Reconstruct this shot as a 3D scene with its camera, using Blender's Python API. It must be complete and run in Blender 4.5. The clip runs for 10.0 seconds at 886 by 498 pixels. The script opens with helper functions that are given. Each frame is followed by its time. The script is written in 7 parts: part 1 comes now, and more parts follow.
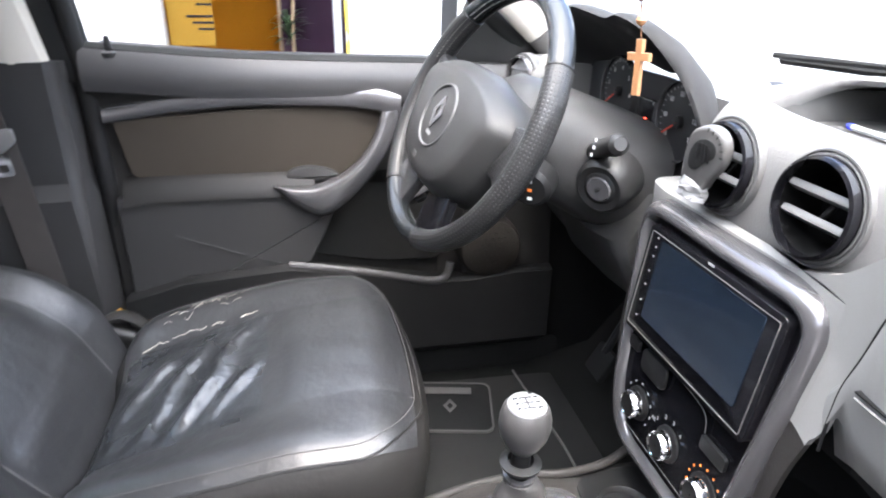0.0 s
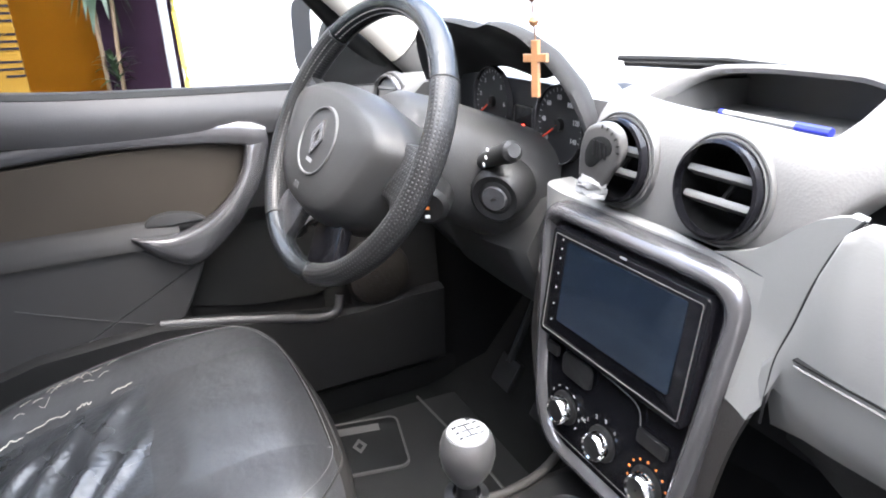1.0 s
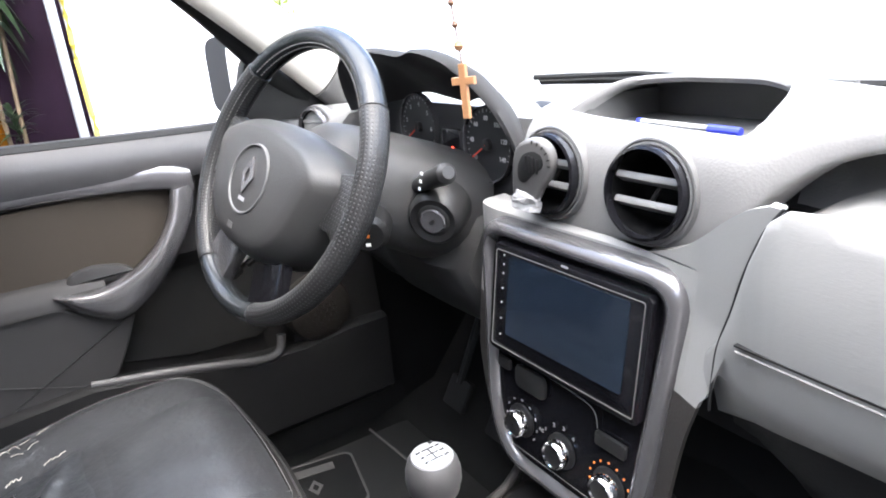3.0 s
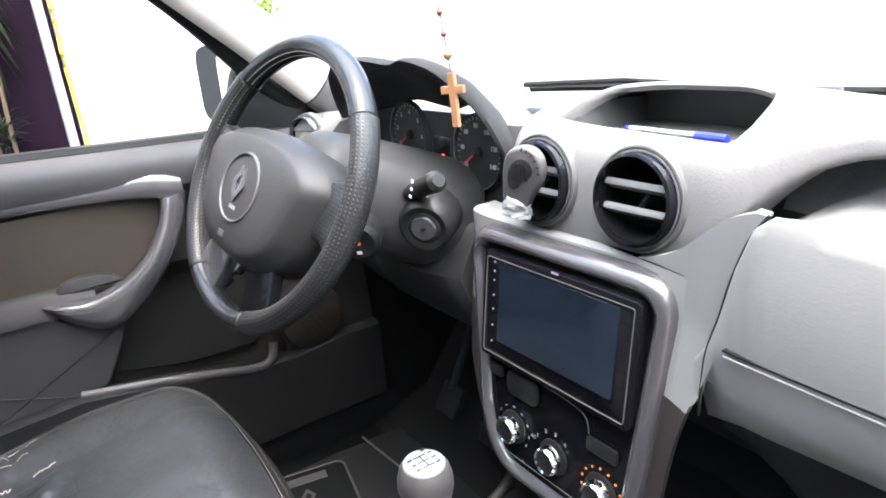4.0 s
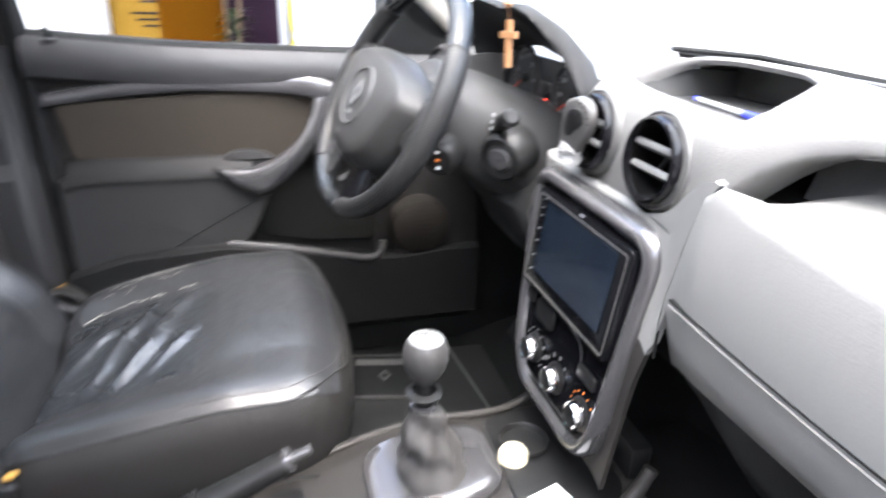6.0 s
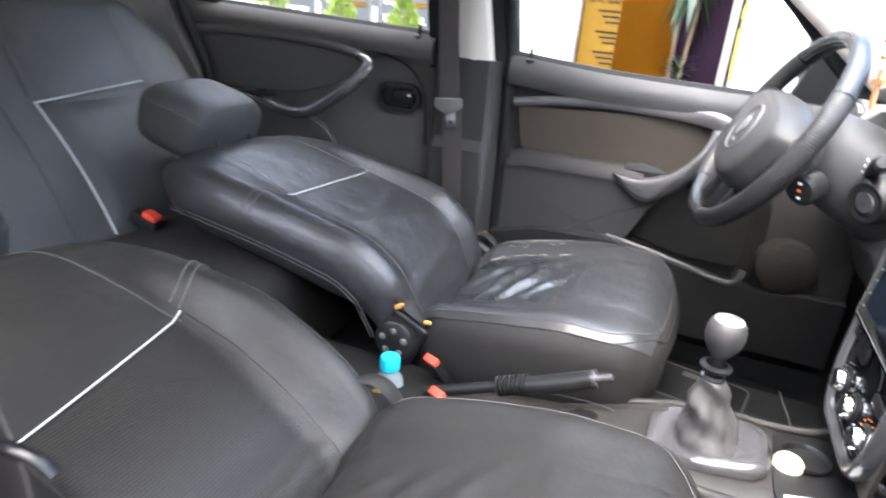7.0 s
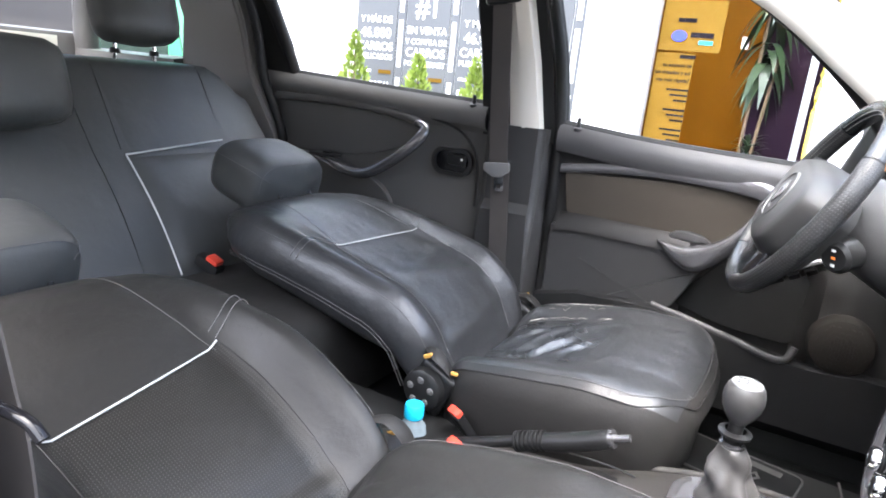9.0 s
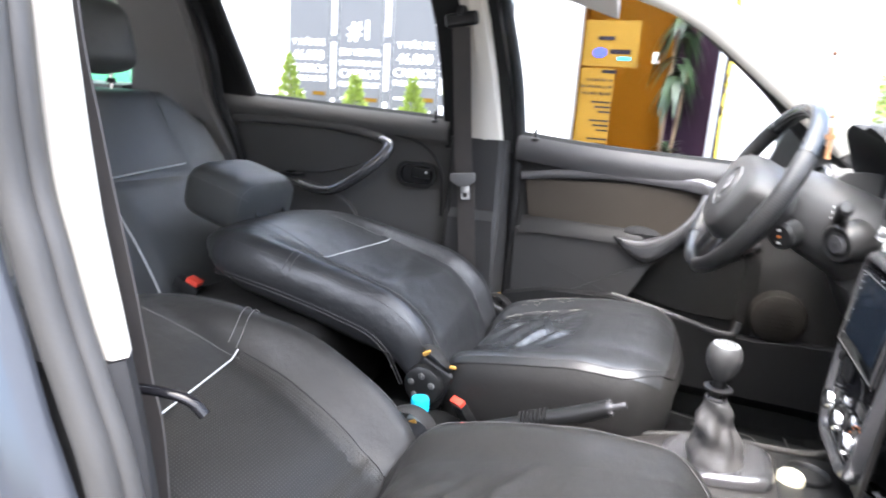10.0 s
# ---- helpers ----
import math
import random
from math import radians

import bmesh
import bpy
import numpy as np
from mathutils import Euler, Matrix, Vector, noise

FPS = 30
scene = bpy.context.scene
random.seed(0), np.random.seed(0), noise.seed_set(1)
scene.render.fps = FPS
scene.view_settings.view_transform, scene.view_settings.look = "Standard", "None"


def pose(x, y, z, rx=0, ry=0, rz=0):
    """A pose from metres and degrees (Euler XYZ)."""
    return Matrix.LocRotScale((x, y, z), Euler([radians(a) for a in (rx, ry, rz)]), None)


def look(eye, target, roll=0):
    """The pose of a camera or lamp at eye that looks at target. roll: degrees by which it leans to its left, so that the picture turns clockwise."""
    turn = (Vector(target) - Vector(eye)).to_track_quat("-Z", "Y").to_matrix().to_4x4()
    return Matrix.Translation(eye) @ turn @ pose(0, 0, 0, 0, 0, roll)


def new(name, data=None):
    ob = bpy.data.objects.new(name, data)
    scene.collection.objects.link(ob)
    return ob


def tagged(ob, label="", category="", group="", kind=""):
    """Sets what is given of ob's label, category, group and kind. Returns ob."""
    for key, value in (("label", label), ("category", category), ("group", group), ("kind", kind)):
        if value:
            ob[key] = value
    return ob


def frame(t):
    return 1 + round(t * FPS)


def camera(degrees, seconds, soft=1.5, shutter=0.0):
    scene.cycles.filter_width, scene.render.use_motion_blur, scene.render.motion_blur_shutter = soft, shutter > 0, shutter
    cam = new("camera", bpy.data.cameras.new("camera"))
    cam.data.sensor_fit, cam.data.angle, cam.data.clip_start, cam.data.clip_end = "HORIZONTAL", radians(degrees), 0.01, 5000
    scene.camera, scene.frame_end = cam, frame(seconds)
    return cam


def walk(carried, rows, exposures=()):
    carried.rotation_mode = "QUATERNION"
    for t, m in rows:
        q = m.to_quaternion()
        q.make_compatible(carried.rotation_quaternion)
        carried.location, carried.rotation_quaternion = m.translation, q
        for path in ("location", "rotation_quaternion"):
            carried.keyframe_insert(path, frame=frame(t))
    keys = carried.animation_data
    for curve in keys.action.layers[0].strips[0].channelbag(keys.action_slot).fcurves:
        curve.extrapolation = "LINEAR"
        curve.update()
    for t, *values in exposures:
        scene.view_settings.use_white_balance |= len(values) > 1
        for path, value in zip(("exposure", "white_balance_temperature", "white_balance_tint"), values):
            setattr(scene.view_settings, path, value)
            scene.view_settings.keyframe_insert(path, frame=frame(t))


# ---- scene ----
cam = camera(70.5, 10.0, soft=1.8, shutter=0.5)
PATH = [
    (0, (0.459, 0.339, 1.227), (-1.327, 0.733, 0.419), 1.1),
    (0.5, (0.437, 0.316, 1.224), (-1.316, 0.901, 0.459), -2.2),
    (1, (0.407, 0.307, 1.21), (-1.267, 1.119, 0.475), -1.6),
    (1.5, (0.396, 0.287, 1.208), (-1.282, 1.073, 0.455), -4.7),
    (2, (0.404, 0.288, 1.21), (-1.239, 1.16, 0.476), -4.1),
    (2.5, (0.403, 0.292, 1.206), (-1.191, 1.268, 0.493), -4.5),
    (3, (0.405, 0.293, 1.209), (-1.183, 1.311, 0.543), -4.7),
    (4.5, (0.408, 0.294, 1.211), (-1.167, 1.341, 0.559), -4.7),
    (5, (0.413, 0.302, 1.211), (-1.153, 1.352, 0.546), -3.9),
    (5.2, (0.426, 0.323, 1.218), (-1.149, 1.339, 0.521), -4.9),
    (6.3, (0.671, 0.388, 1.213), (-1.143, 0.503, 0.38), 3.3),
    (6.5, (0.74, 0.402, 1.22), (-1.062, 0.191, 0.378), 2.4),
    (7, (0.851, 0.433, 1.208), (-0.891, -0.228, 0.479), 5.1),
    (7.5, (0.887, 0.486, 1.202), (-0.795, -0.392, 0.569), 3.8),
    (8, (0.887, 0.51, 1.186), (-0.781, -0.469, 0.675), 5.8),
    (8.5, (0.866, 0.542, 1.19), (-0.829, -0.381, 0.664), 5.5),
    (9, (0.856, 0.532, 1.189), (-0.834, -0.397, 0.662), 5.7),
    (9.5, (0.899, 0.503, 1.18), (-0.805, -0.411, 0.67), 6.5),
    (10, (1.009, 0.448, 1.172), (-0.806, -0.262, 0.722), 4.0),
]
walk(cam, [(t, look(eye, target, roll)) for t, eye, target, roll in PATH], exposures=[(0.0, 3.36, 6150, 10), (2.0, 3.3, 6150, 10), (4.0, 3.15, 6150, 10), (5.2, 3.15, 6150, 10), (6.5, 3.46, 6200, 10), (8.0, 3.55, 6150, 10), (10.0, 3.5, 6150, 10)])

# ---- world and light ----
world = bpy.data.worlds.new("sky")
scene.world = world
world.use_nodes = True
wn = world.node_tree.nodes
sky = wn.new("ShaderNodeTexSky")
sky.sky_type, sky.sun_disc = "NISHITA", False
sky.air_density, sky.dust_density = 0.8, 4.0
sky.sun_elevation, sky.sun_rotation = radians(74), radians(92)
wn["Background"].inputs[1].default_value = 0.15
world.node_tree.links.new(sky.outputs[0], wn["Background"].inputs[0])
sun = new("sun", bpy.data.lights.new("sun", "SUN"))
sun.data.energy, sun.data.angle, sun.data.color = 1.5, radians(108), (1, 0.97, 0.93)
sun.matrix_world = look((2.5, -0.1, 9), (0, 0, 0))


# ---- materials ----
def material(name, color, rough=0.5, metal=0.0, grain=0.0, grain_size=400.0, vary=0.15, vary_size=6.0, spec=0.5,
             wrinkle=0.0, wrinkle_size=30.0, glow=None, coat=0.0, voronoi=False, stretch=None, perf=0.0):
    m = bpy.data.materials.new(name)
    m.use_nodes = True
    nt = m.node_tree
    n, link = nt.nodes, nt.links.new
    b = n["Principled BSDF"]
    b.inputs["Roughness"].default_value, b.inputs["Metallic"].default_value = rough, metal
    b.inputs["Specular IOR Level"].default_value = spec
    b.inputs["Coat Weight"].default_value = coat
    b.inputs["Coat Roughness"].default_value = 0.08
    tc = n.new("ShaderNodeTexCoord")
    big = n.new("ShaderNodeTexNoise")
    big.inputs["Scale"].default_value, big.inputs["Detail"].default_value = vary_size, 6.0
    link(tc.outputs["Object"], big.inputs["Vector"])
    mix = n.new("ShaderNodeMix")
    mix.data_type = "RGBA"
    lo = [c * (1 - vary) for c in color]
    hi = [min(1, c * (1 + vary)) for c in color]
    mix.inputs["A"].default_value, mix.inputs["B"].default_value = (*lo, 1), (*hi, 1)
    link(big.outputs["Fac"], mix.inputs["Factor"])
    link(mix.outputs["Result"], b.inputs["Base Color"])
    rr = n.new("ShaderNodeMapRange")
    rr.inputs["To Min"].default_value, rr.inputs["To Max"].default_value = max(0.02, rough - (0.02 if metal else 0.05)), min(1, rough + (0.02 if metal else 0.05))
    link(big.outputs["Fac"], rr.inputs["Value"])
    link(rr.outputs["Result"], b.inputs["Roughness"])
    last = None
    for amount, size, vor in ((wrinkle, wrinkle_size, False), (grain, grain_size, voronoi)):
        if amount:
            t = n.new("ShaderNodeTexVoronoi" if vor else "ShaderNodeTexNoise")
            t.inputs["Scale"].default_value = size
            if not vor:
                t.inputs["Detail"].default_value = 4.0
            link(tc.outputs["Object"], t.inputs["Vector"])
            if stretch and size == grain_size:
                mp = n.new("ShaderNodeMapping")
                mp.inputs["Scale"].default_value = stretch
                link(tc.outputs["Object"], mp.inputs["Vector"])
                link(mp.outputs[0], t.inputs["Vector"])
            bump = n.new("ShaderNodeBump")
            bump.inputs["Strength"].default_value = amount
            bump.inputs["Distance"].default_value = 0.22 / size
            link(t.outputs[0], bump.inputs["Height"])
            if last:
                link(last.outputs[0], bump.inputs["Normal"])
            last = bump
    if perf:
        t = n.new("ShaderNodeTexVoronoi")
        t.voronoi_dimensions = "2D"
        t.inputs["Scale"].default_value, t.inputs["Randomness"].default_value = perf, 0.0
        link(tc.outputs["UV"], t.inputs["Vector"])
        pit = n.new("ShaderNodeMapRange")
        pit.interpolation_type = "SMOOTHSTEP"
        pit.inputs["From Min"].default_value, pit.inputs["From Max"].default_value = 0.12, 0.30
        link(t.outputs["Distance"], pit.inputs["Value"])
        bump = n.new("ShaderNodeBump")
        bump.inputs["Strength"].default_value, bump.inputs["Distance"].default_value = 0.75, 0.0006
        link(pit.outputs[0], bump.inputs["Height"])
        if last:
            link(last.outputs[0], bump.inputs["Normal"])
        last = bump
        # pits tinted paler: the light caught on their rims, put into colour
        lit_dots = n.new("ShaderNodeMix")
        lit_dots.data_type = "RGBA"
        lit_dots.inputs["A"].default_value = (*[min(1, 2.2 * c) for c in color], 1)
        link(pit.outputs[0], lit_dots.inputs["Factor"])
        link(mix.outputs["Result"], lit_dots.inputs["B"])
        link(lit_dots.outputs["Result"], b.inputs["Base Color"])
    if last:
        link(last.outputs[0], b.inputs["Normal"])
    if glow:
        b.inputs["Emission Color"].default_value, b.inputs["Emission Strength"].default_value = (*color, 1), glow
    return m


def glass(name, color=(1, 1, 1), rough=0.0):
    m = bpy.data.materials.new(name)
    m.use_nodes = True
    b = m.node_tree.nodes["Principled BSDF"]
    b.inputs["Base Color"].default_value = (*color, 1)
    b.inputs["Transmission Weight"].default_value, b.inputs["Roughness"].default_value, b.inputs["IOR"].default_value = 1, rough, 1.05
    return m


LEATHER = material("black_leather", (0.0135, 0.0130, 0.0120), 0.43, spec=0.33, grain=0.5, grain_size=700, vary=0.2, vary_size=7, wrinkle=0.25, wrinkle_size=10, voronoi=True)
LEATHER_WORN = material("worn_black_leather", (0.0175, 0.0188, 0.0205), 0.28, spec=0.8, grain=0.2, grain_size=600, vary=0.2, vary_size=8, wrinkle=0.5, wrinkle_size=22)
LEATHER_PERF = material("perforated_leather", (0.0100, 0.0093, 0.0080), 0.42, spec=0.30, grain=0.3, grain_size=600, vary=0.15, perf=215)
# Brighter copy of LEATHER: light on the driver's seat put into colour and gloss.
LEATHER_LIT = material("brightened_black_leather", (0.019, 0.0195, 0.0205), 0.38, spec=0.62, grain=0.4, grain_size=700, vary=0.2, vary_size=7, wrinkle=0.3, wrinkle_size=11, voronoi=True)
HANDLE = material("satin_grey_handle", (0.165, 0.162, 0.166), 0.22, metal=0.75, vary=0.08, vary_size=12)
COLUMN = material("grey_column_plastic", (0.031, 0.031, 0.0307), 0.5, grain=0.4, grain_size=450, vary=0.1, spec=0.35)
DIALPRINT = material("pale_grey_dial_print", (0.34, 0.34, 0.34), 0.6, vary=0.1)
# Paler than LEATHER: light on headrests and rear back put into the colour.
LEATHER_LIFTED = material("lifted_matt_black_leather", (0.048, 0.0495, 0.0475), 0.50, spec=0.4, grain=0.4, grain_size=650, vary=0.15, vary_size=6, wrinkle=0.2, wrinkle_size=9, voronoi=True)
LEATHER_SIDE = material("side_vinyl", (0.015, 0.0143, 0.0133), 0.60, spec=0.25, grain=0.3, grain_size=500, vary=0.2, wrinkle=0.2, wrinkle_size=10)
PIPING = material("pale_piping", (0.46, 0.46, 0.44), 0.5, vary=0.2, vary_size=60)
THREAD = material("grey_thread", (0.085, 0.082, 0.08), 0.8, vary=0.3, vary_size=200)
STITCH = material("pale_grey_stitching", (0.14, 0.135, 0.13), 0.8, vary=0.5, vary_size=400)
CRACK = material("cracked_leather_lining", (0.36, 0.34, 0.30), 0.8, vary=0.4, vary_size=90)
FOAM = material("yellow_foam", (0.46, 0.25, 0.05), 0.9, grain=0.6, grain_size=300)
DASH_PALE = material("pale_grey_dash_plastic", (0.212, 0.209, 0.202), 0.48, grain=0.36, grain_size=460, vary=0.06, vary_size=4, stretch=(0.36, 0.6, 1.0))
PRINT = material("grey_control_print", (0.20, 0.20, 0.20), 0.6, vary=0.05)
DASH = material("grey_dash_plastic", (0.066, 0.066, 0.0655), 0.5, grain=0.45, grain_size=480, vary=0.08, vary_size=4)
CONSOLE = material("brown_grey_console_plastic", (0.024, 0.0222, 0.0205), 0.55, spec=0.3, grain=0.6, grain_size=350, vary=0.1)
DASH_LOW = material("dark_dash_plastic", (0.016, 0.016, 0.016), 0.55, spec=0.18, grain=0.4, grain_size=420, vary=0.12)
HOODM = material("matt_black_hood", (0.024, 0.024, 0.0245), 0.7, grain=0.5, grain_size=420, vary=0.1, spec=0.12)
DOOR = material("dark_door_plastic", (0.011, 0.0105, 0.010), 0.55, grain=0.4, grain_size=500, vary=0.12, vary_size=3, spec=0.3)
# Same charcoal as the upper trim, darkened to put in shade low down.
DOOR_DIM = material("dimmed_door_plastic", (0.026, 0.0256, 0.0256), 0.55, grain=0.4, grain_size=450, vary=0.1, vary_size=3, spec=0.3)
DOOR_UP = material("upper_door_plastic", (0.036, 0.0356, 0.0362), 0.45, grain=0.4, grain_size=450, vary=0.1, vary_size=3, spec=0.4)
INSERT = material("brown_grey_fabric", (0.036, 0.030, 0.0235), 0.85, grain=0.6, grain_size=600, vary=0.15, spec=0.2)
GRILLE = material("speaker_fabric", (0.016, 0.014, 0.012), 0.8, grain=0.6, grain_size=600, vary=0.15, spec=0.2)
SATIN = material("satin_graphite_trim", (0.145, 0.142, 0.146), 0.20, metal=0.7, vary=0.1, vary_size=10)
CHROME = material("chrome", (0.8, 0.8, 0.8), 0.08, metal=1.0, vary=0.03)
GLOSS = material("gloss_black", (0.005, 0.005, 0.006), 0.12, vary=0.2, spec=0.25)
BLACK = material("black_plastic", (0.010, 0.010, 0.010), 0.42, spec=0.35, grain=0.2, grain_size=500)
RUBBER = material("black_rubber", (0.010, 0.010, 0.010), 0.65, grain=0.2, spec=0.2)
CARPET = material("charcoal_carpet", (0.011, 0.011, 0.0105), 0.95, grain=1.0, grain_size=900, vary=0.35, vary_size=14, spec=0.15)
MAT = material("rubber_floor_mat", (0.017, 0.017, 0.0165), 0.7, grain=0.6, grain_size=300, vary=0.3, vary_size=18, spec=0.25)
BEIGE = material("beige_pillar_trim", (0.52, 0.49, 0.43), 0.6, grain=0.3, grain_size=300, vary=0.06)
LINING = material("beige_roof_lining", (0.55, 0.52, 0.47), 0.9, grain=0.5, grain_size=700, vary=0.06)
CPIL = material("pale_grey_rear_trim", (0.165, 0.157, 0.148), 0.6, grain=0.3, grain_size=400, vary=0.08, spec=0.3)
PADM = material("airbag_cover_plastic", (0.024, 0.024, 0.0235), 0.44, grain=0.3, grain_size=420, vary=0.1, spec=0.3)
MIRSHELL = material("mirror_shell_plastic", (0.030, 0.031, 0.034), 0.5, vary=0.1, spec=0.3)
DASH_MID = material("mid_grey_dash_plastic", (0.135, 0.133, 0.129), 0.47, grain=0.32, grain_size=400, vary=0.07, vary_size=4, voronoi=True)
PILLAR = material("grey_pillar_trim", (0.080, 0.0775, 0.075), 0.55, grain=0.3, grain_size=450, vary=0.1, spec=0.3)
PAINT = material("dark_grey_car_paint", (0.030, 0.034, 0.042), 0.25, vary=0.08, coat=1.0)
WEB = material("seat_belt_webbing", (0.046, 0.041, 0.038), 0.7, grain=0.7, grain_size=900, vary=0.15, vary_size=40)
RED = material("red_buckle_button", (0.62, 0.06, 0.035), 0.4, vary=0.1)
WOOD = material("pale_wood", (0.25, 0.125, 0.055), 0.5, vary=0.25, vary_size=50)
BEAD = material("dark_wood_bead", (0.10, 0.045, 0.02), 0.4, vary=0.4, vary_size=90)
CYAN = material("cyan_bottle_cap", (0.02, 0.42, 0.62), 0.4, vary=0.05)
BOTTLE = material("pale_bottle", (0.15, 0.18, 0.19), 0.2, vary=0.3, vary_size=40)
WHITE = material("white_print", (0.8, 0.8, 0.8), 0.6, vary=0.03)
KNOBTOP = material("satin_silver", (0.30, 0.30, 0.30), 0.35, metal=0.6, vary=0.05)
# Blue base colour carries the soft reflection on the dark glass.
SCREEN = material("reflection_blue_screen", (0.0055, 0.0092, 0.0155), 0.16, vary=0.5, vary_size=9, coat=0.6)
DIAL = material("black_dial", (0.010, 0.010, 0.011), 0.5, vary=0.2)
NEEDLE = material("red_needle", (0.55, 0.05, 0.02), 0.5)
LAMP = material("red_warning_lamp", (1.0, 0.06, 0.03), 0.4, glow=1.2)
ORANGE = material("orange_print", (0.75, 0.20, 0.03), 0.6)
# Near-black stands in for the shade deep inside a vent.
DUCT_SHADE = material("shade_black_duct", (0.004, 0.004, 0.004), 0.8, spec=0.05)
FRESH = material("grey_freshener_shell", (0.062, 0.060, 0.058), 0.45, grain=0.15)
VENTGREY = material("grey_freshener_plastic", (0.125, 0.124, 0.121), 0.45, grain=0.15)
CLEARPL = material("clear_plastic", (0.27, 0.27, 0.27), 0.08, vary=0.7, vary_size=60)
MIRROR = material("mirror_glass", (0.85, 0.85, 0.85), 0.02, metal=1.0, vary=0.01)
BLUE = material("blue_pen", (0.03, 0.04, 0.45), 0.3)
PANE = glass("window_glass", (0.97, 0.99, 0.98))
PANE_TINT = glass("green_tinted_glass", (0.55, 0.85, 0.68))
ASPHALT = material("grey_paving", (0.20, 0.195, 0.185), 0.85, grain=0.6, grain_size=60, vary=0.25, vary_size=2)
WALLW = material("white_painted_wall", (0.80, 0.80, 0.79), 0.7, grain=0.3, grain_size=80, vary=0.05, vary_size=1.5)
INK = material("dark_print", (0.012, 0.010, 0.014), 0.9, spec=0.05, vary=0.1)
POSTER = material("charcoal_poster", (0.080, 0.084, 0.090), 0.6, vary=0.08, vary_size=3)
YELLOWP = material("yellow_poster", (0.120, 0.066, 0.008), 0.8, spec=0.1, vary=0.08, vary_size=2)
OCHRE = material("ochre_wall", (0.130, 0.048, 0.0025), 0.9, spec=0.05, vary=0.15, vary_size=1.2)
PURPLE = material("dark_purple_wall", (0.026, 0.013, 0.025), 0.9, spec=0.05, vary=0.2)
LEAF = material("dark_green_leaf", (0.016, 0.030, 0.013), 0.4, vary=0.5, vary_size=7)
CONIFER = material("yellow_green_conifer", (0.20, 0.27, 0.04), 0.6, vary=0.5, vary_size=9)
BARK = material("brown_stem", (0.13, 0.09, 0.055), 0.8, vary=0.3, vary_size=30)
ALU = material("grey_aluminium_frame", (0.55, 0.56, 0.57), 0.4, metal=0.6)
YELLOW = material("yellow_edge_paint", (0.75, 0.62, 0.08), 0.6, vary=0.3, vary_size=25)
POT = material("dark_planter", (0.06, 0.06, 0.06), 0.6)
BROWNB = material("dark_brown_wall", (0.05, 0.042, 0.036), 0.7, vary=0.2, vary_size=1)
# warm tone chosen for the light bounced by the added wall
BOUNCEW = material("warm_bounce_plaster", (0.46, 0.40, 0.32), 0.85, grain=0.4, grain_size=40, vary=0.15, vary_size=1.2)
GREENP = material("green_building_paint", (0.10, 0.30, 0.18), 0.7, vary=0.1)


# ---- mesh helpers ----
def part(name, bm, mat, parent=None, label="", smooth=True, sharp=38):
    me = bpy.data.meshes.new(name)
    bmesh.ops.recalc_face_normals(bm, faces=bm.faces)
    bm.to_mesh(me)
    bm.free()
    me.materials.append(mat)
    if smooth:
        me.polygons.foreach_set("use_smooth", [True] * len(me.polygons))
        me.set_sharp_from_angle(angle=radians(sharp))
    ob = new(name, me)
    if parent:
        ob.parent = parent
        top = parent.parent or parent
        if parent.type == "EMPTY":
            ob.matrix_parent_inverse = Matrix.Translation(-parent.location)
    if label:
        ob["label"] = label
    return ob


def thing(name, at, label, category, group="", kind=""):
    ob = new(name)
    ob.location = at
    ob.empty_display_size = 0.05
    return tagged(ob, label, category, group, kind)


def loft(rings, cap=True, close=True, into=None):
    """A skin over rings of equal count; close: each ring is a loop."""
    bm = into or bmesh.new()
    rows = [[bm.verts.new(p) for p in r] for r in rings]
    n = len(rows[0])
    for a, b in zip(rows, rows[1:]):
        for i in range(n if close else n - 1):
            bm.faces.new((a[i], a[(i + 1) % n], b[(i + 1) % n], b[i]))
    if cap and close:
        bm.faces.new(rows[0])
        bm.faces.new(rows[-1])
    return bm


def unwrap(bm, fn):
    """Lays fn(place), in metres, over a mesh as its texture plane."""
    uv = bm.loops.layers.uv.new("UVMap")
    for f in bm.faces:
        for c in f.loops:
            c[uv].uv = fn(c.vert.co)
    return bm


def smooth_path(pts, steps=6, closed=False):
    """Catmull-Rom through the points."""
    pts = [Vector(p) for p in pts]
    n = len(pts)
    out = []
    for i in range(n if closed else n - 1):
        if closed:
            a, b, c, d = (pts[(i + k) % n] for k in (-1, 0, 1, 2))
        else:
            a, b, c, d = pts[max(i - 1, 0)], pts[i], pts[i + 1], pts[min(i + 2, n - 1)]
        for k in range(steps):
            t = k / steps
            out.append(0.5 * (2 * b + (c - a) * t + (2 * a - 5 * b + 4 * c - d) * t * t + (3 * b - a - 3 * c + d) * t ** 3))
    if not closed:
        out.append(pts[-1])
    return out


def tube(pts, r, n=8, closed=False, flat=1.0, up=(0, 0, 1), into=None, radii=None):
    """A round or flattened bar along points."""
    pts = [Vector(p) for p in pts]
    rings, m = [], len(pts)
    for i, p in enumerate(pts):
        q0 = pts[(i - 1) % m] if closed or i else p
        q1 = pts[(i + 1) % m] if closed or i < m - 1 else p
        d = (q1 - q0).normalized()
        side = d.cross(Vector(up))
        if side.length < 1e-4:
            side = d.cross(Vector((0.3, 1, 0.1)))
        side.normalize()
        top = side.cross(d)
        rad = radii[i] if radii else r
        rings.append([p + rad * (math.cos(a) * side + flat * math.sin(a) * top) for a in (2 * math.pi * k / n for k in range(n))])
    if closed:
        rings.append(rings[0])
        bm = loft(rings, cap=False, into=into)
        bmesh.ops.remove_doubles(bm, verts=bm.verts, dist=1e-6)
        return bm
    return loft(rings, into=into)


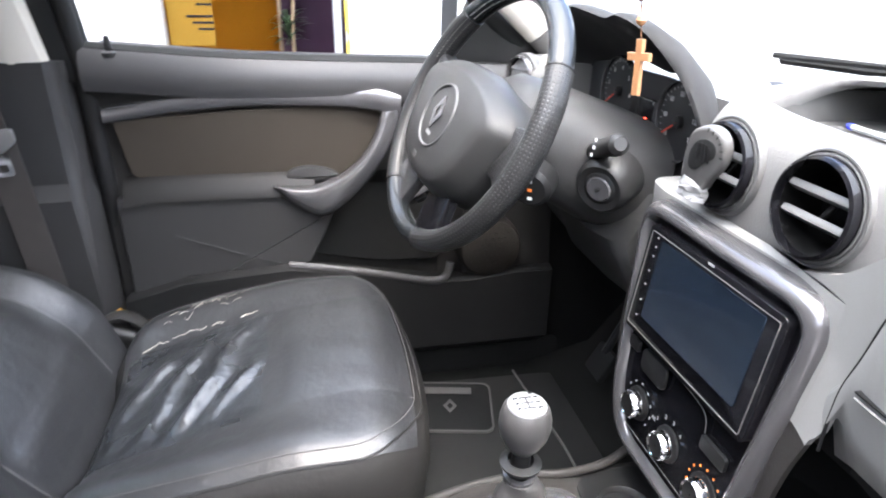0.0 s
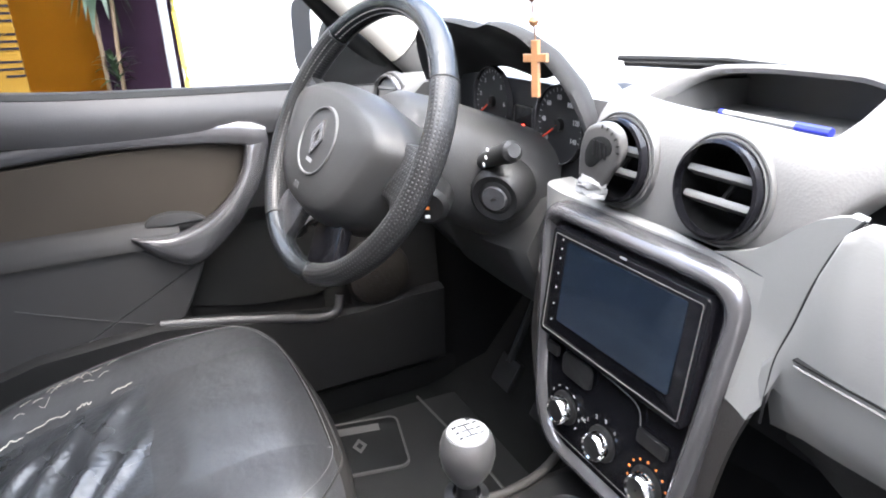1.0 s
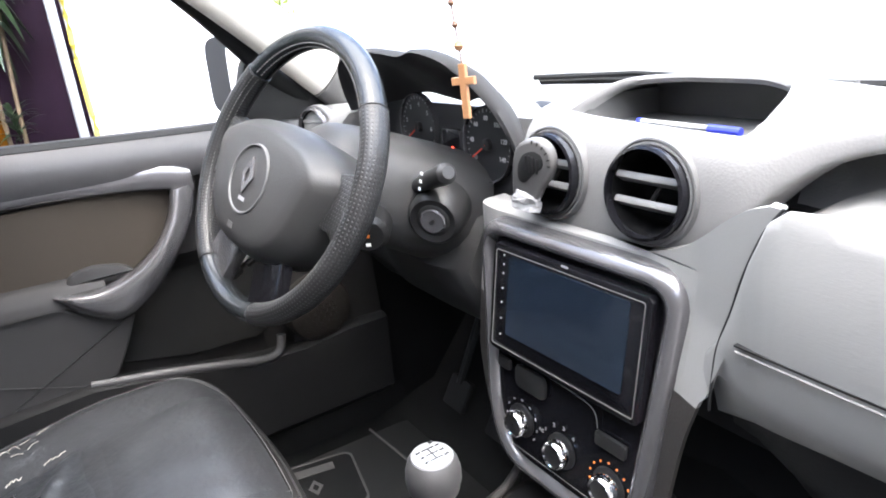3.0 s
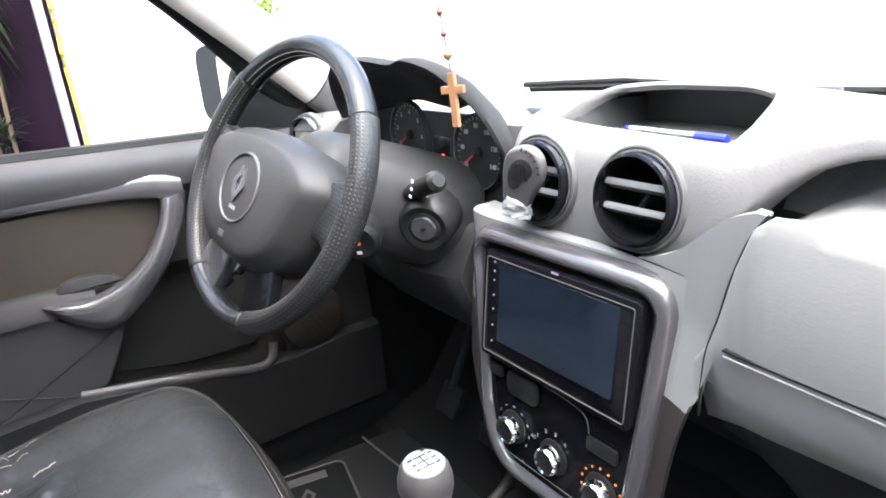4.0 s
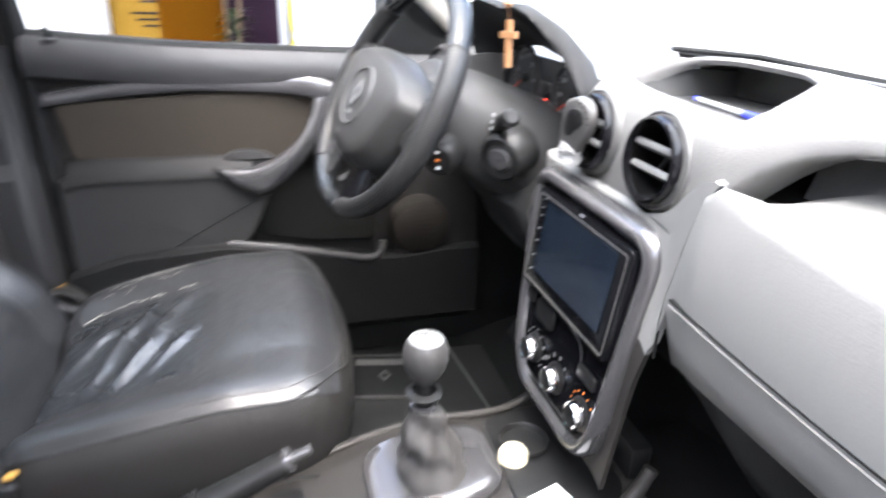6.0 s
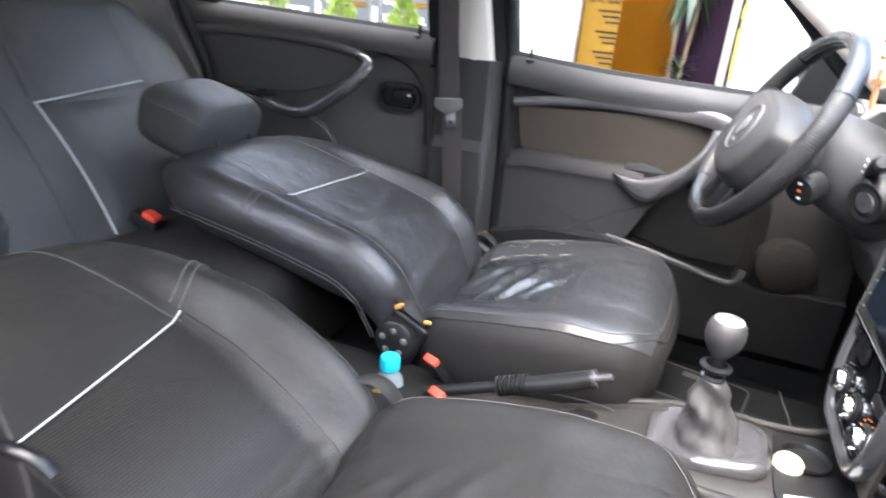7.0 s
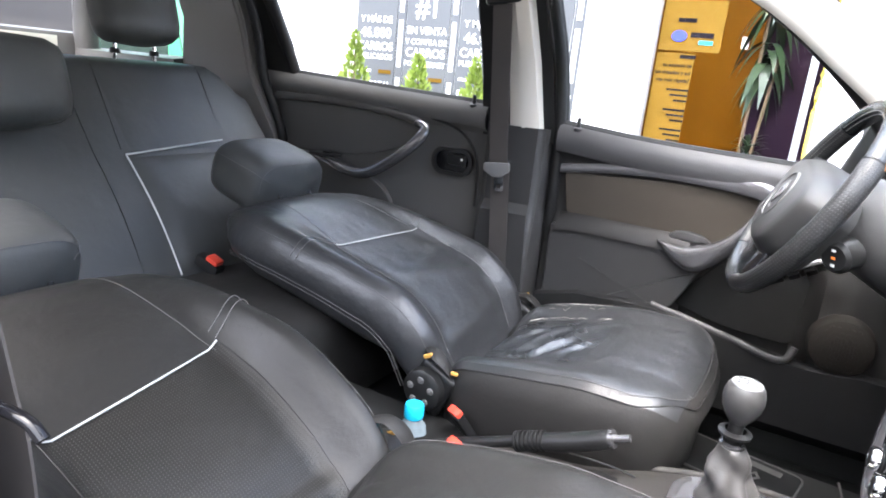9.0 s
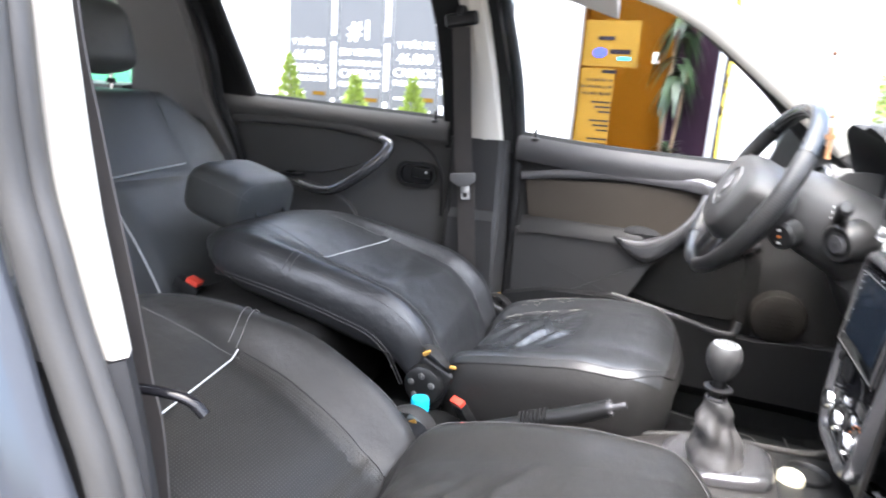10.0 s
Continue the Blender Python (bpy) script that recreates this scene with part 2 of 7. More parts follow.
def slab(cx, cy, cz, sx, sy, sz, bevel=0.0, seg=2, m=None, into=None):
    """A box with its centre and sizes, with rounded edges."""
    bm = bmesh.new()
    bmesh.ops.create_cube(bm, size=1)
    bmesh.ops.scale(bm, verts=bm.verts, vec=(sx, sy, sz))
    if bevel:
        bmesh.ops.bevel(bm, geom=bm.edges[:], offset=min(bevel, 0.49 * min(sx, sy, sz)), segments=seg, profile=0.6, affect="EDGES")
    bmesh.ops.transform(bm, verts=bm.verts, matrix=Matrix.Translation((cx, cy, cz)) @ (m or Matrix()))
    return merge(into, bm)


def merge(into, bm):
    if into is None:
        return bm
    me = bpy.data.meshes.new("tmp")
    bm.to_mesh(me)
    bm.free()
    into.from_mesh(me)
    bpy.data.meshes.remove(me)
    return into


def prism(outline, depth, m, bevel=0.0, seg=2, into=None):
    """A flat outline (x, y) given thickness from 0 to depth along z, then set at m."""
    bm = bmesh.new()
    f = bm.faces.new([bm.verts.new((x, y, 0)) for x, y in outline])
    ext = bmesh.ops.extrude_face_region(bm, geom=[f])
    vs = [v for v in ext["geom"] if isinstance(v, bmesh.types.BMVert)]
    bmesh.ops.translate(bm, verts=vs, vec=(0, 0, depth))
    if bevel:
        es = [e for e in bm.edges if all(abs(v.co.z - depth) < 1e-6 for v in e.verts)]
        bmesh.ops.bevel(bm, geom=es, offset=bevel, segments=seg, profile=0.5, affect="EDGES")
    bmesh.ops.transform(bm, verts=bm.verts, matrix=m)
    return merge(into, bm)


def turned(profile, m, n=24, into=None):
    """A lathe: (radius, height) pairs round z, set at m."""
    rings = [[m @ Vector((r * math.cos(2 * math.pi * k / n), r * math.sin(2 * math.pi * k / n), h)) for k in range(n)] for r, h in profile]
    return loft(rings, cap=False, into=into)


def ring_plate(outer, inner, depth, m, into=None):
    """A frame between two loops of equal count, from 0 to depth."""
    def at(l, z):
        return [m @ Vector((x, y, z)) for x, y in l]
    return loft([at(outer, 0), at(outer, depth), at(inner, depth), at(inner, 0), at(outer, 0)], cap=False, into=into)


def rounded(w, h, r, n=5, cx=0.0, cy=0.0):
    """A rounded rectangle as a loop."""
    out = []
    for sx, sy, a0 in ((1, 1, 0), (-1, 1, 90), (-1, -1, 180), (1, -1, 270)):
        for k in range(n + 1):
            a = radians(a0 + 90 * k / n)
            out.append((cx + sx * (w / 2 - r) + r * math.cos(a), cy + sy * (h / 2 - r) + r * math.sin(a)))
    return out


def round_loop(pts, r, n=5):
    """A polygon's loop with its corners rounded by r (one number or one for each corner)."""
    out = []
    for i, p in enumerate(pts):
        a, b, c = Vector(pts[i - 1]), Vector(p), Vector(pts[(i + 1) % len(pts)])
        rad = r[i] if isinstance(r, (list, tuple)) else r
        p0 = b + (a - b).normalized() * min(rad, 0.49 * (a - b).length)
        p1 = b + (c - b).normalized() * min(rad, 0.49 * (c - b).length)
        for k in range(n + 1):
            t = k / n
            q = (1 - t) ** 2 * p0 + 2 * t * (1 - t) * b + t * t * p1
            out.append((q.x, q.y))
    return out


def interp(x, table):
    """Smooth reading of a table of (x, value)."""
    if x <= table[0][0]:
        return table[0][1]
    if x >= table[-1][0]:
        return table[-1][1]
    slopes = [(q[1] - p[1]) / (q[0] - p[0]) for p, q in zip(table, table[1:])]
    if len(slopes) == 1:
        t = (x - table[0][0]) / (table[1][0] - table[0][0])
        return table[0][1] + (table[1][1] - table[0][1]) * t * t * (3 - 2 * t)

    def tangent(i):
        if i in (0, len(slopes)):
            return slopes[0] if i == 0 else slopes[-1]
        p, q = slopes[i - 1], slopes[i]
        return 0.0 if p * q <= 0 else 2 * p * q / (p + q)

    i = next(k for k in range(len(slopes)) if x <= table[k + 1][0])
    (a, va), (b, vb) = table[i], table[i + 1]
    t, h = (x - a) / (b - a), b - a
    return (2 * t ** 3 - 3 * t * t + 1) * va + (t ** 3 - 2 * t * t + t) * h * tangent(i) + (3 * t * t - 2 * t ** 3) * vb + (t ** 3 - t * t) * h * tangent(i + 1)


def lettering(text, size, m, mat, parent, name="lettering", thick=0.0004, align="CENTER"):
    cu = bpy.data.curves.new(name, "FONT")
    cu.offset = size * 0.012
    cu.body, cu.size, cu.align_x, cu.align_y, cu.extrude = text, size, align, "CENTER", thick
    cu.resolution_u = 3
    cu.materials.append(mat)
    ob = new(name, cu)
    ob.parent = parent
    if parent.type == "EMPTY":
        ob.matrix_parent_inverse = Matrix.Translation(-parent.location)
    ob.matrix_basis = m
    return ob


def facing(origin, right, up):
    """A pose whose x runs along right and y along up."""
    r, u = Vector(right).normalized(), Vector(up)
    n = r.cross(u).normalized()
    u = n.cross(r)
    return Matrix(((r.x, u.x, n.x, origin[0]), (r.y, u.y, n.y, origin[1]), (r.z, u.z, n.z, origin[2]), (0, 0, 0, 1)))


CX = -0.03  # the car's middle line


# ---- the car's shell ----
tagged(part("ground", slab(0, 0, -0.05, 160, 160, 0.1), ASPHALT), "grey paved yard under and around the car", "ground", kind="structure")

tagged(part("floor", slab(CX, 0.0, 0.375, 1.40, 2.9, 0.05, 0.01), CARPET), "charcoal carpeted car floor with worn nap", "car floor", kind="structure")
rings = []
for y in (-0.75, -0.2, 0.3, 0.7, 1.05):
    rings.append([(CX + x, y, 0.40 + z) for x, z in ((-0.17, 0), (-0.15, 0.08), (-0.11, 0.135), (0, 0.15), (0.11, 0.135), (0.15, 0.08), (0.17, 0), (0, -0.01))])
tagged(part("tunnel", loft(rings), CARPET), "carpeted raised tunnel along the car floor", "floor tunnel", kind="structure")
tagged(part("firewall", slab(CX, 1.12, 0.69, 1.44, 0.05, 0.68, 0.02), CARPET), "dark carpeted bulkhead ahead of the pedals", "bulkhead", kind="structure")
toe = [[(CX + sx * 0.69, y, z) for sx in (-1, 1)] for y, z in ((0.80, 0.402), (0.95, 0.44), (1.08, 0.60))]
toe += [[(CX + sx * 0.69, y + 0.03, z - 0.02) for sx in (-1, 1)] for y, z in ((1.08, 0.60), (0.95, 0.44), (0.80, 0.402))]
tagged(part("toe_board", loft([[r[0] for r in toe], [r[1] for r in toe]]), CARPET), "sloping carpeted toe board", "toe board", kind="structure")

for sx in (-1, 1):
    tagged(part("kick_panel", slab(CX + sx * 0.69, 1.0, 0.71, 0.03, 0.42, 0.64, 0.01), CARPET), "dark carpeted side of the footwell", "footwell side", kind="structure")

# roof and lining
roof = []
for x in (-0.60, -0.52, -0.3, 0, 0.3, 0.52, 0.60):
    top = 1.56 - 0.10 * (abs(x) / 0.6) ** 4
    roof.append([(CX + x, -1.75, top - 0.08), (CX + x, -1.2, top - 0.01), (CX + x, -0.3, top), (CX + x, 0.10, top - 0.02), (CX + x, 0.22, top - 0.06),
                 (CX + x, 0.22, top - 0.02), (CX + x, 0.10, top + 0.03), (CX + x, -0.3, top + 0.05), (CX + x, -1.2, top + 0.04), (CX + x, -1.75, top - 0.03)])
tagged(part("ceiling", loft(roof), LINING), "pale beige felt roof lining of the car", "roof lining", kind="structure")


def pillar(name, pts, width, depth, mat, label, category, up=(0, 1, 0)):
    """A tapered padded bar along points: flat across width, thin across depth."""
    ob = part(name, tube(smooth_path(pts, 6), width / 2, 14, flat=depth / width, up=up), mat)
    return tagged(ob, label, category, kind="structure")


for s, side in ((-1, "driver"), (1, "passenger")):
    X = lambda v: CX + s * v
    # A pillar: beige inner trim and dark seal beside the door opening
    # lower end of the pillar trim, its shade put in as dark grey
    pillar("a_pillar_foot", [(X(0.678), 0.875, 1.055), (X(0.668), 0.825, 1.10), (X(0.658), 0.775, 1.142)], 0.086, 0.051, PILLAR, "lower end of the windscreen pillar, shade put in as grey", "pillar trim", up=(1, 0, 0))
    pillar("a_pillar_trim", [(X(0.6575), 0.772, 1.1445), (X(0.62), 0.60, 1.285), (X(0.575), 0.40, 1.43), (X(0.54), 0.18, 1.505)], 0.085, 0.05, BEIGE,
           "beige plastic trim on the sloping windscreen pillar", "pillar trim", up=(1, 0, 0))
    pillar("door_seal", [(X(0.70), 0.80, 1.07), (X(0.685), 0.70, 1.135), (X(0.65), 0.55, 1.285), (X(0.605), 0.36, 1.425), (X(0.575), 0.15, 1.50), (X(0.565), -0.10, 1.51)], 0.035, 0.035, RUBBER,
           "black rubber seal along the door frame", "door seal", up=(1, 0, 0))
    # roof rail
    pillar("roof_rail_trim", [(X(0.545), 0.20, 1.50), (X(0.54), -0.4, 1.515), (X(0.54), -1.2, 1.50), (X(0.53), -1.7, 1.45)], 0.09, 0.05, BEIGE, "beige trim along the roof edge", "roof trim", up=(0, 0, 1))
    # sill
    tagged(part("door_sill", slab(X(0.715), -0.1, 0.395, 0.09, 1.95, 0.15, 0.02), CARPET), "dark plastic door sill plate", "door sill", kind="structure")

# driver's side B pillar: grey lower cover, beige upper cover, dark frame towards the front door
low = [[(-0.645, -0.205, z), (-0.655, -0.05, z), (-0.70, -0.025, z), (-0.75, -0.03, z), (-0.75, -0.22, z), (-0.69, -0.22, z)] for z in (0.42, 0.62, 0.86)]
low += [[(-0.665, -0.205, z), (-0.675, -0.055, z), (-0.705, -0.035, z), (-0.75, -0.03, z), (-0.75, -0.22, z), (-0.70, -0.22, z)] for z in (0.885, 1.085)]
bm = loft(low)
bmesh.ops.bevel(bm, geom=[e for e in bm.edges if abs(e.verts[0].co.z - e.verts[1].co.z) > 0.02], offset=0.012, segments=3, affect="EDGES")
tagged(part("b_pillar_cover", bm, DOOR_DIM), "dark grey lower cover of the door pillar", "pillar trim", kind="structure")
up = []
for z, x, y0, y1 in ((1.083, -0.682, -0.150, -0.068), (1.25, -0.668, -0.166, -0.098), (1.40, -0.635, -0.185, -0.125), (1.51, -0.575, -0.20, -0.14)):
    up.append([(x, y0, z), (x + 0.012, (y0 + y1) / 2, z), (x, y1, z), (x - 0.03, y1 + 0.012, z), (x - 0.04, y0, z)])
tagged(part("b_pillar_upper_trim", loft(up), BEIGE), "beige upper trim of the door pillar with scuffs", "pillar trim", kind="structure")
up = []
for z, x, y0, y1 in ((1.05, -0.70, -0.235, -0.025), (1.25, -0.69, -0.255, -0.058), (1.40, -0.66, -0.27, -0.09), (1.51, -0.60, -0.28, -0.10)):
    up.append([(x, y0, z), (x, y1, z), (x - 0.05, y1, z), (x - 0.05, y0, z)])
tagged(part("b_pillar_frame", loft(up), RUBBER), "black painted frame between the two doors", "pillar", kind="structure")
pillar("front_door_seal", [(-0.708, -0.012, 0.55), (-0.708, -0.015, 0.85), (-0.71, -0.022, 1.08), (-0.70, -0.040, 1.25), (-0.67, -0.07, 1.40), (-0.62, -0.085, 1.50)], 0.03, 0.03, RUBBER,
       "black rubber seal between pillar and door", "door seal", up=(1, 0, 0))

# passenger's side B pillar beside the open door
low = [[(0.645, -0.21, z), (0.660, y - 0.06, z), (0.672, y - 0.012, z), (0.688, y, z), (0.706, y - 0.006, z), (0.72, y - 0.04, z), (0.72, -0.20, z)] for z, y in ((0.457, 0.126), (0.661, 0.116), (0.828, 0.1), (0.902, 0.089), (0.969, 0.074))]
tagged(part("b_pillar_cover", loft(low), DOOR_DIM, sharp=50), "dark grey lower cover of the door pillar", "pillar trim", kind="structure")
up = []
for z, y in ((0.971, 0.075), (1.019, 0.064), (1.068, 0.053), (1.129, 0.044), (1.244, 0.031), (1.365, 0.01), (1.522, -0.032)):
    o = 0.0 if z < 1.25 else -0.4 * (z - 1.25) ** 1.3
    up.append([(0.666 + o, y - 0.07, z), (0.674 + o, y - 0.010, z), (0.686 + o, y, z), (0.697 + o, y - 0.004, z), (0.705 + o, y - 0.05, z)])
tagged(part("b_pillar_upper_trim", loft(up), BEIGE), "beige upper trim of the door pillar", "pillar trim", kind="structure")
SEAL = material("grey_rubber_seal", (0.040, 0.039, 0.037), 0.55, grain=0.3, grain_size=300, vary=0.15, vary_size=8)


def leaning(dx, dyy, name, size, mat, label):
    """A seal along the edge of the door opening."""
    pts = [(0.714 + dx - (0.4 * max(0, z - 1.25) ** 1.3), y + dyy, z) for z, y in ((0.596, 0.14), (0.781, 0.121), (0.892, 0.1), (0.947, 0.081), (1.003, 0.059), (1.052, 0.044), (1.106, 0.029), (1.198, 0.022), (1.337, 0.001), (1.522, -0.041))]
    pillar(name, pts, size, size, mat, label, "door seal", up=(1, 0, 0))


leaning(-0.004, -0.006, "front_door_seal", 0.019, SEAL, "grey rubber seal round the open door frame")
leaning(0.011, -0.011, "front_door_seal_lip", 0.024, SEAL, "grey rubber lip along the door frame")
up = []
for z, y1 in ((0.42, 0.126), (0.781, 0.103), (0.881, 0.075), (0.94, 0.052), (0.996, 0.036), (1.044, 0.02), (1.105, 0.005), (1.244, -0.009), (1.402, -0.046), (1.531, -0.078)):
    x = 0.734 - 0.4 * max(0, z - 1.25) ** 1.3
    up.append([(x, -0.29, z), (x, y1, z), (x + 0.02, y1 - 0.004, z), (x + 0.05, y1 - 0.03, z), (x + 0.06, -0.29, z)])
tagged(part("b_pillar_frame", loft(up), PAINT), "dark painted pillar of the open door frame", "pillar", kind="structure")
# passenger's rear door, unseen, set open to let light in, and rear quarters
opened = part("rear_door_passenger", prism([(-0.80, 0.40), (0.0, 0.40), (0.0, 1.06), (-0.85, 1.12)], 0.10, Matrix(((0, 0, 1, 0), (1, 0, 0, 0), (0, 1, 0, 0), (0, 0, 0, 1))), 0.02), PAINT)
opened.matrix_world = pose(0.74, -0.27, 0, 0, 0, 62)
tagged(opened, "dark grey rear door, unseen, opened to let light in", "car door", kind="structure")
for s in (-1, 1):
    X = lambda v: CX + s * v
    c = []
    for z, x, y0, y1 in ((0.45, 0.66, -1.95, -0.93), (0.96, 0.63, -1.95, -0.955), (1.14, 0.61, -1.40, -1.055), (1.30, 0.585, -1.36, -1.075), (1.50, 0.535, -1.40, -1.12)):
        c.append([(X(x), y0, z), (X(x), y1, z), (X(x + 0.10), y1 - 0.01, z), (X(x + 0.10), y0, z)])
    bm = loft(c)
    bmesh.ops.bevel(bm, geom=[e for e in bm.edges if abs(e.verts[0].co.z - e.verts[1].co.z) > 0.02], offset=0.015, segments=3, affect="EDGES")
    tagged(part("c_pillar_trim", bm, CPIL), "dark grey trim on the rear pillar", "pillar trim", kind="structure")
    pillar("rear_door_seal", [(X(0.655), -0.93, 0.70), (X(0.65), -0.95, 0.95), (X(0.635), -1.02, 1.13), (X(0.61), -1.04, 1.30), (X(0.57), -1.09, 1.48)], 0.03, 0.03, RUBBER,
           "black rubber seal behind the rear door", "door seal", up=(1, 0, 0))
    d = [[(X(0.57), y, 1.12), (X(0.66), y, 1.12), (X(0.66), y, 1.17), (X(0.57), y, 1.16)] for y in (-1.95, -1.38)]
    tagged(part("rear_quarter_ledge", loft(d), PILLAR), "dark trim ledge under the rear side window", "ledge", kind="structure")
    pillar("d_pillar_trim", [(X(0.62), -1.95, 1.12), (X(0.58), -1.88, 1.35), (X(0.53), -1.74, 1.47)], 0.12, 0.08, PILLAR, "dark trim on the rearmost pillar", "pillar trim", up=(1, 0, 0))
# tailgate and rear shelf
tagged(part("tailgate", slab(CX, -2.0, 0.83, 1.36, 0.08, 0.78, 0.03), PILLAR), "dark inner panel of the tailgate", "tailgate", kind="structure")
shelf = tagged(part("parcel_shelf", slab(CX, -1.55, 1.105, 1.16, 0.74, 0.025, 0.01), PILLAR), "dark grey parcel shelf behind the rear seat", "parcel shelf")
bm = loft([[(CX + sx * 0.56, -1.96, 1.20), (CX + sx * 0.56, -1.955, 1.20), (CX + sx * 0.50, -1.785, 1.46), (CX + sx * 0.50, -1.79, 1.46)] for sx in (-1, 1)])
w = tagged(part("window_rear", bm, PANE), "sloping rear window of the car", "car window", kind="structure")
w.visible_shadow = False
bm = loft([[(CX - 0.5, -1.965, 1.16), (CX - 0.5, -1.94, 1.16), (CX - 0.5, -1.94, 1.20), (CX - 0.5, -1.965, 1.20)], [(CX + 0.5, -1.965, 1.16), (CX + 0.5, -1.94, 1.16), (CX + 0.5, -1.94, 1.20), (CX + 0.5, -1.965, 1.20)]])
tagged(part("tailgate_ledge", bm, BEIGE), "pale ledge under the rear window", "ledge", kind="structure")

# panes
def pane(name, pts, mat, label):
    bm = bmesh.new()
    vs = [bm.verts.new(p) for p in pts]
    f = bm.faces.new(vs)
    f.normal_update()
    n = f.normal.copy()
    bmesh.ops.triangulate(bm, faces=[f])
    ext = bmesh.ops.extrude_face_region(bm, geom=bm.faces[:])
    bmesh.ops.translate(bm, verts=[v for v in ext["geom"] if isinstance(v, bmesh.types.BMVert)], vec=n * 0.004)
    ob = tagged(part(name, bm, mat, smooth=False), label, "car window", kind="structure")
    ob.visible_shadow = False
    return ob


pane("window_quarter_left", [(-0.655, -1.40, 1.17), (-0.655, -1.92, 1.17), (-0.60, -1.78, 1.44), (-0.60, -1.42, 1.46)], PANE_TINT, "green tinted rear side window")
wx = lambda z: 1.28 - (z - 1.075) * 2.15  # the windscreen's slope
pane("windscreen", [(CX - 0.66, wx(1.075), 1.075), (CX + 0.66, wx(1.075), 1.075), (CX + 0.52, wx(1.49), 1.49), (CX - 0.52, wx(1.49), 1.49)], PANE, "sloping front windscreen")

# bonnet and scuttle outside
hood = []
for x in (-0.74, -0.6, -0.3, 0, 0.3, 0.6, 0.74):
    e = (abs(x) / 0.74) ** 4 * 0.06
    hood.append([(CX + x, 1.26, 1.005 - e), (CX + x, 1.6, 1.005 - e), (CX + x, 2.0, 0.98 - e), (CX + x, 2.2, 0.90 - e), (CX + x, 2.26, 0.70 - e), (CX + x, 2.2, 0.4), (CX + x, 1.26, 0.4)])
tagged(part("bonnet", loft(hood), PAINT), "dark grey car bonnet beyond the windscreen", "bonnet", kind="structure")
tagged(part("scuttle", slab(CX, 1.245, 1.020, 1.32, 0.10, 0.03, 0.01), RUBBER), "black plastic scuttle under the windscreen", "scuttle", kind="structure")
wip = thing("windscreen_wiper", (-0.3, 1.2, 1.08), "black windscreen wiper lying on the glass base", "wiper", "wipers")
part("arm", tube([(-0.62, 1.235, 1.085), (-0.3, 1.225, 1.098), (0.02, 1.24, 1.083)], 0.009, 6), RUBBER, wip)
part("blade", tube([(-0.62, 1.215, 1.094), (-0.35, 1.20, 1.108), (-0.10, 1.205, 1.10)], 0.006, 6), RUBBER, wip)
wip2 = thing("windscreen_wiper", (0.2, 1.2, 1.08), "black windscreen wiper lying on the glass base", "wiper", "wipers")
part("arm", tube([(-0.12, 1.225, 1.087), (0.1, 1.22, 1.092), (0.40, 1.24, 1.08)], 0.009, 6), RUBBER, wip2)
part("blade", tube([(-0.10, 1.205, 1.096), (0.15, 1.20, 1.10), (0.42, 1.21, 1.095)], 0.006, 6), RUBBER, wip2)


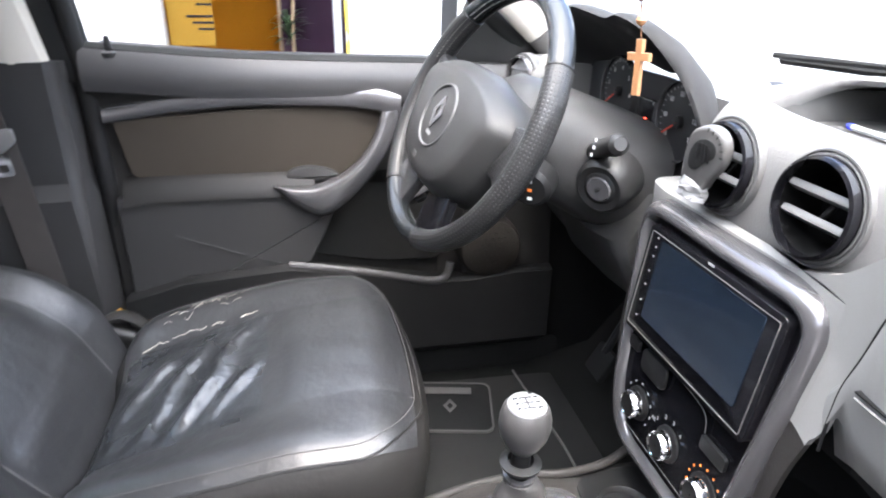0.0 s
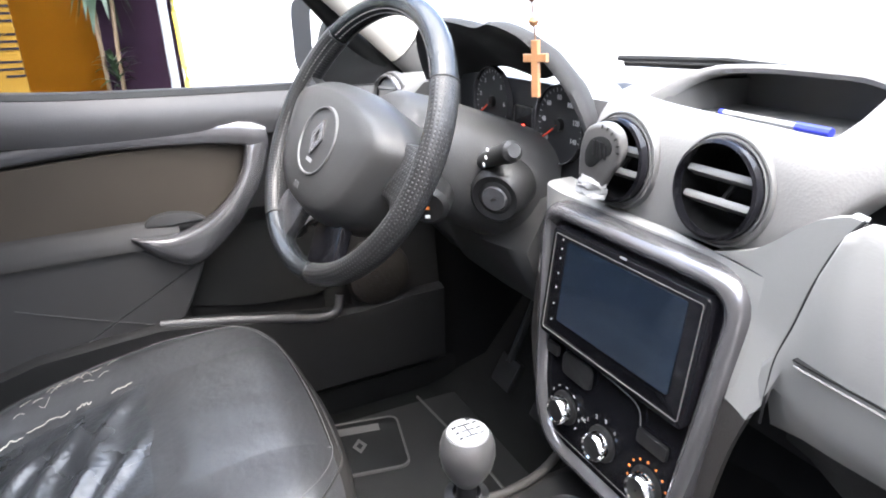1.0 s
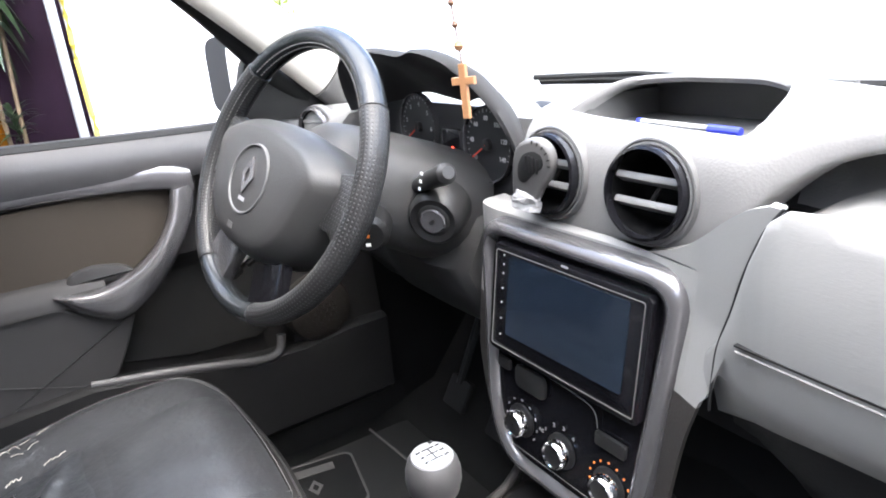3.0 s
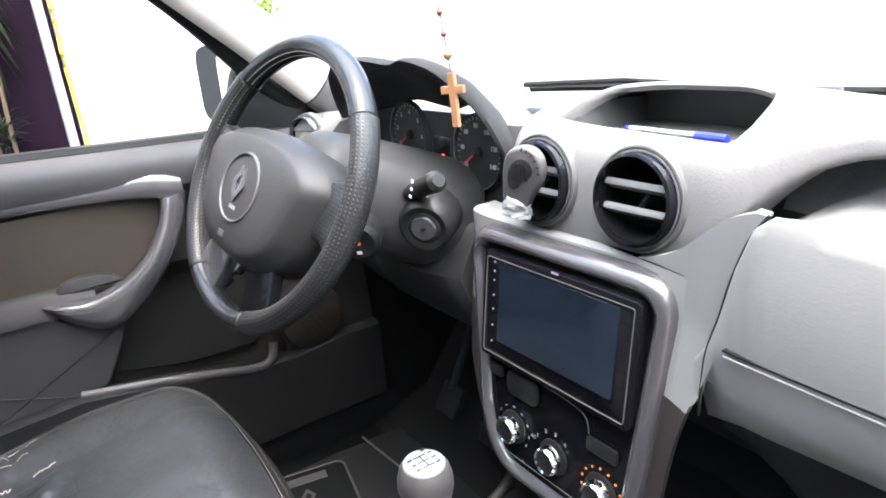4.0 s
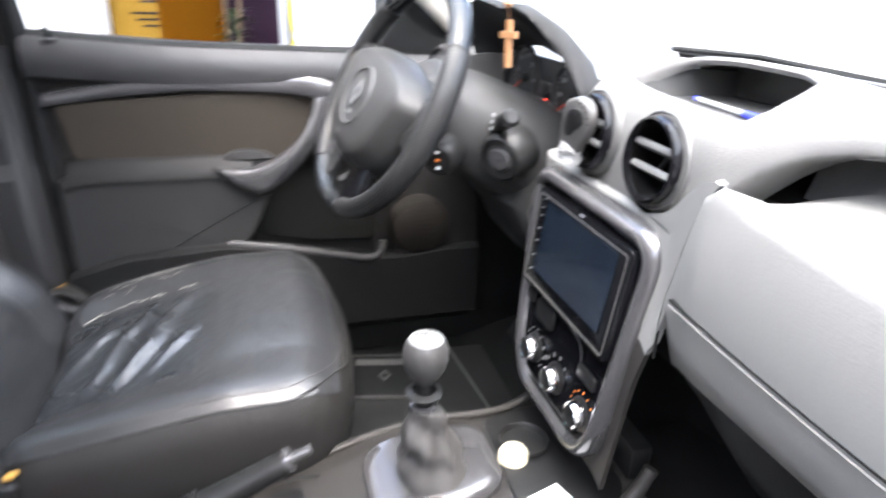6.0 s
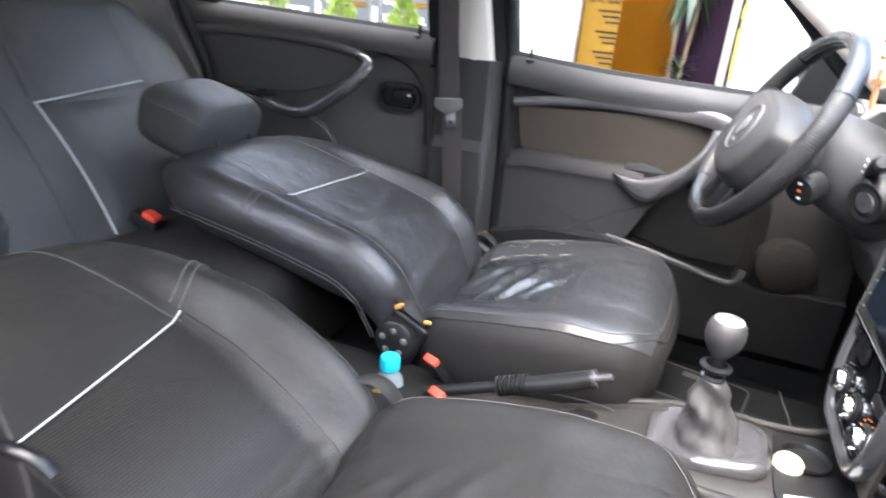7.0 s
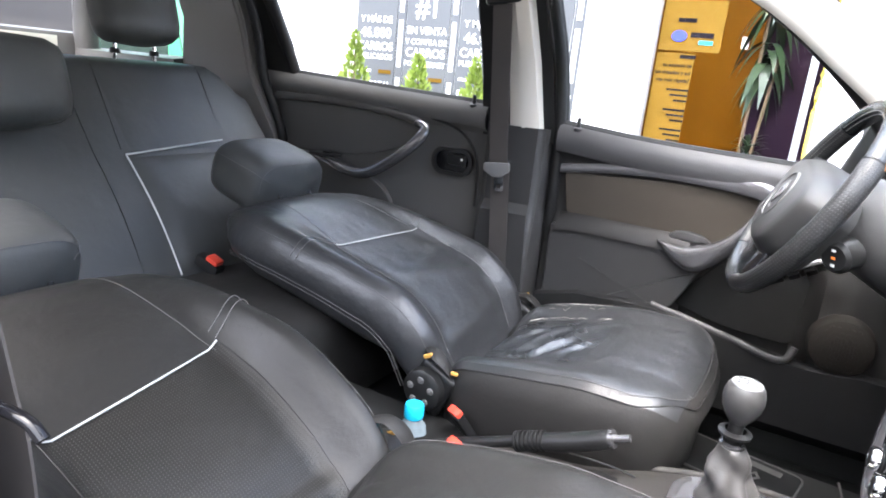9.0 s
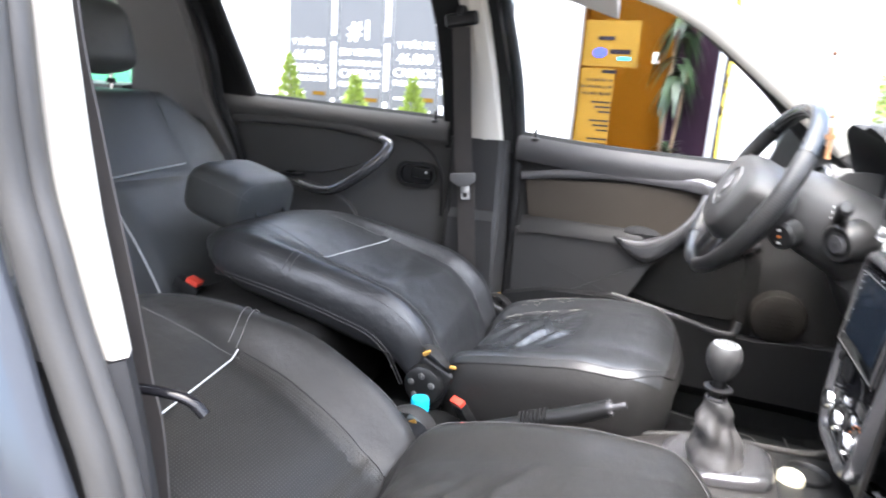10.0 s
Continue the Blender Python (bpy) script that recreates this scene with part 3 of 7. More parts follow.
# ---- seats ----
def seat_group(name, cx, dy, dz, inner, label, pipe, tilt=0.0, worn=False, hollow=0.035, head_drop=0.0, skew=0.0, spine_line=None, torn=0.0):
    """A front seat with a deeply reclined back. inner: +1 or -1, the side of the gear lever."""
    ob = thing(name, (cx, 0.2 + dy, 0.42), label, "car seat", "front seats")

    # cushion
    def hw(v):
        return interp(v, [(0, 0.17), (0.05, 0.212), (0.15, 0.234), (0.5, 0.246), (0.78, 0.245), (0.87, 0.237), (0.94, 0.217), (0.98, 0.192), (1.0, 0.165)])

    def zc(v):
        return interp(v, [(0, 0.605), (0.05, 0.645), (0.1, 0.664), (0.25, 0.684), (0.45, 0.702), (0.65, 0.714), (0.84, 0.714), (0.94, 0.697), (1.0, 0.655)]) + dz

    def cush(u, v, lift=0.0):
        a = abs(u)
        dish = interp(v, [(0, 0.034), (0.3, 0.026), (0.6, 0.012), (0.85, 0.002), (1, 0.0)]) * (1 - interp(a, [(0.45, 0), (0.62, 0.3), (0.86, 1), (1, 1)]))
        drop = 0.016 * max(0, (a - 0.86) / 0.14) ** 2.2
        crown = 0.006 * (1 - a * a) * interp(v, [(0.5, 0), (0.8, 1), (1, 0.5)])
        y = dy + 0.47 * v + 0.014 * (1 - a * a) * interp(v, [(0.8, 0), (1, 1)])
        return Vector((cx + hw(v) * u, y, zc(v) - dish - drop + crown + lift))

    us = [-1 + 2 * i / 28 for i in range(29)]
    rings = []
    for i in range(33):
        v = i / 32
        r = [cush(u, v) for u in us]
        e = r[-1]
        zb = interp(v, [(0, 0.50), (0.8, 0.53), (0.95, 0.56), (1, 0.60)]) + dz
        w = hw(v)
        r += [Vector((cx + w * 1.03, e.y, e.z - 0.25 * (e.z - zb))), Vector((cx + w * 1.01, e.y, zb + 0.03)), Vector((cx + w * 0.95, e.y, zb)),
              Vector((cx, e.y, zb)), Vector((cx - w * 0.95, e.y, zb)), Vector((cx - w * 1.01, e.y, zb + 0.03)), Vector((cx - w * 1.03, e.y, e.z - 0.25 * (e.z - zb)))]
        rings.append(r)
    # the driver's seat takes the leather with light put into its colour
    hide = LEATHER_LIT if worn else LEATHER
    body = part("cushion", loft(rings), LEATHER_SIDE, ob, "dark vinyl seat cushion with stitched edges", sharp=70)

    def panel(nm, fn, u0, u1, v0, v1, mat, lift, lab, nu=22, nv=26, fold=None):
        rows = []
        for i in range(nv + 1):
            v = v0 + (v1 - v0) * i / nv
            row = []
            for k in range(nu + 1):
                u = u0 + (u1 - u0) * k / nu
                edge = min(1, 6 * min(i / nv, 1 - i / nv, k / nu, 1 - k / nu))
                f = fold(k / nu, i / nv) if fold else 0
                row.append(fn(u, v, lift * math.sqrt(max(0, edge)) + 0.0012 + f * edge))
            rows.append(row)
        return part(nm, unwrap(loft(rows, close=False), lambda p: (p.x, 0.85 * p.y - 0.6 * p.z)), mat, ob, lab, sharp=80)

    def seam(nm, fn, pts, r, mat, lift=0.0015, steps=7):
        return part(nm, tube(smooth_path([fn(u, v, lift) for u, v in pts], 2), r * 0.62, 5), mat, ob)

    def dense(pts, k=8):
        out = []
        for (a, b), (c, d) in zip(pts, pts[1:]):
            out += [(a + (c - a) * i / k, b + (d - b) * i / k) for i in range(k)]
        return out + [pts[-1]]

    def folds(s, t):
        w = 0.0
        X, Y = 0.29 * s, 0.24 * t
        for x0, y0, th, a, wd, ln in ((0.15, 0.045, 72, 0.0080, 0.011, 0.10), (0.15, 0.100, 72, 0.0110, 0.012, 0.11), (0.14, 0.160, 68, 0.0130, 0.013, 0.12), (0.17, 0.203, 62, 0.0100, 0.011, 0.08),
                                      (0.23, 0.130, 76, 0.0070, 0.010, 0.06), (0.08, 0.075, 40, 0.0050, 0.012, 0.05)):
            c, q = math.cos(radians(th)), math.sin(radians(th))
            across = (X - x0) * c + (Y - y0) * q + 0.006 * math.sin(40 * X + 25 * Y)
            along = -(X - x0) * q + (Y - y0) * c
            w += a * math.exp(-(across / wd) ** 2 - (along / ln) ** 2)
        return w

    panel("seat_panel", cush, -0.60, 0.60, 0.05, 0.56, LEATHER_WORN if worn else LEATHER, 0.0045, "creased black leather centre panel", 36, 40, folds if worn else (lambda s, t: 0.5 * folds(s, t)))
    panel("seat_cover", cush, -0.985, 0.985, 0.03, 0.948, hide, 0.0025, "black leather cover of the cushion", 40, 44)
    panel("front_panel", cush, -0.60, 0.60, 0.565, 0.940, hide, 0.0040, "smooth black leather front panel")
    for s in (-1, 1):
        seam("seam", cush, dense([(s * 0.607, 0.04), (s * 0.607, 0.5), (s * 0.607, 0.95)]), 0.0012, THREAD)
        corner = [(s * (0.62 + 0.365 * math.cos(radians(9 * k))), 0.80 + 0.175 * math.sin(radians(9 * k))) for k in range(11)]
        seam("edge_piping", cush, dense([(s * 0.985, 0.05), (s * 0.985, 0.5)] + corner[:1]) + corner[1:] + [(s * 0.3, 0.977), (0, 0.978)], 0.003, LEATHER, 0.001)
        inset = [(0.945 * u, v - 0.022) for u, v in corner]
        seam("edge_stitching", cush, dense([(s * 0.93, 0.05), (s * 0.93, 0.5)] + inset[:1]) + inset[1:] + [(s * 0.3, 0.955), (0, 0.956)], 0.0009, THREAD, 0.0035)
    seam("cross_seam", cush, dense([(-0.6, 0.56), (0, 0.565), (0.6, 0.56)]), 0.0012, BLACK, 0.002)
    if worn:
        rnd = random.Random(5)
        for v0, v1, uu in ((0.10, 0.19, 0.607), (0.20, 0.32, 0.612), (0.34, 0.38, 0.607), (0.44, 0.50, 0.609)):
            p = dense([(-inner * uu, v0), (-inner * (uu + 0.01), (v0 + v1) / 2), (-inner * uu, v1)], 5)
            seam("torn_seam", cush, [(u + rnd.uniform(-0.012, 0.012), v) for u, v in p], 0.0022, CRACK, 0.003)
        for i in range(14):
            v = 0.17 + 0.02 * i + rnd.uniform(-0.01, 0.01)
            u = -inner * (0.80 + rnd.uniform(-0.05, 0.05))
            seam("crack", cush, [(u, v), (u + rnd.uniform(-0.03, 0.03), v + 0.015), (u + rnd.uniform(-0.03, 0.03), v + 0.03)], 0.0008, CRACK, 0.0045, 3)

    # back: a curved spine from the hinge to the top, leaning far back
    raw = smooth_path(spine_line or [(0.022, 0.585), (-0.004, 0.655), (-0.036, 0.715), (-0.11, 0.772), (-0.21, 0.801), (-0.32, 0.822), (-0.44, 0.838), (-0.54, 0.842), (-0.62, 0.830), (-0.67, 0.800), (-0.69, 0.765)], 10)
    dist = [0.0]
    for p, q in zip(raw, raw[1:]):
        dist.append(dist[-1] + (q - p).length)
    spine, j = [], 0
    for i in range(61):
        d = dist[-1] * i / 60
        while j < len(raw) - 2 and dist[j + 1] < d:
            j += 1
        p = raw[j].lerp(raw[j + 1], min(1, (d - dist[j]) / (dist[j + 1] - dist[j])))
        spine.append(Vector((0, p.x, p.y)))
    turn = Matrix.Translation((0, 0.0, 0.60)) @ pose(0, 0, 0, tilt) @ Matrix.Translation((0, 0, -0.60))
    spine = [turn @ p for p in spine]
    ns = len(spine) - 1

    def on_spine(v):
        f = min(max(v, 0), 1) * ns
        i = min(int(f), ns - 1)
        t = f - i
        p = spine[i].lerp(spine[i + 1], t)
        d0 = (spine[min(i + 1, ns)] - spine[max(i - 1, 0)]).normalized()
        d1 = (spine[min(i + 2, ns)] - spine[i]).normalized()
        d = d0.lerp(d1, t).normalized()
        return p, Vector((0, d.z, -d.y))

    def bw(v):
        return interp(v, [(0, 0.222), (0.15, 0.242), (0.4, 0.254), (0.65, 0.250), (0.82, 0.228), (0.93, 0.190), (1, 0.15)])

    def back(u, v, lift=0.0):
        p, n = on_spine(v)
        a = abs(u)
        dish = hollow * interp(v, [(0, 0.5), (0.15, 1.0), (0.4, 0.95), (0.6, 0.5), (0.8, 0.0), (1, 0.0)]) * (1 - interp(a, [(0.54, 0), (0.66, 0.32), (0.90, 1), (1, 1)]))
        drop = 0.045 * max(0, (a - 0.80) / 0.20) ** 2.2
        puff = 0.014 * (1 - a * a) * interp(v, [(0.5, 0), (0.75, 1), (0.95, 0.4), (1, 0)])
        q = p + n * (puff - dish - drop + lift)
        return Vector((cx + bw(v) * u, q.y + dy, q.z + dz))

    pipe = min(range(100), key=lambda k: abs(back(0, k / 100).y - pipe)) / 100
    rings = []
    for i in range(37):
        v = i / 36
        p, n = on_spine(v)
        r = [back(u, v) for u in us]
        th = interp(v, [(0, 0.06), (0.12, 0.10), (0.3, 0.135), (0.7, 0.125), (0.9, 0.08), (1, 0.03)])
        for k, t in ((1.02, 0.35), (1.0, 0.8), (0.93, 1.0), (0, 1.05), (-0.93, 1.0), (-1.0, 0.8), (-1.02, 0.35)):
            e = r[28] if k >= 0 else r[0]
            d = (-p.dot(n) + Vector((0, e.y - dy, e.z - dz)).dot(n))
            q = Vector((0, e.y - dy, e.z - dz)) - n * (t * (th + d) * 1.0)
            r.append(Vector((cx + bw(v) * k, q.y + dy, q.z + dz)))
        rings.append(r)
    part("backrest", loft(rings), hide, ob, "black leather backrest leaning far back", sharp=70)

    def bfold(s, t):
        return 0.009 * math.exp(-((t - 0.1) / 0.05) ** 2) + 0.007 * math.exp(-((t - 0.22 + 0.1 * s) / 0.04) ** 2) + 0.006 * math.exp(-((t - 0.45 - 0.2 * s) / 0.05) ** 2) + 0.006 * math.exp(-((t - 0.8 + 0.3 * s) / 0.05) ** 2)

    def back_low(u, v, lift=0.0):
        return back(u, v + skew * u * min(1, v / pipe), lift)

    def back_high(u, v, lift=0.0):
        return back(u, v + skew * u * max(0, (0.95 - v) / (0.95 - pipe)), lift)

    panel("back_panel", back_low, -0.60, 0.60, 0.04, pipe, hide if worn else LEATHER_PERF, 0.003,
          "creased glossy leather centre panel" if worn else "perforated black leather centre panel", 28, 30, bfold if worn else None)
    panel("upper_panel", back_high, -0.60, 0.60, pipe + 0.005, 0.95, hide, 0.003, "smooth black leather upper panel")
    seam("piping", back_low, dense([(u, pipe) for u in (-0.60, -0.3, 0, 0.3, 0.60)]), 0.0026, PIPING, 0.004)
    for s in (-1, 1):
        seam("seam", back, dense([(s * 0.61, 0.04), (s * 0.61, 0.3), (s * 0.61, pipe + 0.02)]), 0.0012, THREAD if worn else BLACK, 0.002)
        seam("seam", back, dense([(s * 0.56, pipe + 0.016), (s * 0.48, pipe + 0.20), (s * 0.40, 0.95)]), 0.001, THREAD, 0.0042)
        seam("edge_stitching", back, dense([(s * 0.93, 0.03), (s * 0.95, 0.4), (s * 0.94, 0.7), (s * 0.9, 0.95)]), 0.001, THREAD, 0.001)
        for dv in (-0.010, 0.010):
            seam("cross_stitching", back, dense([(s * 0.61, pipe + 0.61 * s * skew + 0.016 + dv), (s * 0.78, pipe + 0.61 * s * skew + 0.032 + dv), (s * 0.99, pipe + 0.61 * s * skew + 0.04 + dv)], 5), 0.0012, STITCH, 0.002)
        # stitched seam low on the side face
        for drop in (0.042, 0.050):
            low = []
            for i in range(30):
                v = 0.03 + 0.9 * i / 29
                e = back(s * 1.0, v)
                p, n = on_spine(v)
                low.append(Vector((cx + s * bw(v) * 1.0225, e.y, e.z)) - n * drop)
            part("side_stitching", tube(low, 0.0007, 5), THREAD, ob)

    # headrest on two posts
    d = (turn.to_3x3() @ Vector((0, -0.972, 0.235))).normalized()
    hn = Vector((0, d.z, -d.y))
    hc = turn @ Vector((0, -0.690, 0.888)) + Vector((cx, dy, dz - head_drop))
    head = []
    for i in range(21):
        t = -1 + 2 * i / 20
        w = 0.120 * (1 - 0.06 * t * t) * max(0, 1 - abs(t) ** 8) ** 0.4 + 0.006
        hgt = 0.080 * max(0, 1 - abs(t) ** 4.5) ** 0.45 + 0.006
        ring = []
        for k in range(32):
            a = 2 * math.pi * k / 32
            ca, sa = math.cos(a), math.sin(a)
            ring.append(hc + Vector((w * math.copysign(abs(ca) ** 0.5, ca), 0, 0)) + d * (t * 0.108) + hn * hgt * math.copysign(abs(sa) ** 0.58, sa) * (1.0 if sa > 0 else 0.8))
        head.append(ring)
    seams = [[r[k] + (r[k] - hc).normalized() * 0.0012 for r in head[1:-1]] for k in (2, 14)] + [[p + (p - hc).normalized() * 0.0012 for p in head[2][0:17]]]
    rest = part("headrest", loft(head), LEATHER_LIFTED, ob, "padded black leather headrest", sharp=75)
    for line in seams:
        part("seam", tube(line, 0.0008, 5), THREAD, rest)
    for s in (-1, 1):
        foot = hc - d * 0.10 + Vector((s * 0.055, 0, 0))
        part("headrest_post", tube([foot, foot - d * 0.03 - hn * 0.05], 0.006, 8), BLACK, ob, "black headrest post")

    # hinge covers, recliner knob, torn foam
    for s in (-1, 1):
        hx = cx + s * 0.226
        part("hinge_cover", slab(hx - s * 0.004, dy - 0.008, 0.597 + dz - 0.5 * torn, 0.03, 0.085, 0.10, 0.030, 4, pose(0, 0, 0, -25)), BLACK, ob)
        flap = tube(smooth_path([(hx - s * 0.012, dy - 0.026, 0.672 + dz), (hx + s * 0.002, dy - 0.004, 0.671 + dz), (hx + s * 0.006, dy + 0.022, 0.656 + dz), (hx + s * 0.004, dy + 0.040, 0.634 + dz)], 4), 0.016, 8, flat=0.3, radii=[0.008 + 0.010 * math.sin(math.pi * k / 12) for k in range(13)])
        part("torn_flap", flap, LEATHER_SIDE, ob, "loose torn vinyl flap at the hinge")
        part("foam", slab(hx + s * 0.016, dy - 0.012, 0.668 + dz - torn, 0.006, 0.020, 0.009, 0.003, 2, pose(0, 0, 0, 30, 10, 15)), FOAM, ob, "yellow foam showing through a tear")
        part("foam", slab(hx + s * 0.010, dy + 0.045 - 0.5 * torn, 0.646 + dz - torn, 0.007, 0.015, 0.007, 0.003, 2, pose(0, 0, 0, -15, 10, 30)), FOAM, ob, "yellow foam showing through a tear")
    kx = cx + inner * 0.242
    km = facing((kx, dy - 0.014, 0.598 + dz), (0, 1 * inner, 0), (0, 0, 1))
    knob = part("recliner_knob", turned([(0.001, 0.018), (0.032, 0.018), (0.041, 0.012), (0.043, 0), (0.043, -0.03), (0.001, -0.03)], km, 28), BLACK, ob, "round black recliner knob")
    for k in range(5):
        a = 2 * math.pi * k / 5 + 0.3
        part("grip", turned([(0.0001, 0.006), (0.006, 0.004), (0.008, 0.0)], km @ pose(0.024 * math.cos(a), 0.024 * math.sin(a), 0.017, 0, 0, math.degrees(a)), 12), DASH, knob)
    # metal runners on the floor
    for s in (-1, 1):
        part("runner", slab(cx + s * 0.19, dy + 0.2, 0.425, 0.04, 0.5, 0.05, 0.008), BLACK, ob)
        part("riser", slab(cx + s * 0.19, dy + 0.2, 0.48 + dz * 0.5, 0.02, 0.38, 0.10, 0.005), BLACK, ob)
    return ob


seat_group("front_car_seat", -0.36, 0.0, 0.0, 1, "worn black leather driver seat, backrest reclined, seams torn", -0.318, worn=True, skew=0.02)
seat_group("front_car_seat", 0.360, 0.075, 0.004, -1, "black leather passenger seat with perforated centre, reclined", -0.200, hollow=0.082, head_drop=0.075, skew=-0.05, torn=0.03,
           spine_line=[(0.048, 0.575), (0.024, 0.635), (-0.010, 0.674), (-0.070, 0.716), (-0.193, 0.772), (-0.30, 0.790), (-0.40, 0.796), (-0.52, 0.786), (-0.60, 0.764), (-0.66, 0.728), (-0.69, 0.690)])

# rear bench
rear = thing("rear_car_bench", (CX, -0.7, 0.42), "black leather rear bench seat with pale piping", "car seat")


def rback(x, v, lift=0.0):
    z = 0.63 + 0.54 * v
    y = -0.738 - 0.75 * (z - 0.63)
    a = abs(x - CX) / 0.58
    curve = 0.016 * math.sin(math.pi * min(1, v / 0.55)) + 0.03 * interp(a, [(0.80, 0), (0.98, 1)]) * (1 - v)
    curve -= 0.035 * max(0, (v - 0.93) / 0.07) ** 2
    return Vector((x, y + 0.8 * (curve + lift), z + 0.6 * (curve + lift)))


xs = [CX - 0.585 + 1.17 * i / 40 for i in range(41)]
rings = []
for x in xs:
    trim = interp(abs(x - CX), [(0.44, 0), (0.585, 1)])
    top = 1 - 0.22 * trim ** 2
    r = [rback(x, top * k / 20) for k in range(21)]
    e = r[-1]
    r += [e + Vector((0, -0.05, 0.002)), e + Vector((0, -0.12, -0.03)), Vector((x, -0.95, 0.62)), Vector((x, -0.80, 0.55))]
    rings.append(r)
part("backrest", loft(rings), LEATHER_LIFTED, rear, "tall black leather rear backrest", sharp=70)
rings = []
for x in xs:
    a = abs(x - CX) / 0.585
    e = 0.03 * max(0, (a - 0.9) / 0.1) ** 2
    rings.append([(x, -0.80, 0.60 - e), (x, -0.72, 0.655 - e), (x, -0.60, 0.655 - e), (x, -0.40, 0.675 - e), (x, -0.29, 0.675 - e), (x, -0.26, 0.64), (x, -0.27, 0.44), (x, -0.80, 0.44)])
# darker vinyl here puts the shade between the seats into the cushion's colour
part("cushion", loft(rings), LEATHER_SIDE, rear, "black leather rear cushion", sharp=60)


def rpanel(nm, x0, x1, v0, v1, mat, lift):
    rows = []
    for i in range(17):
        rows.append([rback(x0 + (x1 - x0) * k / 16, v0 + (v1 - v0) * i / 16, lift * math.sqrt(min(1, 7 * min(i / 16, 1 - i / 16, k / 16, 1 - k / 16)))) for k in range(17)])
    return part(nm, loft(rows, close=False), mat, rear, sharp=80)


rpanel("lower_panel", -0.440, -0.138, 0.04, 0.525, LEATHER_LIFTED, 0.012)
rpanel("upper_panel", -0.475, -0.150, 0.55, 0.955, LEATHER_LIFTED, 0.004)


def rline(nm, pts, r, mat, lift=0.004):
    out = []
    for (a, b), (c, d) in zip(pts, pts[1:]):
        out += [rback(a + (c - a) * k / 8, b + (d - b) * k / 8, lift) for k in range(9)]
    return part(nm, tube(out, r, 5), mat, rear)


rline("piping", [(-0.450, 0.580), (-0.128, 0.535)], 0.0026, PIPING, 0.005)
rline("piping", [(-0.128, 0.535), (-0.130, 0.03)], 0.0022, PIPING, 0.005)
rline("seam", [(-0.125, 0.56), (-0.150, 0.97)], 0.001, BLACK, 0.001)
rline("seam", [(-0.036, 0.03), (-0.050, 0.5), (-0.057, 0.97)], 0.001, BLACK, 0.001)
rline("seam", [(-0.455, 0.58), (-0.485, 0.96)], 0.001, BLACK, 0.001)


def cushion_block(c, d, n, hx, hd, hn, p=3.0):
    """A pillow: half sizes along x, d and n."""
    rings = []
    for i in range(15):
        t = -1 + 2 * i / 14
        k = math.sqrt(max(0, 1 - abs(t) ** 4)) + 0.03
        ring = []
        for j in range(24):
            a = 2 * math.pi * j / 24
            ca, sa = math.cos(a), math.sin(a)
            ring.append(Vector(c) + Vector((hx * (0.6 + 0.4 * k) * math.copysign(abs(ca) ** 0.5, ca) * min(1, k + 0.2), 0, 0)) + Vector(d) * t * hd + Vector(n) * hn * k * math.copysign(abs(sa) ** 0.7, sa))
        rings.append(ring)
    return loft(rings)


hd, hn = Vector((0, -0.25, 0.97)), Vector((0, 0.97, 0.25))
hl = part("headrest", cushion_block((-0.300, -1.150, 1.290), hd, hn, 0.118, 0.105, 0.062), LEATHER_LIFTED, rear, "black leather rear headrest on posts", sharp=75)
for x in (-0.360, -0.240):
    part("post", tube([(x, -1.15, 1.15), (x, -1.15, 1.22)], 0.006, 8), CHROME, hl, "chrome post")
    part("socket", turned([(0.001, 0.014), (0.012, 0.014), (0.014, 0.0), (0.001, 0)], pose(x, -1.15, 1.166)), BLACK, hl)
part("headrest", cushion_block((0.135, -0.99, 1.09), hd, hn, 0.14, 0.105, 0.065), LEATHER_LIFTED, rear, "black leather rear headrest pushed down", sharp=75)
rb = thing("seat_belt_buckle", (-0.205, -0.76, 0.64), "red-buttoned buckle between rear seat cushions", "seat belt buckle", "buckles")
part("housing", slab(-0.190, -0.715, 0.672, 0.035, 0.07, 0.03, 0.006, 2, pose(0, 0, 0, -25, 0, 10)), BLACK, rb)
part("button", slab(-0.188, -0.693, 0.689, 0.030, 0.035, 0.014, 0.004, 2, pose(0, 0, 0, -25, 0, 10)), RED, rb, "red release button")

# ---- dashboard ----
dash = thing("dashboard", (CX, 0.95, 0.42), "grey grained plastic dashboard with round vents", "dashboard")


def dash_height(x, y):
    """Height of the dash top, with the arch of the storage bin's hood."""
    base = interp(y, [(0.76, 1.098), (0.80, 1.108), (0.84, 1.116), (0.88, 1.121), (0.93, 1.119), (1.0, 1.104), (1.10, 1.085), (1.25, 1.045)])
    arch = interp(abs(x - 0.01), [(0.05, 1.0), (0.10, 0.82), (0.125, 0.45), (0.17, 0.0)]) if x < 0.01 else interp(x - 0.01, [(0.05, 1.0), (0.11, 0.72), (0.20, 0.30), (0.32, 0.0)])
    rise = interp(y, [(0.80, 0.15), (0.86, 0.9), (0.90, 1.0), (0.98, 0.55), (1.08, 0.0)])
    side = interp(x, [(-0.66, -0.01), (-0.5, -0.035), (-0.24, -0.035), (-0.155, 0.0), (0.45, 0.0), (0.64, -0.02)])
    return base + 0.021 * arch * rise + side


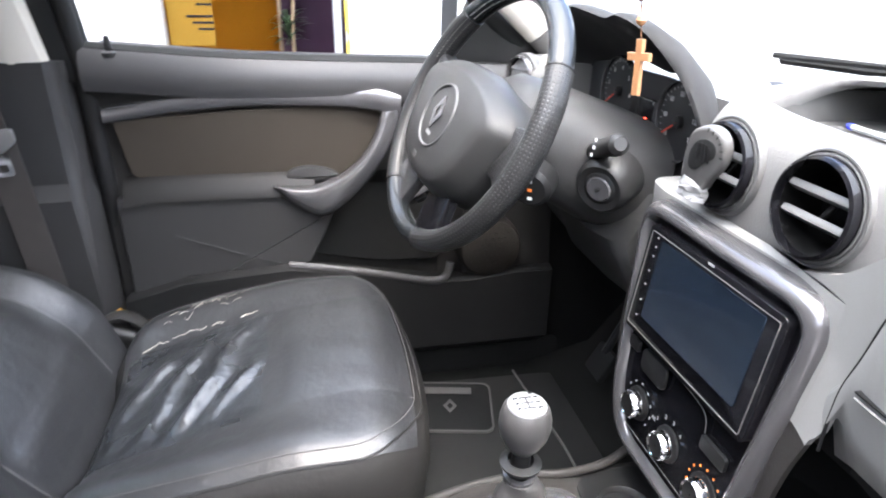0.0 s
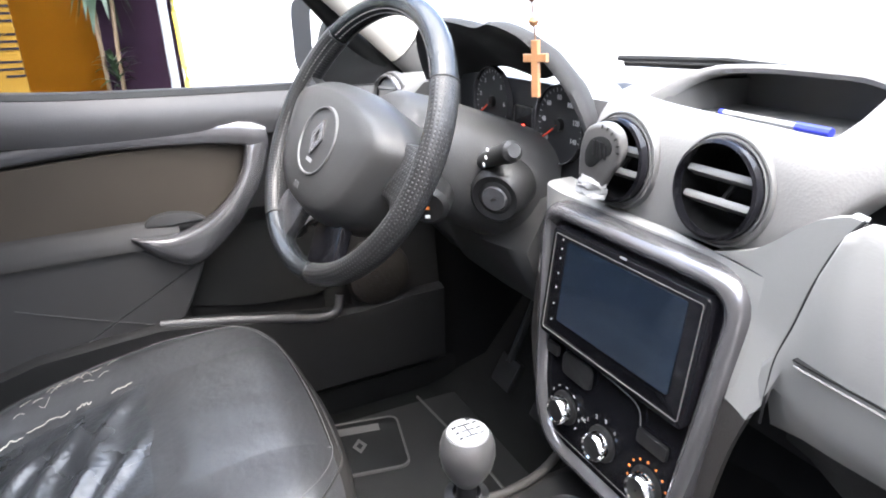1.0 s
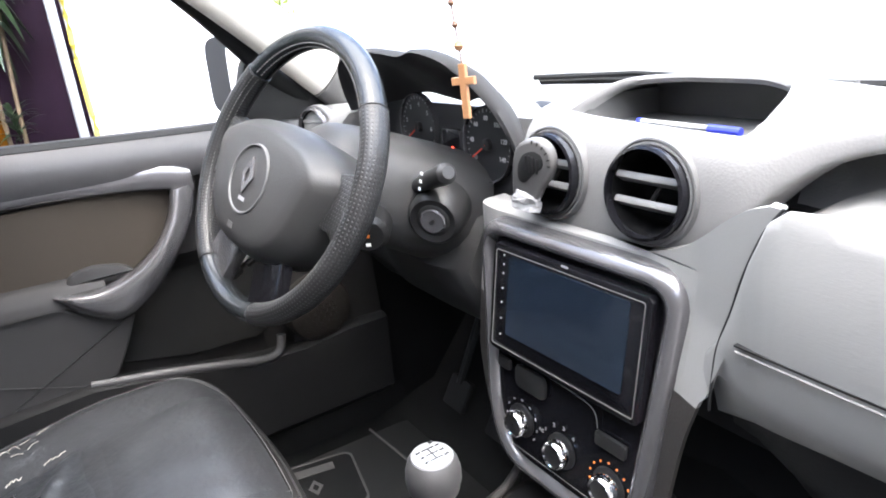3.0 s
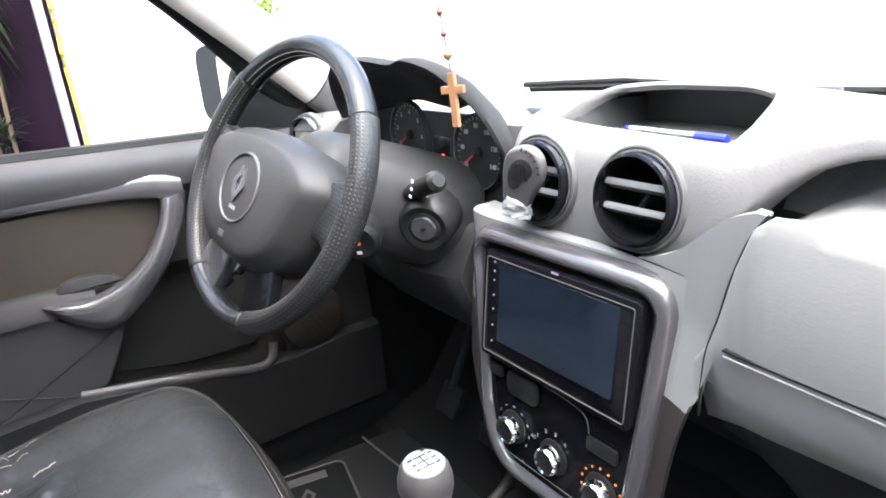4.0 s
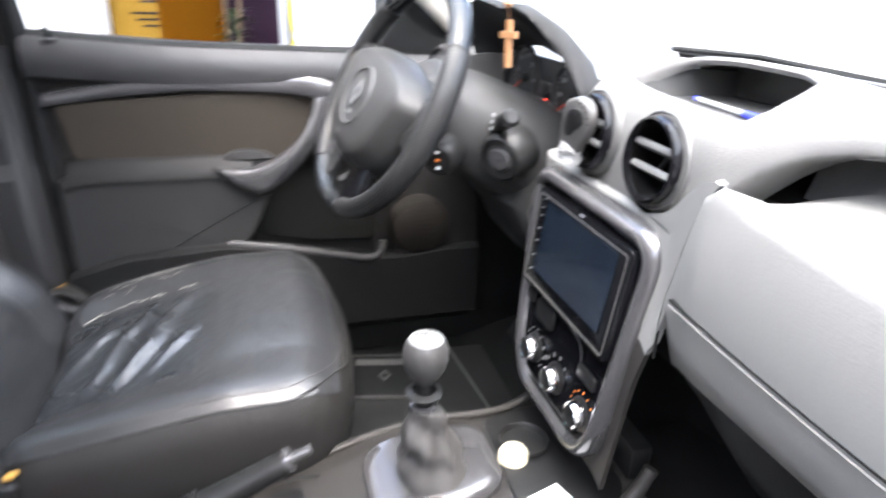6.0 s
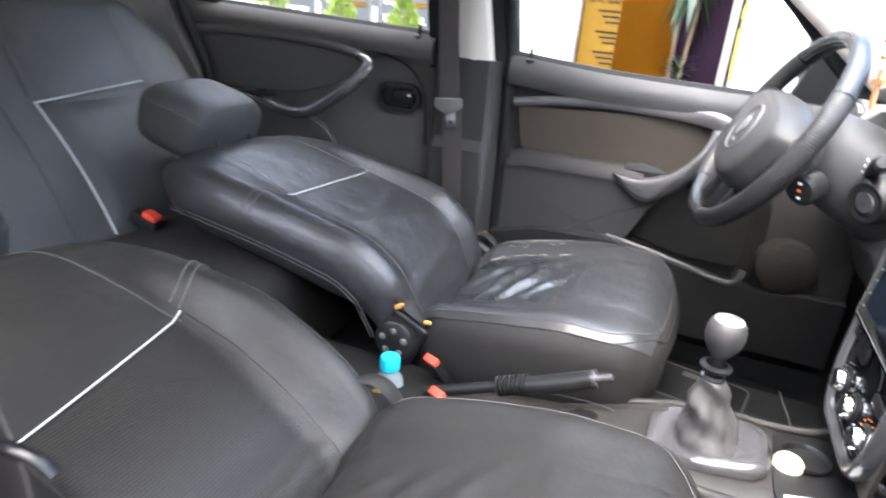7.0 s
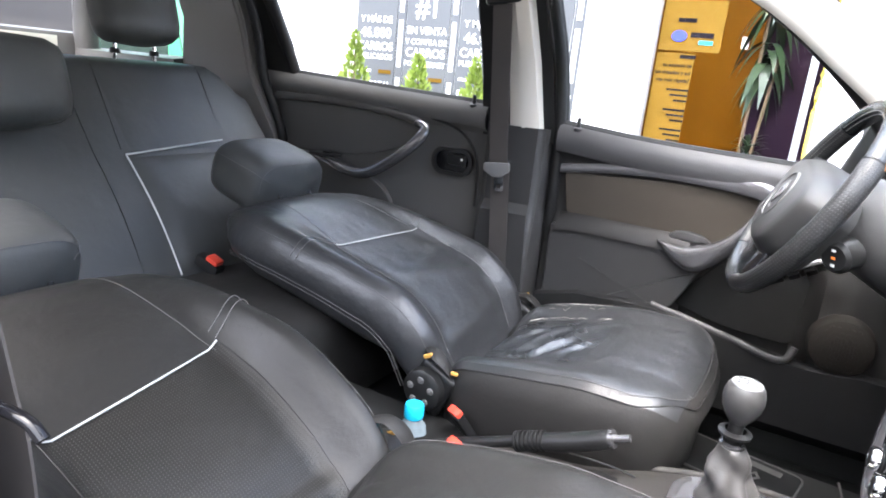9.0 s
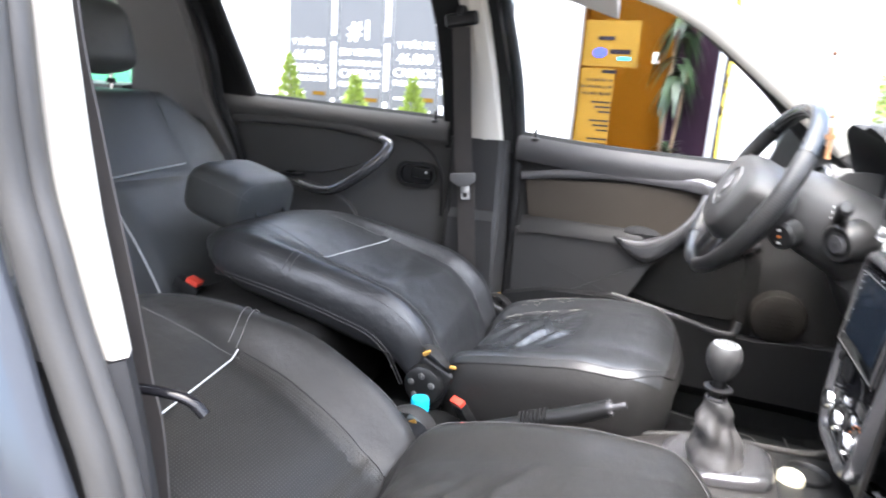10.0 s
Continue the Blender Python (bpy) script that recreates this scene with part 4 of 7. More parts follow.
def edge_low(x):
    """Lower edge of the vent pod; past the vents it sweeps up and back over the passenger's shelf."""
    return (interp(x, [(-0.172, 0.835), (-0.162, 0.79), (-0.150, 0.764), (-0.13, 0.753), (0.09, 0.751), (0.12, 0.756), (0.15, 0.776), (0.17, 0.797), (0.20, 0.818), (0.25, 0.836), (0.35, 0.852), (0.64, 0.865)]),
            interp(x, [(-0.172, 0.998), (-0.13, 0.990), (-0.09, 0.988), (0.0, 0.994), (0.06, 1.002), (0.093, 1.016), (0.12, 1.034), (0.15, 1.070), (0.17, 1.087), (0.20, 1.098), (0.25, 1.103), (0.35, 1.102), (0.64, 1.080)]))


def lip_y(x):
    return interp(x, [(-0.172, 0.86), (-0.14, 0.815), (-0.105, 0.803), (-0.05, 0.792), (0.0, 0.787), (0.06, 0.782), (0.108, 0.780), (0.135, 0.805), (0.17, 0.842), (0.25, 0.880), (0.64, 0.90)])


def opening_y(x):
    """Front edge of the dash top: the lip, or round the bin the rear edge of its opening."""
    rear = interp(x, [(-0.106, 0.803), (-0.102, 0.832), (-0.094, 0.862), (-0.080, 0.877), (-0.013, 0.892), (0.06, 0.888), (0.098, 0.872), (0.110, 0.845), (0.1135, 0.815), (0.1145, 0.786)])
    return rear if -0.106 < x < 0.1145 else lip_y(x)


cols = sorted([-0.172 + 0.812 * i / 90 for i in range(91)] + [-0.1065, -0.1058, -0.1045, -0.103, -0.101, -0.098, 0.1, 0.104, 0.107, 0.1095, 0.1115, 0.1128, 0.1138, 0.1144, 0.1147, 0.1155])
rows = []
for x in cols:
    y0 = opening_y(x)
    z0 = dash_height(x, y0)
    row = [(x, y0 + 0.02, z0 - 0.010), (x, y0 + 0.003, z0 - 0.008), (x, y0, z0 - 0.003)]
    for k in range(17):
        y = y0 + 0.002 + (1.25 - y0) * (k / 16) ** 1.25
        row.append((x, y, dash_height(x, y)))
    rows.append(row)
part("dash_top", loft(rows, close=False), DASH_MID, dash, "pale grey grained dash top arching over a bin", sharp=50)
rows = []
for x in [-0.66 + 0.488 * i / 30 for i in range(31)]:
    rows.append([(x, y, dash_height(x, y)) for y in (0.86, 0.875, 0.90, 0.95, 1.0, 1.05, 1.10, 1.18, 1.25)] + [(x, 1.2, 0.80), (x, 0.87, 0.80)])
part("dash_top_driver", loft(rows), DASH_MID, dash, "pale grey dash top beside the instruments", sharp=50)

# face of the pod with the two round vents, running on as a swept pad towards the passenger
rows = []
for x in cols:
    (ye, ze), yl = edge_low(x), lip_y(x)
    zl = dash_height(x, yl)
    row = [(x, ye + 0.06, ze - 0.004), (x, ye + 0.012, ze - 0.005), (x, ye + 0.003, ze - 0.003)]
    for k in range(13):
        a = math.pi / 2 * k / 12
        row.append((x, ye + (yl - ye) * (1 - math.cos(a)) ** 1.5, ze + (zl - ze) * math.sin(a) ** 0.92))
    rows.append(row + [(x, yl + 0.006, zl - 0.002), (x, yl + 0.010, zl - 0.010), (x, yl + 0.012, zl - 0.04)])
VENTS = ((-0.082, 1.053), (0.046, 1.053))
bm = loft(rows, close=False)
bmesh.ops.delete(bm, geom=[f for f in bm.faces if f.calc_center_median().y < 0.80 and any((v.x - a) ** 2 + (v.z - b) ** 2 < 0.0445 ** 2 for a, b in VENTS for v in [f.calc_center_median()])], context="FACES")
part("vent_pod", bm, DASH_MID, dash, "swept pale grey pod round the middle vents", sharp=60)

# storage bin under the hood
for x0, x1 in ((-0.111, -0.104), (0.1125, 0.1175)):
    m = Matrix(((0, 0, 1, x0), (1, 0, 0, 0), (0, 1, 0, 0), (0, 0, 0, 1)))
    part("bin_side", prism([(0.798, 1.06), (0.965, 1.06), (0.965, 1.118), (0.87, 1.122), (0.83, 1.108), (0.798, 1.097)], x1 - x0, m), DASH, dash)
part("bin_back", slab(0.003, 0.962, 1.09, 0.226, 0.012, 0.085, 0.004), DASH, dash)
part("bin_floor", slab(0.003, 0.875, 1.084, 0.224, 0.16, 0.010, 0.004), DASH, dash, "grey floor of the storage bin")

# shelf in the recess over the passenger panel
rows = []
for x in [0.118 + 0.0258 * k for k in range(21)]:
    lift = 0.014 * interp(x, [(0.20, 0), (0.34, 1)])
    f = interp(x, [(0.118, 0.775), (0.15, 0.742), (0.19, 0.727), (0.26, 0.730)])
    g = interp(x, [(0.118, 1.015), (0.15, 1.035), (0.185, 1.060)])
    rows.append([(x, f, 0.98), (x, f + 0.002, g), (x, 0.79, g - 0.004 + 0.3 * lift), (x, 0.835, min(g, 1.056) + lift), (x, 0.865, min(g, 1.064) + lift), (x, 0.885, 1.078 + lift), (x, 0.915, 1.10), (x, 0.95, 1.10), (x, 0.95, 0.95), (x, 0.80, 0.90)])
part("passenger_shelf", loft(rows), DASH_MID, dash, "grey open shelf over the passenger panel", sharp=50)
# dash core behind the stack
part("dash_core", slab(CX, 1.02, 0.90, 1.28, 0.36, 0.26, 0.02), DASH_LOW, dash)
left = [[(x, 0.86, 1.09), (x, 0.78, 1.092), (x, 0.742, 1.088), (x, 0.722, 1.07), (x, 0.720, 1.03), (x, 0.728, 0.95), (x, 0.80, 0.86), (x, 0.90, 0.85)] for x in (-0.690, -0.66, -0.62, -0.59, -0.56, -0.545)]
part("side_vent_housing", loft(left), DASH_MID, dash, "pale grey end of the dash with a side vent", sharp=50)

# passenger panel with glove box
rings = []
for i in range(41):
    x = 0.132 + 0.502 * i / 40
    bow = 0.012 * math.sin(math.pi * min(1, max(0, (x - 0.128) / 0.5)))
    top = interp(x, [(0.132, 0.940), (0.144, 0.955), (0.150, 0.97), (0.158, 0.99), (0.166, 1.02), (0.177, 1.054), (0.184, 1.0685), (0.190, 1.0745), (0.26, 1.078), (0.64, 1.067)])
    low = interp(x, [(0.128, 0.882), (0.22, 0.893), (0.3, 0.898), (0.6, 0.91)])
    fl = 0.011 * interp(x, [(0.132, 1.4), (0.144, 0.9), (0.165, 0.4), (0.20, 0.0)])
    bow -= fl
    q = interp(x, [(0.18, 0.0), (0.24, 0.35), (0.42, 0.8)])
    rings.append([(x, 0.77, top - 0.05), (x, 0.722 + 0.020 * q - bow, top - 0.016), (x, 0.717 + 0.016 * q - bow, top - 0.004), (x, 0.712 + 0.010 * q - bow, top - 0.001), (x, 0.7055 + 0.004 * q - bow, top - 0.003 - 0.011 * q), (x, 0.7035 - bow, top - 0.010 - 0.024 * q), (x, 0.703 - bow, min(0.96, top - 0.04)),
                  (x, 0.712 - bow, 0.92), (x, 0.725 - bow, low), (x, 0.745, low - 0.014), (x, 0.80, low - 0.02)])
pp = part("passenger_panel", loft(rings), DASH_PALE, dash, "pale grey grained panel before the passenger", sharp=40)
rows = []
for x in [0.168 + 0.0216 * k for k in range(21)]:
    b = 0.012 * math.sin(math.pi * (x - 0.128) / 0.5)
    rows.append([(x, 0.7018 - b, 0.9650), (x, 0.7020 - b, 0.9636), (x, 0.712 - b, 0.9636), (x, 0.712 - b, 0.9650)])
part("glove_box_slit", loft(rows), BLACK, pp, "thin slit above the glove box lid")
part("glove_box_edge", tube([(x, 0.7012 - 0.012 * math.sin(math.pi * (x - 0.128) / 0.5), 0.9605) for x in [0.170 + 0.0216 * k for k in range(21)]], 0.0010, 5), DASH_MID, pp, "grey edge of the glove box lid")
seam = [(0.189, 0.711, 1.0735), (0.177, 0.709, 1.053), (0.166, 0.708, 1.019), (0.158, 0.709, 0.986), (0.147, 0.712, 0.95), (0.144, 0.713, 0.919), (0.141, 0.716, 0.886)]
part("panel_seam", tube(smooth_path(seam, 6), 0.0014, 6), DASH_LOW, pp)
rings = []
for i in range(21):
    x = 0.140 + 0.47 * i / 20
    d = interp(x, [(0.14, 0.06), (0.22, 0.0)])
    rings.append([(x, 0.752, 0.885), (x, 0.758, 0.83 + d * 0.4), (x, 0.80, 0.77 + d), (x, 0.88, 0.74 + d), (x, 1.02, 0.74 + d), (x, 1.02, 0.885)])
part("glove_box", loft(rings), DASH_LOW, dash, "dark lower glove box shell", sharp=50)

# centre stack: housing, satin frame, gloss panel, screen unit and controls
frame_o = round_loop([(-0.186, 0.994), (0.112, 0.994), (0.086, 0.735), (0.055, 0.682), (-0.125, 0.682), (-0.156, 0.735)], [0.045, 0.045, 0.03, 0.03, 0.03, 0.03], 7)
frame_i = round_loop([(-0.164, 0.972), (0.088, 0.972), (0.066, 0.745), (0.040, 0.703), (-0.110, 0.703), (-0.134, 0.745)], [0.03, 0.03, 0.03, 0.03, 0.03, 0.03], 7)
FRONT = Matrix(((1, 0, 0, 0), (0, 0, -1, 0), (0, 1, 0, 0), (0, 0, 0, 1)))  # (x, z) outlines; depth comes towards the seats
def stack_y(x):
    return interp(x, [(-0.225, 0.765), (-0.205, 0.750), (-0.16, 0.743), (0.06, 0.742), (0.10, 0.735), (0.14, 0.721), (0.19, 0.710)])


def stack_right(z):
    return interp(z, [(0.68, 0.098), (0.74, 0.104), (0.80, 0.112), (0.86, 0.124), (0.88, 0.130), (0.886, 0.131), (0.902, 0.141), (0.919, 0.143), (0.95, 0.146), (0.986, 0.158), (1.019, 0.166), (1.053, 0.177), (1.074, 0.189)])


def stack_sheet(z0, z1, left, n):
    rings = []
    for i in range(n + 1):
        z = z0 + (z1 - z0) * i / n
        x0, x1 = left(z), stack_right(z)
        row = [(x0 + (x1 - x0) * k / 30, stack_y(x0 + (x1 - x0) * k / 30), z) for k in range(31)]
        rings.append(row + [(x1, row[-1][1] + 0.006, z), (x0, interp(z, [(1.0, 0.79), (1.015, 0.760), (1.03, stack_y(x0) + 0.008)]), z)])
    for back_, up_ in ((0.002, 0.0012), (0.005, 0.0016)) if z1 > 1.0 else ((0.003, 0.0025), (0.009, 0.0038)):
        rings.append([(x, y + back_, z + up_) for x, y, z in rings[n][:31]] + [(x, y, z + up_) for x, y, z in rings[n][31:]])
    return loft(rings)


def stack_left(z):
    return interp(z, [(0.68, -0.155), (0.78, -0.200), (0.86, -0.222), (0.92, -0.222), (0.997, -0.212)])


stack = part("console_housing", stack_sheet(0.882, 0.9965, stack_left, 16), DASH_PALE, dash, "light grey housing of the centre stack", sharp=40)
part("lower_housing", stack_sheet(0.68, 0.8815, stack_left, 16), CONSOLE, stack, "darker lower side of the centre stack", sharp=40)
part("housing_wing", stack_sheet(0.9966, 1.073, lambda z: interp(z, [(0.996, 0.034), (1.002, 0.060), (1.016, 0.093), (1.034, 0.118), (1.054, 0.142), (1.066, 0.160), (1.073, 0.178)]), 16), DASH_PALE, stack, sharp=40)
rows = []
for k in range(9):
    t = math.pi * k / 8
    w = (1 - math.cos(t)) / 2
    rows.append([(xo + (xi - xo) * w, 0.742 - 0.020 * math.sin(t) ** 0.8 - 0.003 * w, zo + (zi - zo) * w) for (xo, zo), (xi, zi) in zip(frame_o, frame_i)])
part("frame", loft([[r[i] for r in rows] for i in list(range(len(frame_o))) + [0]], close=False), SATIN, stack, "satin graphite frame round the centre stack", sharp=60)
part("fascia", prism(frame_i, 0.008, Matrix.Translation((0, 0.738, 0)) @ FRONT), GLOSS, stack, "gloss black control panel")
unit = part("screen_unit", prism(rounded(0.226, 0.130, 0.008, 4, -0.034, 0.9035), 0.012, Matrix.Translation((0, 0.730, 0)) @ FRONT, 0.002), GLOSS, stack, "black touch screen head unit")
part("display", prism(rounded(0.172, 0.094, 0.002, 2, -0.030, 0.911), 0.0015, Matrix.Translation((0, 0.7175, 0)) @ FRONT), SCREEN, unit, "switched-off touch screen, bluish reflection put into its colour")
loop_o, loop_i = rounded(0.213, 0.117, 0.003, 3, -0.034, 0.9035), rounded(0.2116, 0.1156, 0.0026, 3, -0.034, 0.9035)
part("screen_edge", ring_plate(loop_o, loop_i, 0.0012, Matrix.Translation((0, 0.7178, 0)) @ FRONT), PILLAR, unit)
for k, z in enumerate((0.957, 0.946, 0.935, 0.917, 0.900, 0.880, 0.860)):
    part("icon", turned([(0.0001, 0.0008), (0.0012, 0.0008), (0.0012, 0), (0.0001, 0)], Matrix.Translation((-0.1265, 0.7178, z)) @ FRONT, 10), PRINT, unit)
part("badge", slab(-0.03, 0.7172, 0.9685, 0.009, 0.001, 0.002), PRINT, unit)
part("hazard_switch", prism(rounded(0.052, 0.030, 0.009, 4, -0.082, 0.812), 0.004, Matrix.Translation((0, 0.730, 0)) @ FRONT, 0.002), BLACK, stack, "dark hazard light switch")
part("button", prism(rounded(0.022, 0.014, 0.003, 3, -0.128, 0.818), 0.004, Matrix.Translation((0, 0.730, 0)) @ FRONT, 0.001), BLACK, stack)
part("button", prism(rounded(0.040, 0.016, 0.003, 3, 0.040, 0.795), 0.004, Matrix.Translation((0, 0.730, 0)) @ FRONT, 0.001), BLACK, stack)
trim = smooth_path([(-0.128, 0.728, 0.835), (-0.06, 0.727, 0.833), (0.0, 0.727, 0.829), (0.018, 0.727, 0.822), (0.022, 0.728, 0.805)], 5)
part("trim_line", tube(trim, 0.0005, 5), VENTGREY, stack)
part("trim_line", tube([(-0.126, 0.7285, 0.712), (0.03, 0.7285, 0.712)], 0.0004, 4), VENTGREY, stack)
KNOBS = ((-0.098, 0.752), (-0.030, 0.747), (0.040, 0.744))
for x, z in KNOBS:
    m = Matrix.Translation((x, 0.731, z)) @ FRONT
    kn = part("control_knob", turned([(0.001, 0.016), (0.0125, 0.016), (0.0145, 0.015), (0.0160, 0.004), (0.021, 0.003), (0.021, 0), (0.001, 0)], m, 28), BLACK, stack, "round climate knob")
    part("ring", turned([(0.0125, 0.0162), (0.0145, 0.0176), (0.0162, 0.0155), (0.0166, 0.006), (0.0158, 0.006)], m, 28), CHROME, kn, "chrome knob ring")
for k in range(9):
    a = radians(215 - 250 * k / 8)
    part("tick", slab(0, 0, 0, 0.0035, 0.0015, 0.0008, 0, 1, Matrix.Translation((-0.098 + 0.027 * math.cos(a), 0.7298, 0.752 + 0.027 * math.sin(a))) @ FRONT @ pose(0, 0, 0, 0, 0, math.degrees(a) + 90)), PRINT, stack)
for k in range(10):
    a = radians(190 - 215 * k / 9)
    part("dot", turned([(0.0001, 0.0007), (0.0013, 0.0007), (0.0013, 0), (0.0001, 0)], Matrix.Translation((0.040 + 0.027 * math.cos(a), 0.7298, 0.744 + 0.027 * math.sin(a))) @ FRONT, 8), ORANGE, stack)
for txt, a in (("1", 150), ("2", 115), ("3", 85), ("4", 55)):
    lettering(txt, 0.007, Matrix.Translation((-0.030 + 0.030 * math.cos(radians(a)), 0.7295, 0.747 + 0.030 * math.sin(radians(a)))) @ FRONT, PRINT, stack)
lettering("AC", 0.006, Matrix.Translation((-0.063, 0.7295, 0.757)) @ FRONT, PRINT, stack)

# the stack's face leans: its foot stands nearer to the seats
def lean(z):
    return -0.13 * max(0.0, 0.96 - max(z, 0.84)) - 0.06 * max(0.0, 0.84 - z)


for ob in [stack] + list(stack.children_recursive):
    if ob.name.startswith("housing_wing"):
        continue
    if ob.type == "FONT":
        ob.matrix_basis = Matrix.Translation((0, lean(ob.matrix_basis.translation.z), 0)) @ ob.matrix_basis
    else:
        for v in ob.data.vertices:
            v.co.y += lean(v.co.z)

# round vents
def vent(parent, c, r, yaw, nm="vent", ring_mat=SATIN):
    m = Matrix.Translation(c) @ pose(0, 0, 0, 0, 0, yaw) @ pose(0, 0, 0, -5) @ FRONT
    v = part(nm, turned([(r * 1.15, -0.012), (r * 1.13, -0.002), (r * 1.10, 0.0015), (r * 1.06, 0.002), (r * 1.055, 0.0), (r * 1.03, 0.0), (r * 1.025, 0.0025), (r * 0.99, 0.003), (r * 0.985, -0.002), (r * 0.985, -0.03)], m, 48), DASH, parent, "round dash air vent")
    part("ring", turned([(r * 0.985, 0.004), (r * 0.965, 0.0115), (r * 0.90, 0.013), (r * 0.865, 0.006), (r * 0.865, 0.0)], m, 48), ring_mat, v, "glossy vent ring")
    part("barrel", turned([(r * 0.87, 0.006), (r * 0.80, -0.006), (r * 0.72, -0.034), (0.001, -0.036)], m, 40), DUCT_SHADE, v)
    for t in (0.26, -0.26):
        w = math.sqrt(1 - t * t) * 0.80 * r
        part("slat", slab(0, 0, 0, 2 * w, 0.014, 0.0075, 0.003, 2, m @ pose(0, r * t, 0.000, 62)), VENTGREY, v, "pale grey vent slat")
    part("lever", slab(0, 0, 0, 0.004, 0.022, 0.005, 0.001, 1, m @ pose(0.002, -0.004, -0.007, 0, 0, -30)), BLACK, v)
    return v


vent(dash, (-0.082, 0.7495, 1.053), 0.0450, 0, ring_mat=GLOSS)
vent(dash, (0.046, 0.7495, 1.053), 0.0450, 0, ring_mat=GLOSS)
side = vent(dash, (-0.628, 0.716, 1.062), 0.034, 20, ring_mat=SATIN)
part("shutter", turned([(0.001, 0.006), (0.024, 0.005), (0.029, 0.001)], Matrix.Translation((-0.628, 0.716, 1.062)) @ pose(0, 0, 0, 0, 0, 20) @ pose(0, 0, 0, -5) @ FRONT, 32), DASH_MID, side, "closed grey shutter")

# instrument cluster and its hood
rim = smooth_path([(-0.565, 0.775, 1.045), (-0.558, 0.745, 1.125), (-0.510, 0.722, 1.166), (-0.438, 0.715, 1.181), (-0.380, 0.715, 1.178), (-0.326, 0.716, 1.173), (-0.292, 0.716, 1.178), (-0.243, 0.722, 1.168),
                   (-0.220, 0.736, 1.148), (-0.204, 0.756, 1.120), (-0.191, 0.770, 1.090), (-0.178, 0.780, 1.056)], 5)
mid_c = Vector((-0.36, 0.75, 1.05))
rows = []
for off, reach, sink in ((-0.004, 0.98, -0.050), (0.003, 0.55, -0.016), (0.008, 0.20, 0.0), (0.009, 0.03, 0.0), (0.005, -0.02, 0.0), (0.0, 0.03, 0.0), (-0.004, 0.5, -0.022), (-0.010, 0.98, -0.056)):
    row = []
    for p in rim:
        d = Vector((p.x - mid_c.x, 0, p.z - mid_c.z)).normalized()
        row.append((p.x + d.x * off, p.y + (0.826 - p.y) * reach, p.z + d.z * off + sink))
    rows.append(row)
pod = part("cluster_hood", loft(rows, close=False), HOODM, dash, "dark hood over the instrument cluster", sharp=60)
face = round_loop([(-0.57, 0.955), (-0.57, 1.09), (-0.50, 1.104), (-0.275, 1.104), (-0.222, 1.064), (-0.190, 0.955)], 0.03)
part("cluster_face", prism(face, 0.008, Matrix.Translation((0, 0.818, 0)) @ FRONT), DIAL, dash, "black instrument panel face")
FY = 0.8095
CL = Matrix.Translation((0, FY, 0)) @ FRONT
for cx, cz, r, lab in ((-0.434, 1.066, 0.050, "white-marked rev counter dial"), (-0.262, 1.056, 0.050, "white-marked speedometer dial")):
    g = part("gauge", turned([(0.001, 0.003), (r, 0.003), (r, 0)], Matrix.Translation((cx, FY, cz)) @ FRONT, 40), DIAL, dash, lab)
    part("gauge_rim", turned([(r, 0.0), (r * 1.0, 0.008), (r * 1.03, 0.009), (r * 1.05, 0.0)], Matrix.Translation((cx, FY, cz)) @ FRONT, 48), SATIN, g, "grey dial rim")
    nums = ["1", "2", "3", "4", "5", "6"] if cx < -0.4 else ["20", "40", "60", "80", "100", "120", "140"]
    for k, t in enumerate(nums):
        a = radians(208 - 210 * k / (len(nums) - 1)) if cx < -0.4 else radians(215 - 245 * k / (len(nums) - 1))
        lettering(t, 0.0092, Matrix.Translation((cx + 0.70 * r * math.cos(a), FY - 0.0045, cz + 0.70 * r * math.sin(a))) @ FRONT, DIALPRINT, g, "numeral")
    for k in range(25):
        a = radians(225 - 250 * k / 24)
        part("tick", slab(0, 0, 0, 0.005 if k % 4 == 0 else 0.003, 0.0009, 0.0006, 0, 1, Matrix.Translation((cx + 0.90 * r * math.cos(a), FY - 0.0036, cz + 0.90 * r * math.sin(a))) @ FRONT @ pose(0, 0, 0, 0, 0, math.degrees(a))), DIALPRINT, g)
    a = radians(212)
    part("needle", tube([(cx, FY - 0.007, cz), (cx + 0.85 * r * math.cos(a), FY - 0.007, cz + 0.85 * r * math.sin(a))], 0.0013, 5), NEEDLE, g, "red needle at rest")
    part("hub", turned([(0.001, 0.010), (0.008, 0.009), (0.009, 0.0)], Matrix.Translation((cx, FY, cz)) @ FRONT, 20), BLACK, g)
ds = part("display", prism(rounded(0.044, 0.066, 0.007, 4, -0.348, 1.036), 0.004, CL, 0.001), GLOSS, dash, "small dark trip display")
part("display_rim", ring_plate(rounded(0.047, 0.069, 0.008, 4, -0.348, 1.036), rounded(0.043, 0.065, 0.007, 4, -0.348, 1.036), 0.005, CL), SATIN, ds)
part("warning_lamp", turned([(0.0001, 0.0012), (0.0026, 0.0012), (0.0026, 0)], Matrix.Translation((-0.345, FY - 0.0045, 1.042)) @ FRONT, 12), LAMP, ds, "lit red warning lamp")
part("display_mark", slab(-0.345, FY - 0.005, 1.026, 0.014, 0.001, 0.005), VENTGREY, ds)

